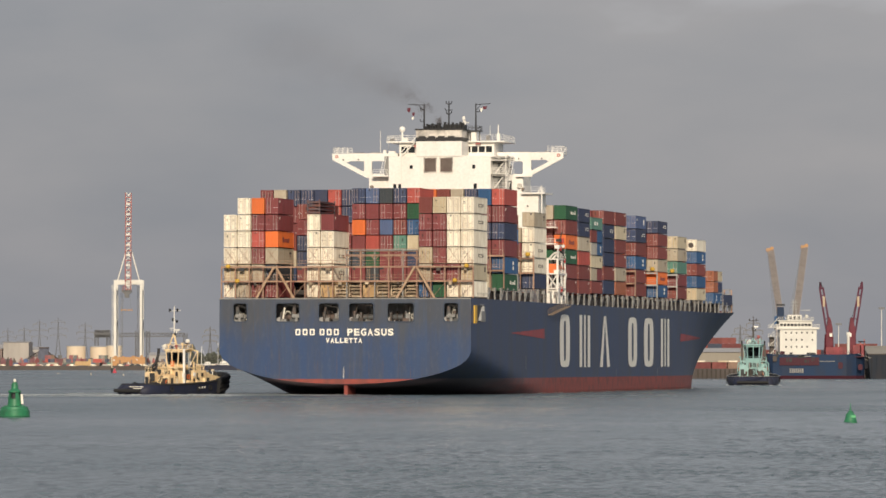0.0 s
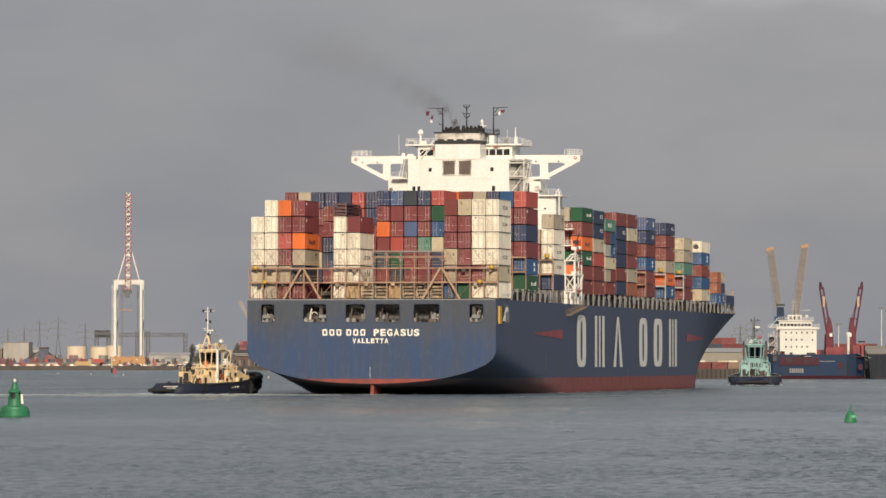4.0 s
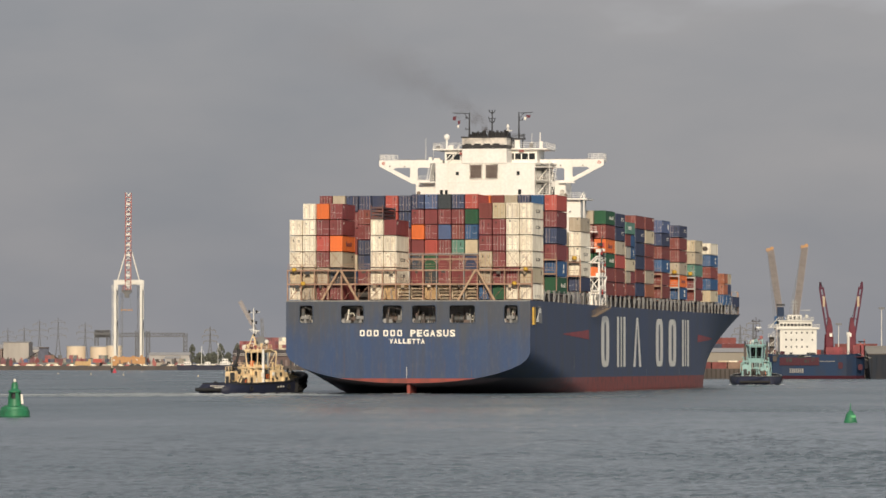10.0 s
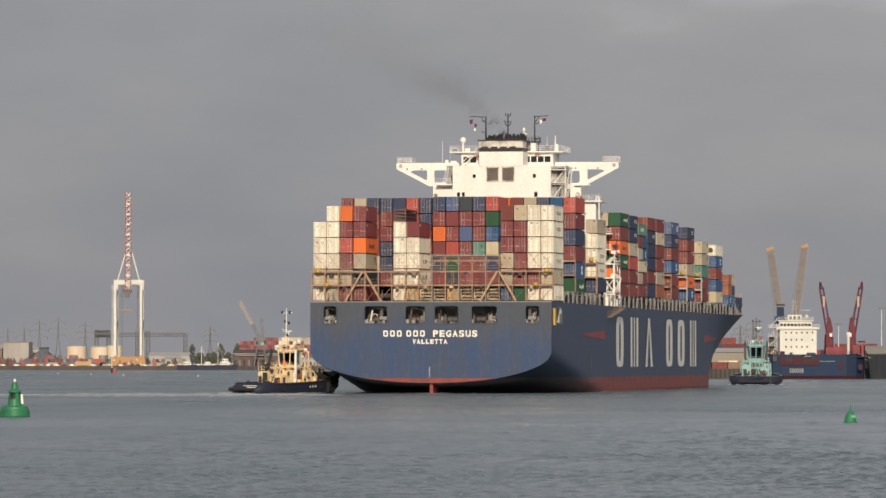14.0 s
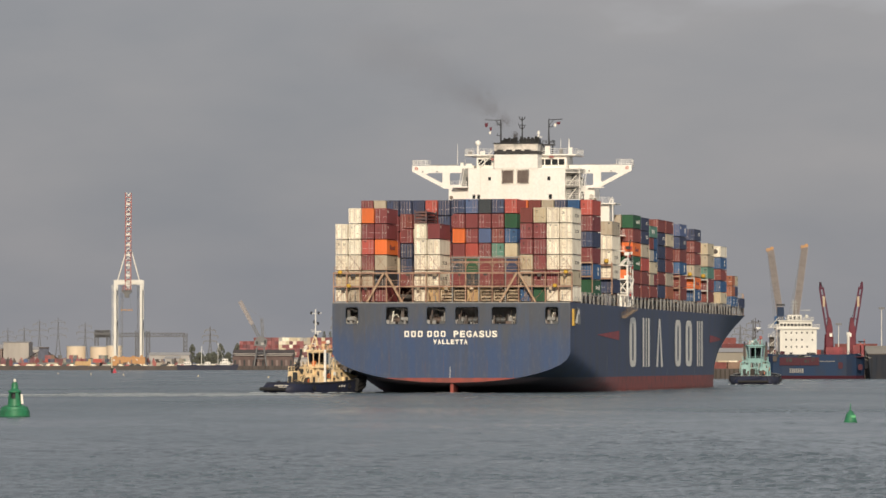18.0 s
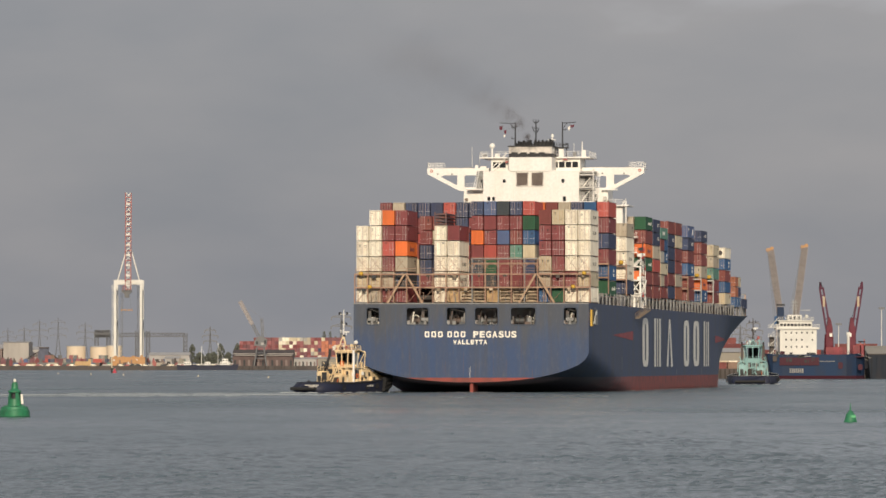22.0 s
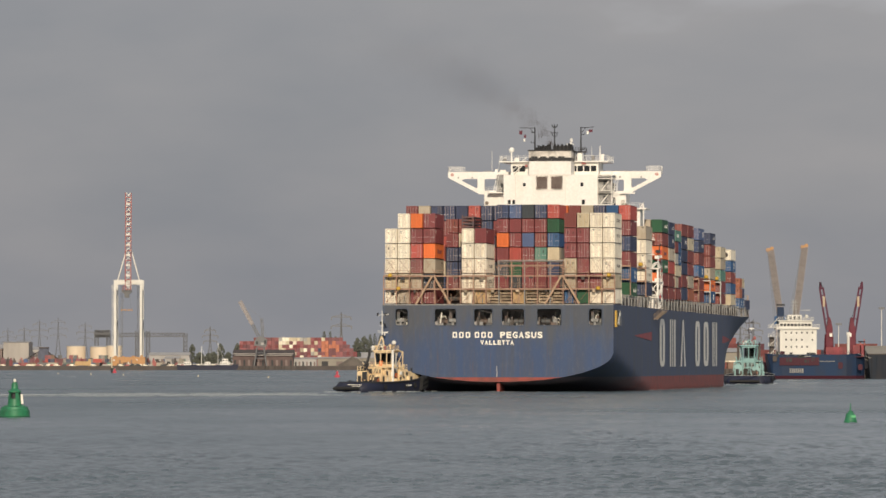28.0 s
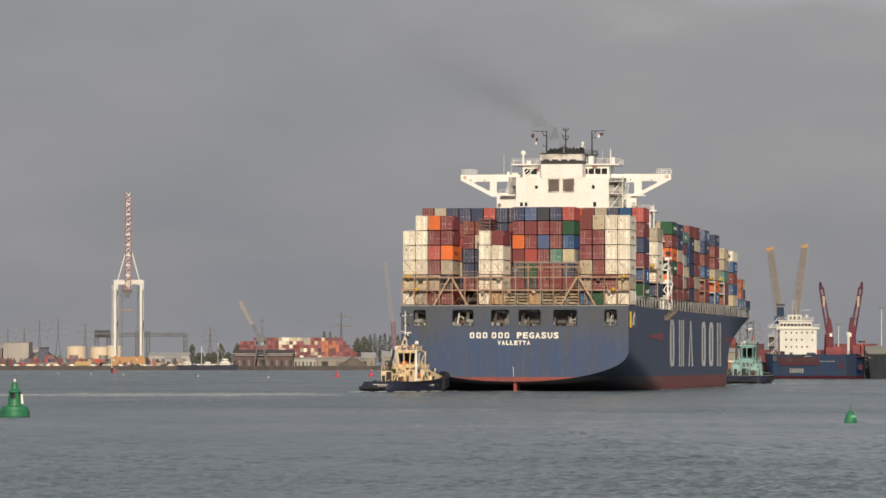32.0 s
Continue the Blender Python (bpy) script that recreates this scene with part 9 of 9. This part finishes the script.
def yard_crane(x0, y0, x1, y1, d, label):
    """A harbour crane with a long pale boom."""
    bx, bz = (x0 - 784) * d / 10300, 5.94 - (y0 - 640) * d / 10300
    tx, tz = (x1 - 784) * d / 10300, 5.94 - (y1 - 640) * d / 10300
    c = thing("harbour_crane", label, "crane", pose(bx, d, 3.2), "harbour cranes")
    bm = bmesh.new()
    lattice(bm, (0, 0, 0), (0, 0, bz - 3.2), 3.0, 6, 0.25, twin=False)
    part("tower", bm, [BOOM], c)
    bm = bmesh.new()
    box(bm, -2.2, 2.2, -2, 2, bz - 6.5, bz - 3.2)
    part("machine_house", bm, BOX["U"], c)
    bm = bmesh.new()
    lattice(bm, (0, 0, bz - 3.2), (tx - bx, 0, tz - 3.2), 2.2, 34, 0.13, twin=False)
    for e in (-0.75, 0.0, 0.75):
        rod(bm, (e, 0.1, bz - 3.2), (tx - bx + e, 0.1, tz - 3.2), 0.56, n=4)
    part("boom", bm, [BOOM], c, "pale yellow lattice boom")
    bm = bmesh.new()
    for e in (-0.9, 0.5):
        rod(bm, (tx - bx + e, -0.6, tz - 3.0 + e * 0.4), (tx - bx + e, 0.6, tz - 3.0 + e * 0.4), 0.75, n=10)
    part("boom_head", bm, SILL, c)
    bm = bmesh.new()
    for o in (-2.0, -2.6):
        rod(bm, (tx - bx + o * 0.4, 0, tz - 3.2), (o, 0, bz - 3.2), 0.07, n=4)
    part("stay_rope", bm, PYLON, c)


yard_crane(1381, 560, 1363.5, 442, 2150, "harbour crane with pale yellow boom raised behind the cargo ship")
yard_crane(1408, 560, 1424.5, 437, 2160, "harbour crane with buff lattice boom raised behind the cargo ship")


# ---- funnel smoke: clouds of soot flecks that drift with the ship ----
SOOT_FLECK = surface("soot_fleck", (0.10, 0.08, 0.075), 0.9, bump=0)
smoke = thing("funnel_smoke", "thin brown exhaust smoke trailing from the ship's funnel", "smoke")
PUFFS = []


def make_smoke():
    rnd = np.random.default_rng(2)
    tet = np.array(((1, 1, 1), (1, -1, -1), (-1, 1, -1), (-1, -1, 1)), float) / 1.7
    for k in range(12):
        f = k / 11
        n = int(3200 + 5600 * f)
        size = np.array((0.6 + 10.0 * f, 1.0 + 5.0 * f, 0.7 + 5.2 * f))
        c = rnd.normal(0, 0.55, (n, 3)) * size
        # wisps: draw the flecks towards a few curls
        c[:, 2] += 0.35 * size[2] * np.sin(c[:, 0] / size[0] * 4 + k)
        r = rnd.uniform(0.012, 0.024, (n, 1, 1))
        spin = rnd.normal(0, 1, (n, 3, 3))
        verts = (c[:, None, :] + r * np.einsum("vj,nij->nvi", tet, np.linalg.qr(spin)[0])).reshape(-1, 3)
        q = np.arange(n)[:, None] * 4
        faces = (q[:, :, None] + np.array(((0, 1, 2), (0, 3, 1), (0, 2, 3), (1, 3, 2)))[None]).reshape(-1, 3)
        me = bpy.data.meshes.new("smoke_puff")
        me.from_pydata(verts.tolist(), [], faces.tolist())
        me.materials.append(SOOT_FLECK)
        p = tagged(part("smoke_puff", me, None, smoke), kind="stuff")
        PUFFS.append((p, Vector((-0.4 - 31.0 * f ** 1.2, 83.0 + 6 * f, 51.9 + 20.0 * f ** 0.85)), f))


make_smoke()


# ---- what moves ----
def motions():
    rows = ((0, -17.25, 1032.57, 11.727), (3, -13.88, 1044.00, 11.221), (6, -10.52, 1055.38, 10.815), (9, -7.34, 1067.07, 10.413),
            (12, -4.22, 1078.68, 10.015), (14, -2.15, 1086.79, 9.762), (16.5, 0.24, 1097.07, 9.468), (20, 3.68, 1110.93, 9.045),
            (23, 6.45, 1122.49, 8.699), (25, 8.28, 1130.34, 8.473), (28, 10.94, 1142.55, 8.140), (30, 12.71, 1151.44, 7.913), (32, 14.44, 1160.44, 7.664))
    walk(ship, [(t, pose(x - 0.2, y, 0, 0, 0, -turn)) for t, x, y, turn in rows])
    walk(smoke, [(t, pose(x, y, 0, 0, 0, -turn)) for t, x, y, turn in rows])
    for k, (p, c, f) in enumerate(PUFFS):
        away = Vector((-1.6, 0.4, 1.1)) * (0.4 + f)
        # the plume lies flat at first and stands up later
        lean = Vector((-4.0, 0, -3.5)) * f
        walk(p, [(t, pose(*(c + lean * max(0.0, 1 - t / 20) + away * (0.9 * math.sin(t * 0.35 + k * 0.9))), 0, 0, 12 * math.sin(t * 0.2 + k))) for t in (0, 4, 8, 12, 16, 20, 24, 28, 32)])
    walk(water, [(0, pose(9, 12, 0)), (32, pose(-9, -12, 0))])
    # seconds, across, away, heading
    tug_rows = ((0, 308.5, 1048, 34.3), (3, 353.5, 1058, 34.4), (6, 395, 1068, 34.6), (9, 435, 1078, 35), (13, 492.5, 1091, 35), (17, 545, 1104, 34.5), (19, 571, 1110, 33.5), (23, 620, 1123, 32), (28, 677, 1139, 29.5), (32, 718, 1151, 27.5))
    walk(tug_buff, [(t, pose((u - 784) * d / 10300, d, 0, 0, 0.6 * math.sin(t * 1.1), -turn)) for t, u, d, turn in tug_rows])
    lead_rows = ((0, 1333, 1458, 3), (6, 1337, 1476, 3), (13, 1338, 1497, 4), (19, 1336, 1514, 5), (23, 1332, 1525, 6), (28, 1325.5, 1540, 7), (32, 1322.5, 1552, 8))
    walk(tug_teal, [(t, pose((u - 784) * d / 10300, d, 0, 0, 0.5 * math.sin(t), -turn)) for t, u, d, turn in lead_rows])


motions()
